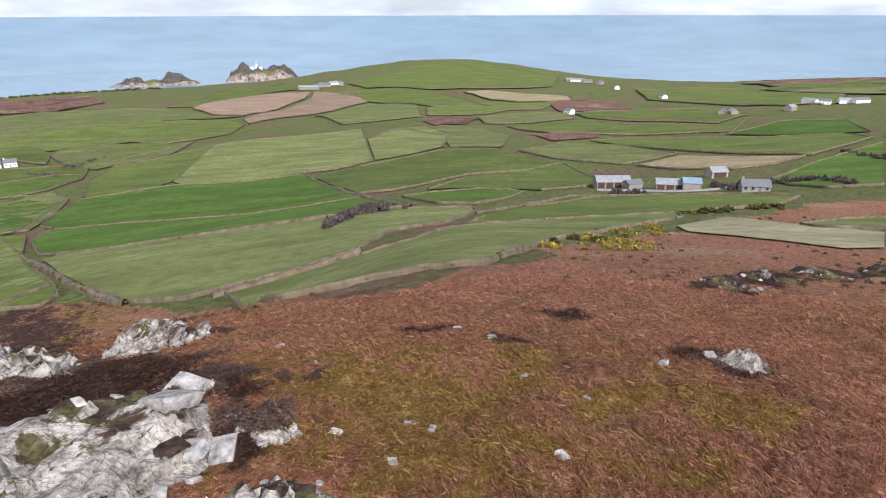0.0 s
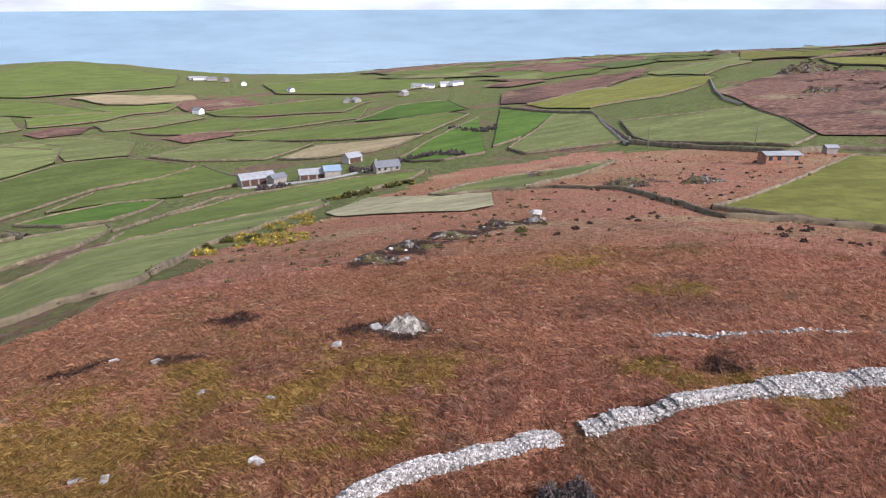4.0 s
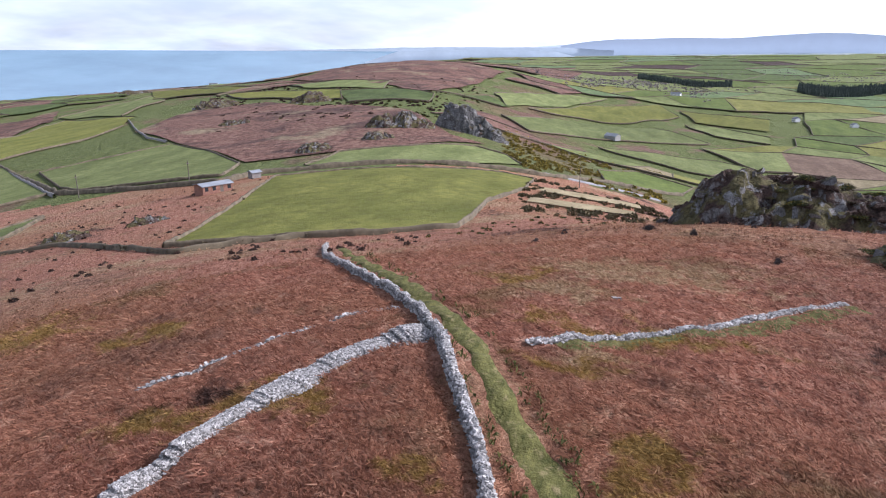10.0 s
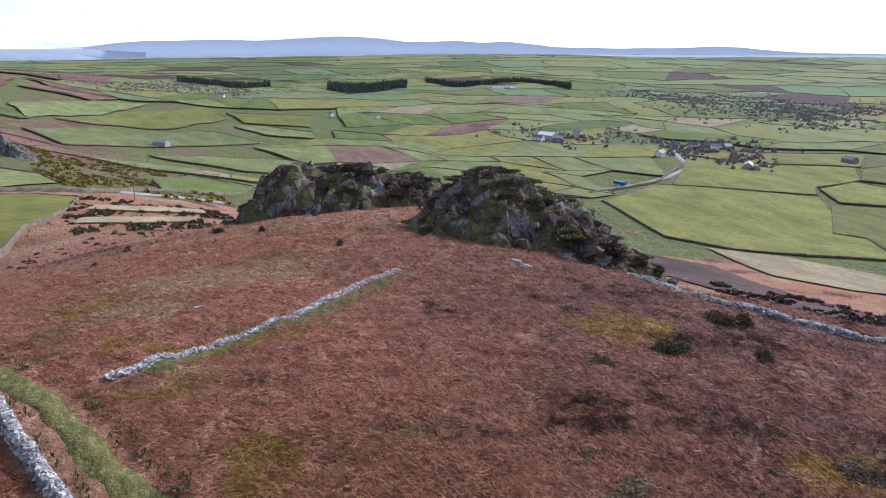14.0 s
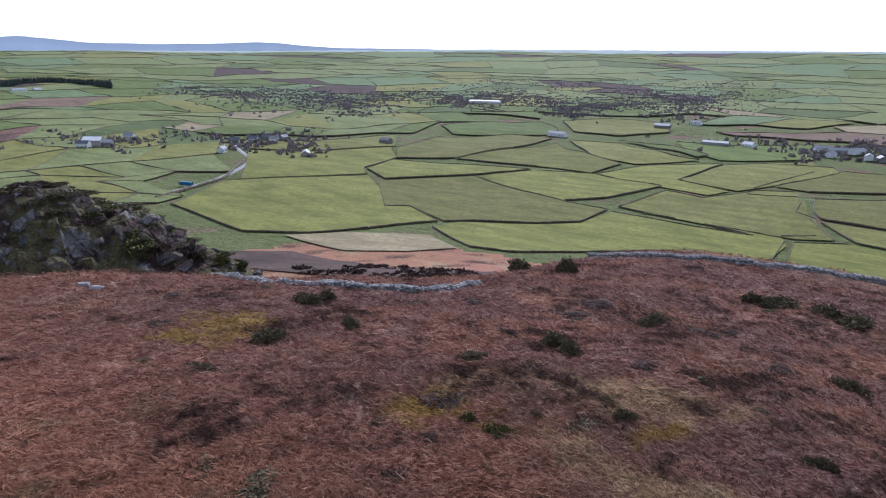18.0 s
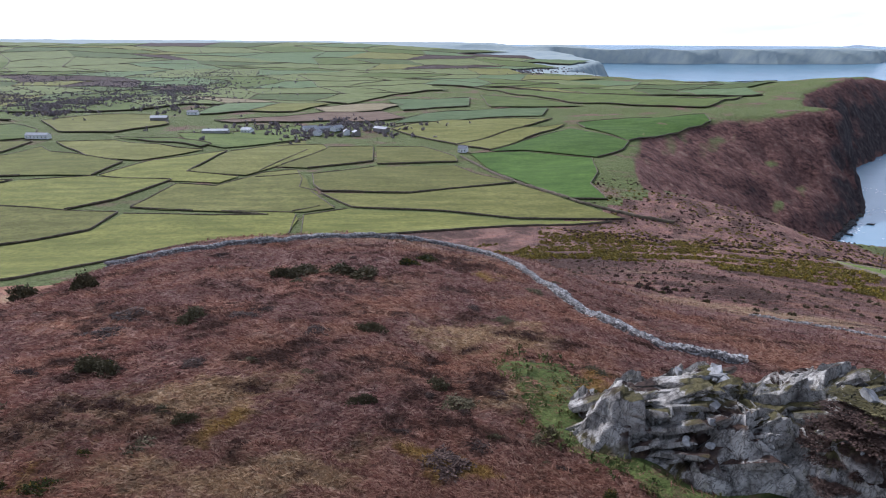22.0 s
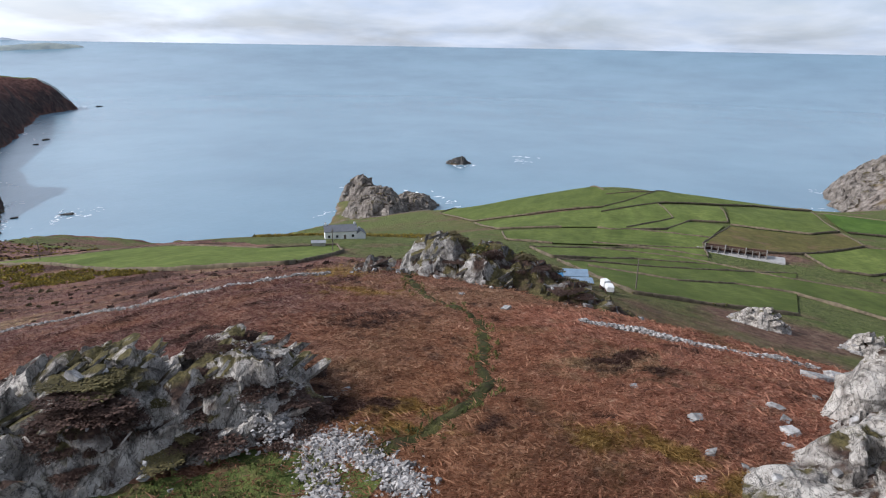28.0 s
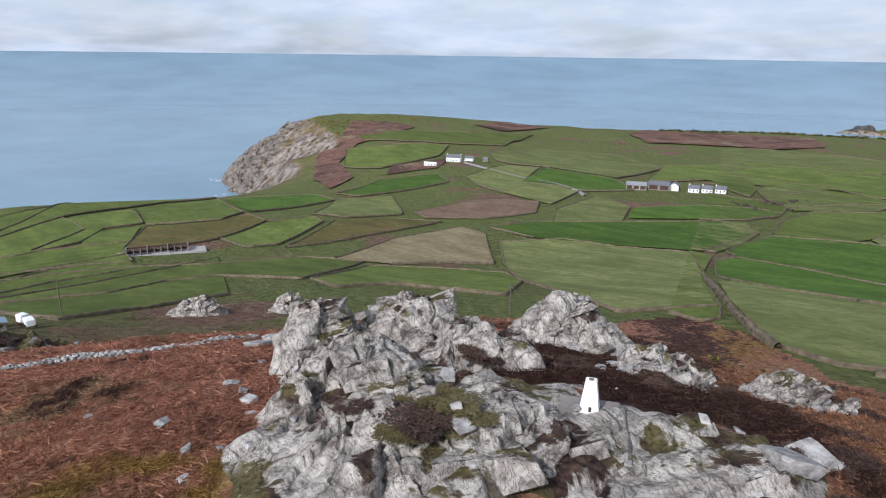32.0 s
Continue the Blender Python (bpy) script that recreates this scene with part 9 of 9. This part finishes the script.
container(270.6, 147, 2.0, 1.6, 1.7, 30, WHITE, "small white trailer in the yard", "trailer")
container(271.0, 141, 2.8, 1.6, 1.2, 10, WHITE, "white box trailer on rough ground", "trailer")
container(127.9, 560, 11, 3, 2.6, 15, BLUE, "long blue trailer by the field hedge", "trailer")
container(266.6, 140, 3.6, 1.8, 1.3, 5, BLUE, "blue car parked by the shed", "car")


def lighthouse(bearing, r):
    x, y = at(bearing, r)
    base = new("lighthouse", None)
    base.matrix_basis = pose(x, y, float(height(np.array(x), np.array(y)) + swell(np.array(x), np.array(y), OUTCROPS[-3])) - 2)
    bm = bmesh.new()
    bmesh.ops.create_cone(bm, cap_ends=True, segments=20, radius1=4.2, radius2=3.2, depth=16, matrix=Matrix.Translation((0, 0, 8)))
    part("tower", bm, WHITE, base)
    bm = bmesh.new()
    bmesh.ops.create_cone(bm, cap_ends=True, segments=16, radius1=2.2, radius2=2.2, depth=4, matrix=Matrix.Translation((0, 0, 18)))
    lamp = part("lantern", bm, GLASS, base)
    bm = bmesh.new()
    bmesh.ops.create_cone(bm, cap_ends=True, segments=16, radius1=2.6, radius2=0.3, depth=2.4, matrix=Matrix.Translation((0, 0, 21)))
    part("dome", bm, WHITE, lamp)
    bm = bmesh.new()
    bmesh.ops.create_cone(bm, cap_ends=True, segments=20, radius1=4.0, radius2=4.0, depth=0.5, matrix=Matrix.Translation((0, 0, 16)))
    part("gallery", bm, WHITE, base)
    for px, l in ((-16, 16), (14, 12)):
        bm = bmesh.new()
        box(bm, px - l / 2, px + l / 2, -4, 4, -3, 6)
        part("keepers_house", bm, WHITE, base)
    return tagged(base, "white lighthouse with low keepers' buildings on a rocky island", "lighthouse")


lighthouse(345.2, 2490)


def pole(bearing, r, tall):
    x, y = at(bearing, r)
    base = new("utility_pole", None)
    base.matrix_basis = pose(x, y, float(height(np.array(x), np.array(y))))
    bm = bmesh.new()
    bmesh.ops.create_cone(bm, cap_ends=True, segments=8, radius1=0.17, radius2=0.12, depth=tall + 1, matrix=Matrix.Translation((0, 0, tall / 2)))
    part("pole", bm, WOOD, base)
    bm = bmesh.new()
    box(bm, -0.9, 0.9, -0.07, 0.07, tall - 0.5, tall - 0.3)
    part("crossarm", bm, WOOD, base)
    tagged(base, "weathered wooden utility pole in a field", "utility pole", "utility poles")


for az, r in ((47.5, 255), (55.5, 232), (273.2, 162), (310.6, 150), (88, 255), (224, 280), (246.5, 210), (26.5, 290)):
    pole(az, r, 7.5)

# lanes
ribbon("lane", polar((131.9, 790), (132.6, 720), (133.2, 670), (131.5, 610), (128.5, 560), (125, 520), (120, 470)), 6.5, 0.9, ROAD, "narrow grey lane leading to a hamlet", "road", edge=0.6, gap=6)
ribbon("lane", polar((85.2, 285), (88, 290), (91, 300), (94.5, 312)), 6.0, 0.5, ROAD, "pale gravel lane behind the green field", "road", edge=0.8, gap=4)
ribbon("farm_track", polar((13.5, 293), (17, 289), (20, 280), (23, 285), (24, 300)), 5, 0.6, ROAD, "grey farmyard track between barns", "road", edge=1.2, gap=3)
ribbon("farm_track", polar((306.2, 770), (310, 690), (313, 650), (316, 590), (316.5, 560)), 4, 1.4, ROAD, "pale track between fields", "road", edge=0.5, gap=8)


# ---- dry stone walls of the hilltop, stone by stone ----
STONE_MESHES = [mesh_of("stone", c, t) for c, t in STONES]
for me in STONE_MESHES:
    me.materials.append(STONE)


def stone_wall(points, wide, tall, size, per_metre, label, seed, singles=0, ragged=0.3):
    """A rubble wall: a dark core, and stones laid and tumbled over it."""
    rng = np.random.RandomState(seed)
    q, d = along(rounded(points, 1), 0.35)
    n = np.stack([-d[:, 1], d[:, 0]], 1)
    g = level(q)
    wob = np.array([noise.noise((a * 0.35, b * 0.35, seed)) for a, b in q])
    wide = np.linspace(wide[0], wide[1], len(q)) if isinstance(wide, tuple) else wide
    w, h = wide / 2 * (1 + ragged * wob), tall * (1 + ragged * 1.3 * np.array([noise.noise((a * 0.5, b * 0.5, seed + 9)) for a, b in q]))
    rows = [np.column_stack([q + n * (w * s)[:, None], g + h * t]) for s, t in ((-1.05, -0.3), (-0.85, 0.6), (-0.4, 0.85), (0.4, 0.85), (0.85, 0.6), (1.05, -0.3))]
    co = np.stack(rows, 1).reshape(-1, 3)
    i, k = np.meshgrid(np.arange(len(q) - 1), np.arange(5), indexing="ij")
    f = np.stack([i * 6 + k + 1, i * 6 + k, (i + 1) * 6 + k, (i + 1) * 6 + k + 1], -1).reshape(-1, 4)
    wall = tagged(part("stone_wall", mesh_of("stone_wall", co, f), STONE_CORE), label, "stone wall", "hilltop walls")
    m = int(len(q) * 0.35 * per_metre)
    k = rng.randint(len(q), size=m)
    s = rng.uniform(-1.12, 1.12, m)
    along_ = rng.uniform(-0.2, 0.2, m)
    xy = q[k] + n[k] * (w[k] * s)[:, None] + d[k] * along_[:, None]
    profile = np.interp(np.abs(s), [0, 0.45, 0.85, 1.0, 1.12], [0.95, 0.92, 0.62, 0.25, 0.05])
    low = np.where(np.abs(s) > 0.8, rng.rand(m), 1.0)
    z = g[k] + h[k] * profile * low + 0.01
    sz = size * rng.uniform(0.6, 1.45, m)
    where = np.column_stack([xy, z])
    order = np.argsort(np.hypot(xy[:, 0], xy[:, 1]))
    for j in order[:singles]:
        ob = new("stone", STONE_MESHES[rng.randint(len(STONE_MESHES))])
        ob.matrix_basis = pose(*where[j], rng.uniform(-30, 30), rng.uniform(-30, 30), rng.uniform(0, 360)) @ Matrix.Diagonal((sz[j], sz[j], sz[j], 1))
        ob.parent = wall
    rest = order[singles:]
    if len(rest):
        part("rubble", strewn("rubble", STONES, where[rest], sz[rest], rng, 35), STONE, wall)["kind"] = "stuff"
    return wall


stone_wall(WALLS["path"], 0.36, 0.50, 0.15, 130, "pale dry stone wall beside the grass path", 1, 300, 0.2)
stone_wall(WALLS["arc"], (0.60, 1.85), 0.22, 0.095, 640, "tumbled pale stone wall curving through bracken", 2, 300, 0.6)
stone_wall(WALLS["gap"], 0.70, 0.18, 0.092, 460, "broken end of the tumbled stone wall", 3, 240, 0.7)
stone_wall(WALLS["upper"], 0.22, 0.04, 0.16, 14, "low scattered line of wall stones", 4, 160, 0.9)
stone_wall(WALLS["low"], 0.42, 0.13, 0.15, 80, "low collapsed grey stone wall", 5, 200, 0.25)
stone_wall(WALLS["tor"], 0.5, 0.22, 0.18, 70, "collapsed stone rampart below the tor", 6, 200, 0.5)
stone_wall(WALLS["crest"], 0.55, 0.34, 0.18, 95, "grey dry stone wall along the crest", 7, 300, 0.35)
stone_wall(WALLS["moor"], 0.45, 0.14, 0.22, 22, "broken line of stones across the moor", 8, 160, 0.9)
stone_wall(WALLS["north"], 0.5, 0.18, 0.20, 34, "tumbled stone wall at the edge of the hill", 9, 160, 0.5)


def stone_spill(points, spread, n, size, label, seed, singles=260):
    """Loose stones run down from an outcrop, thick in the middle."""
    rng = np.random.RandomState(seed)
    q, d = along(rounded(points, 1), 0.3)
    k = rng.randint(len(q), size=n)
    side = rng.randn(n) * spread * (0.45 + 0.55 * np.abs(np.sin(k * 0.13 + seed)))
    xy = q[k] + np.stack([-d[k, 1], d[k, 0]], 1) * side[:, None] + rng.randn(n, 2) * 0.25
    sz = size * np.exp(rng.randn(n) * 0.4)
    z = level(xy) + over_rock(xy[:, 0], xy[:, 1]) + sz * 0.1 + 0.12 * np.exp(-(side / spread) ** 2) * rng.rand(n)
    where = np.column_stack([xy, z])
    order = np.argsort(-sz)
    pile = new("stone_spill", None)
    pile.matrix_basis = pose(*where[order[0]])
    back = Vector(where[order[0]])
    for j in order[:singles]:
        ob = new("stone", STONE_MESHES[rng.randint(len(STONE_MESHES))])
        ob.matrix_basis = Matrix.Translation(-back) @ pose(*where[j], rng.uniform(-35, 35), rng.uniform(-35, 35), rng.uniform(0, 360)) @ Matrix.Diagonal((sz[j], sz[j], sz[j], 1))
        ob.parent = pile
    rest = order[singles:]
    part("rubble", strewn("rubble", STONES, where[rest] - np.array(back), sz[rest], rng, 35), STONE, pile)["kind"] = "stuff"
    return tagged(pile, label, "stones")


stone_spill([(-20.3, -12.3), (-18.9, -10.2), (-18.0, -8.7), (-16.6, -7.8), (-15.6, -7.2)], 0.55, 3200, 0.10, "spill of loose grey stones below the outcrop", 10)
stone_spill([(-18.6, -8.4), (-17.9, -7.0), (-17.2, -5.8), (-16.4, -4.7)], 0.45, 2000, 0.10, "loose grey stones tumbled on green turf", 11)
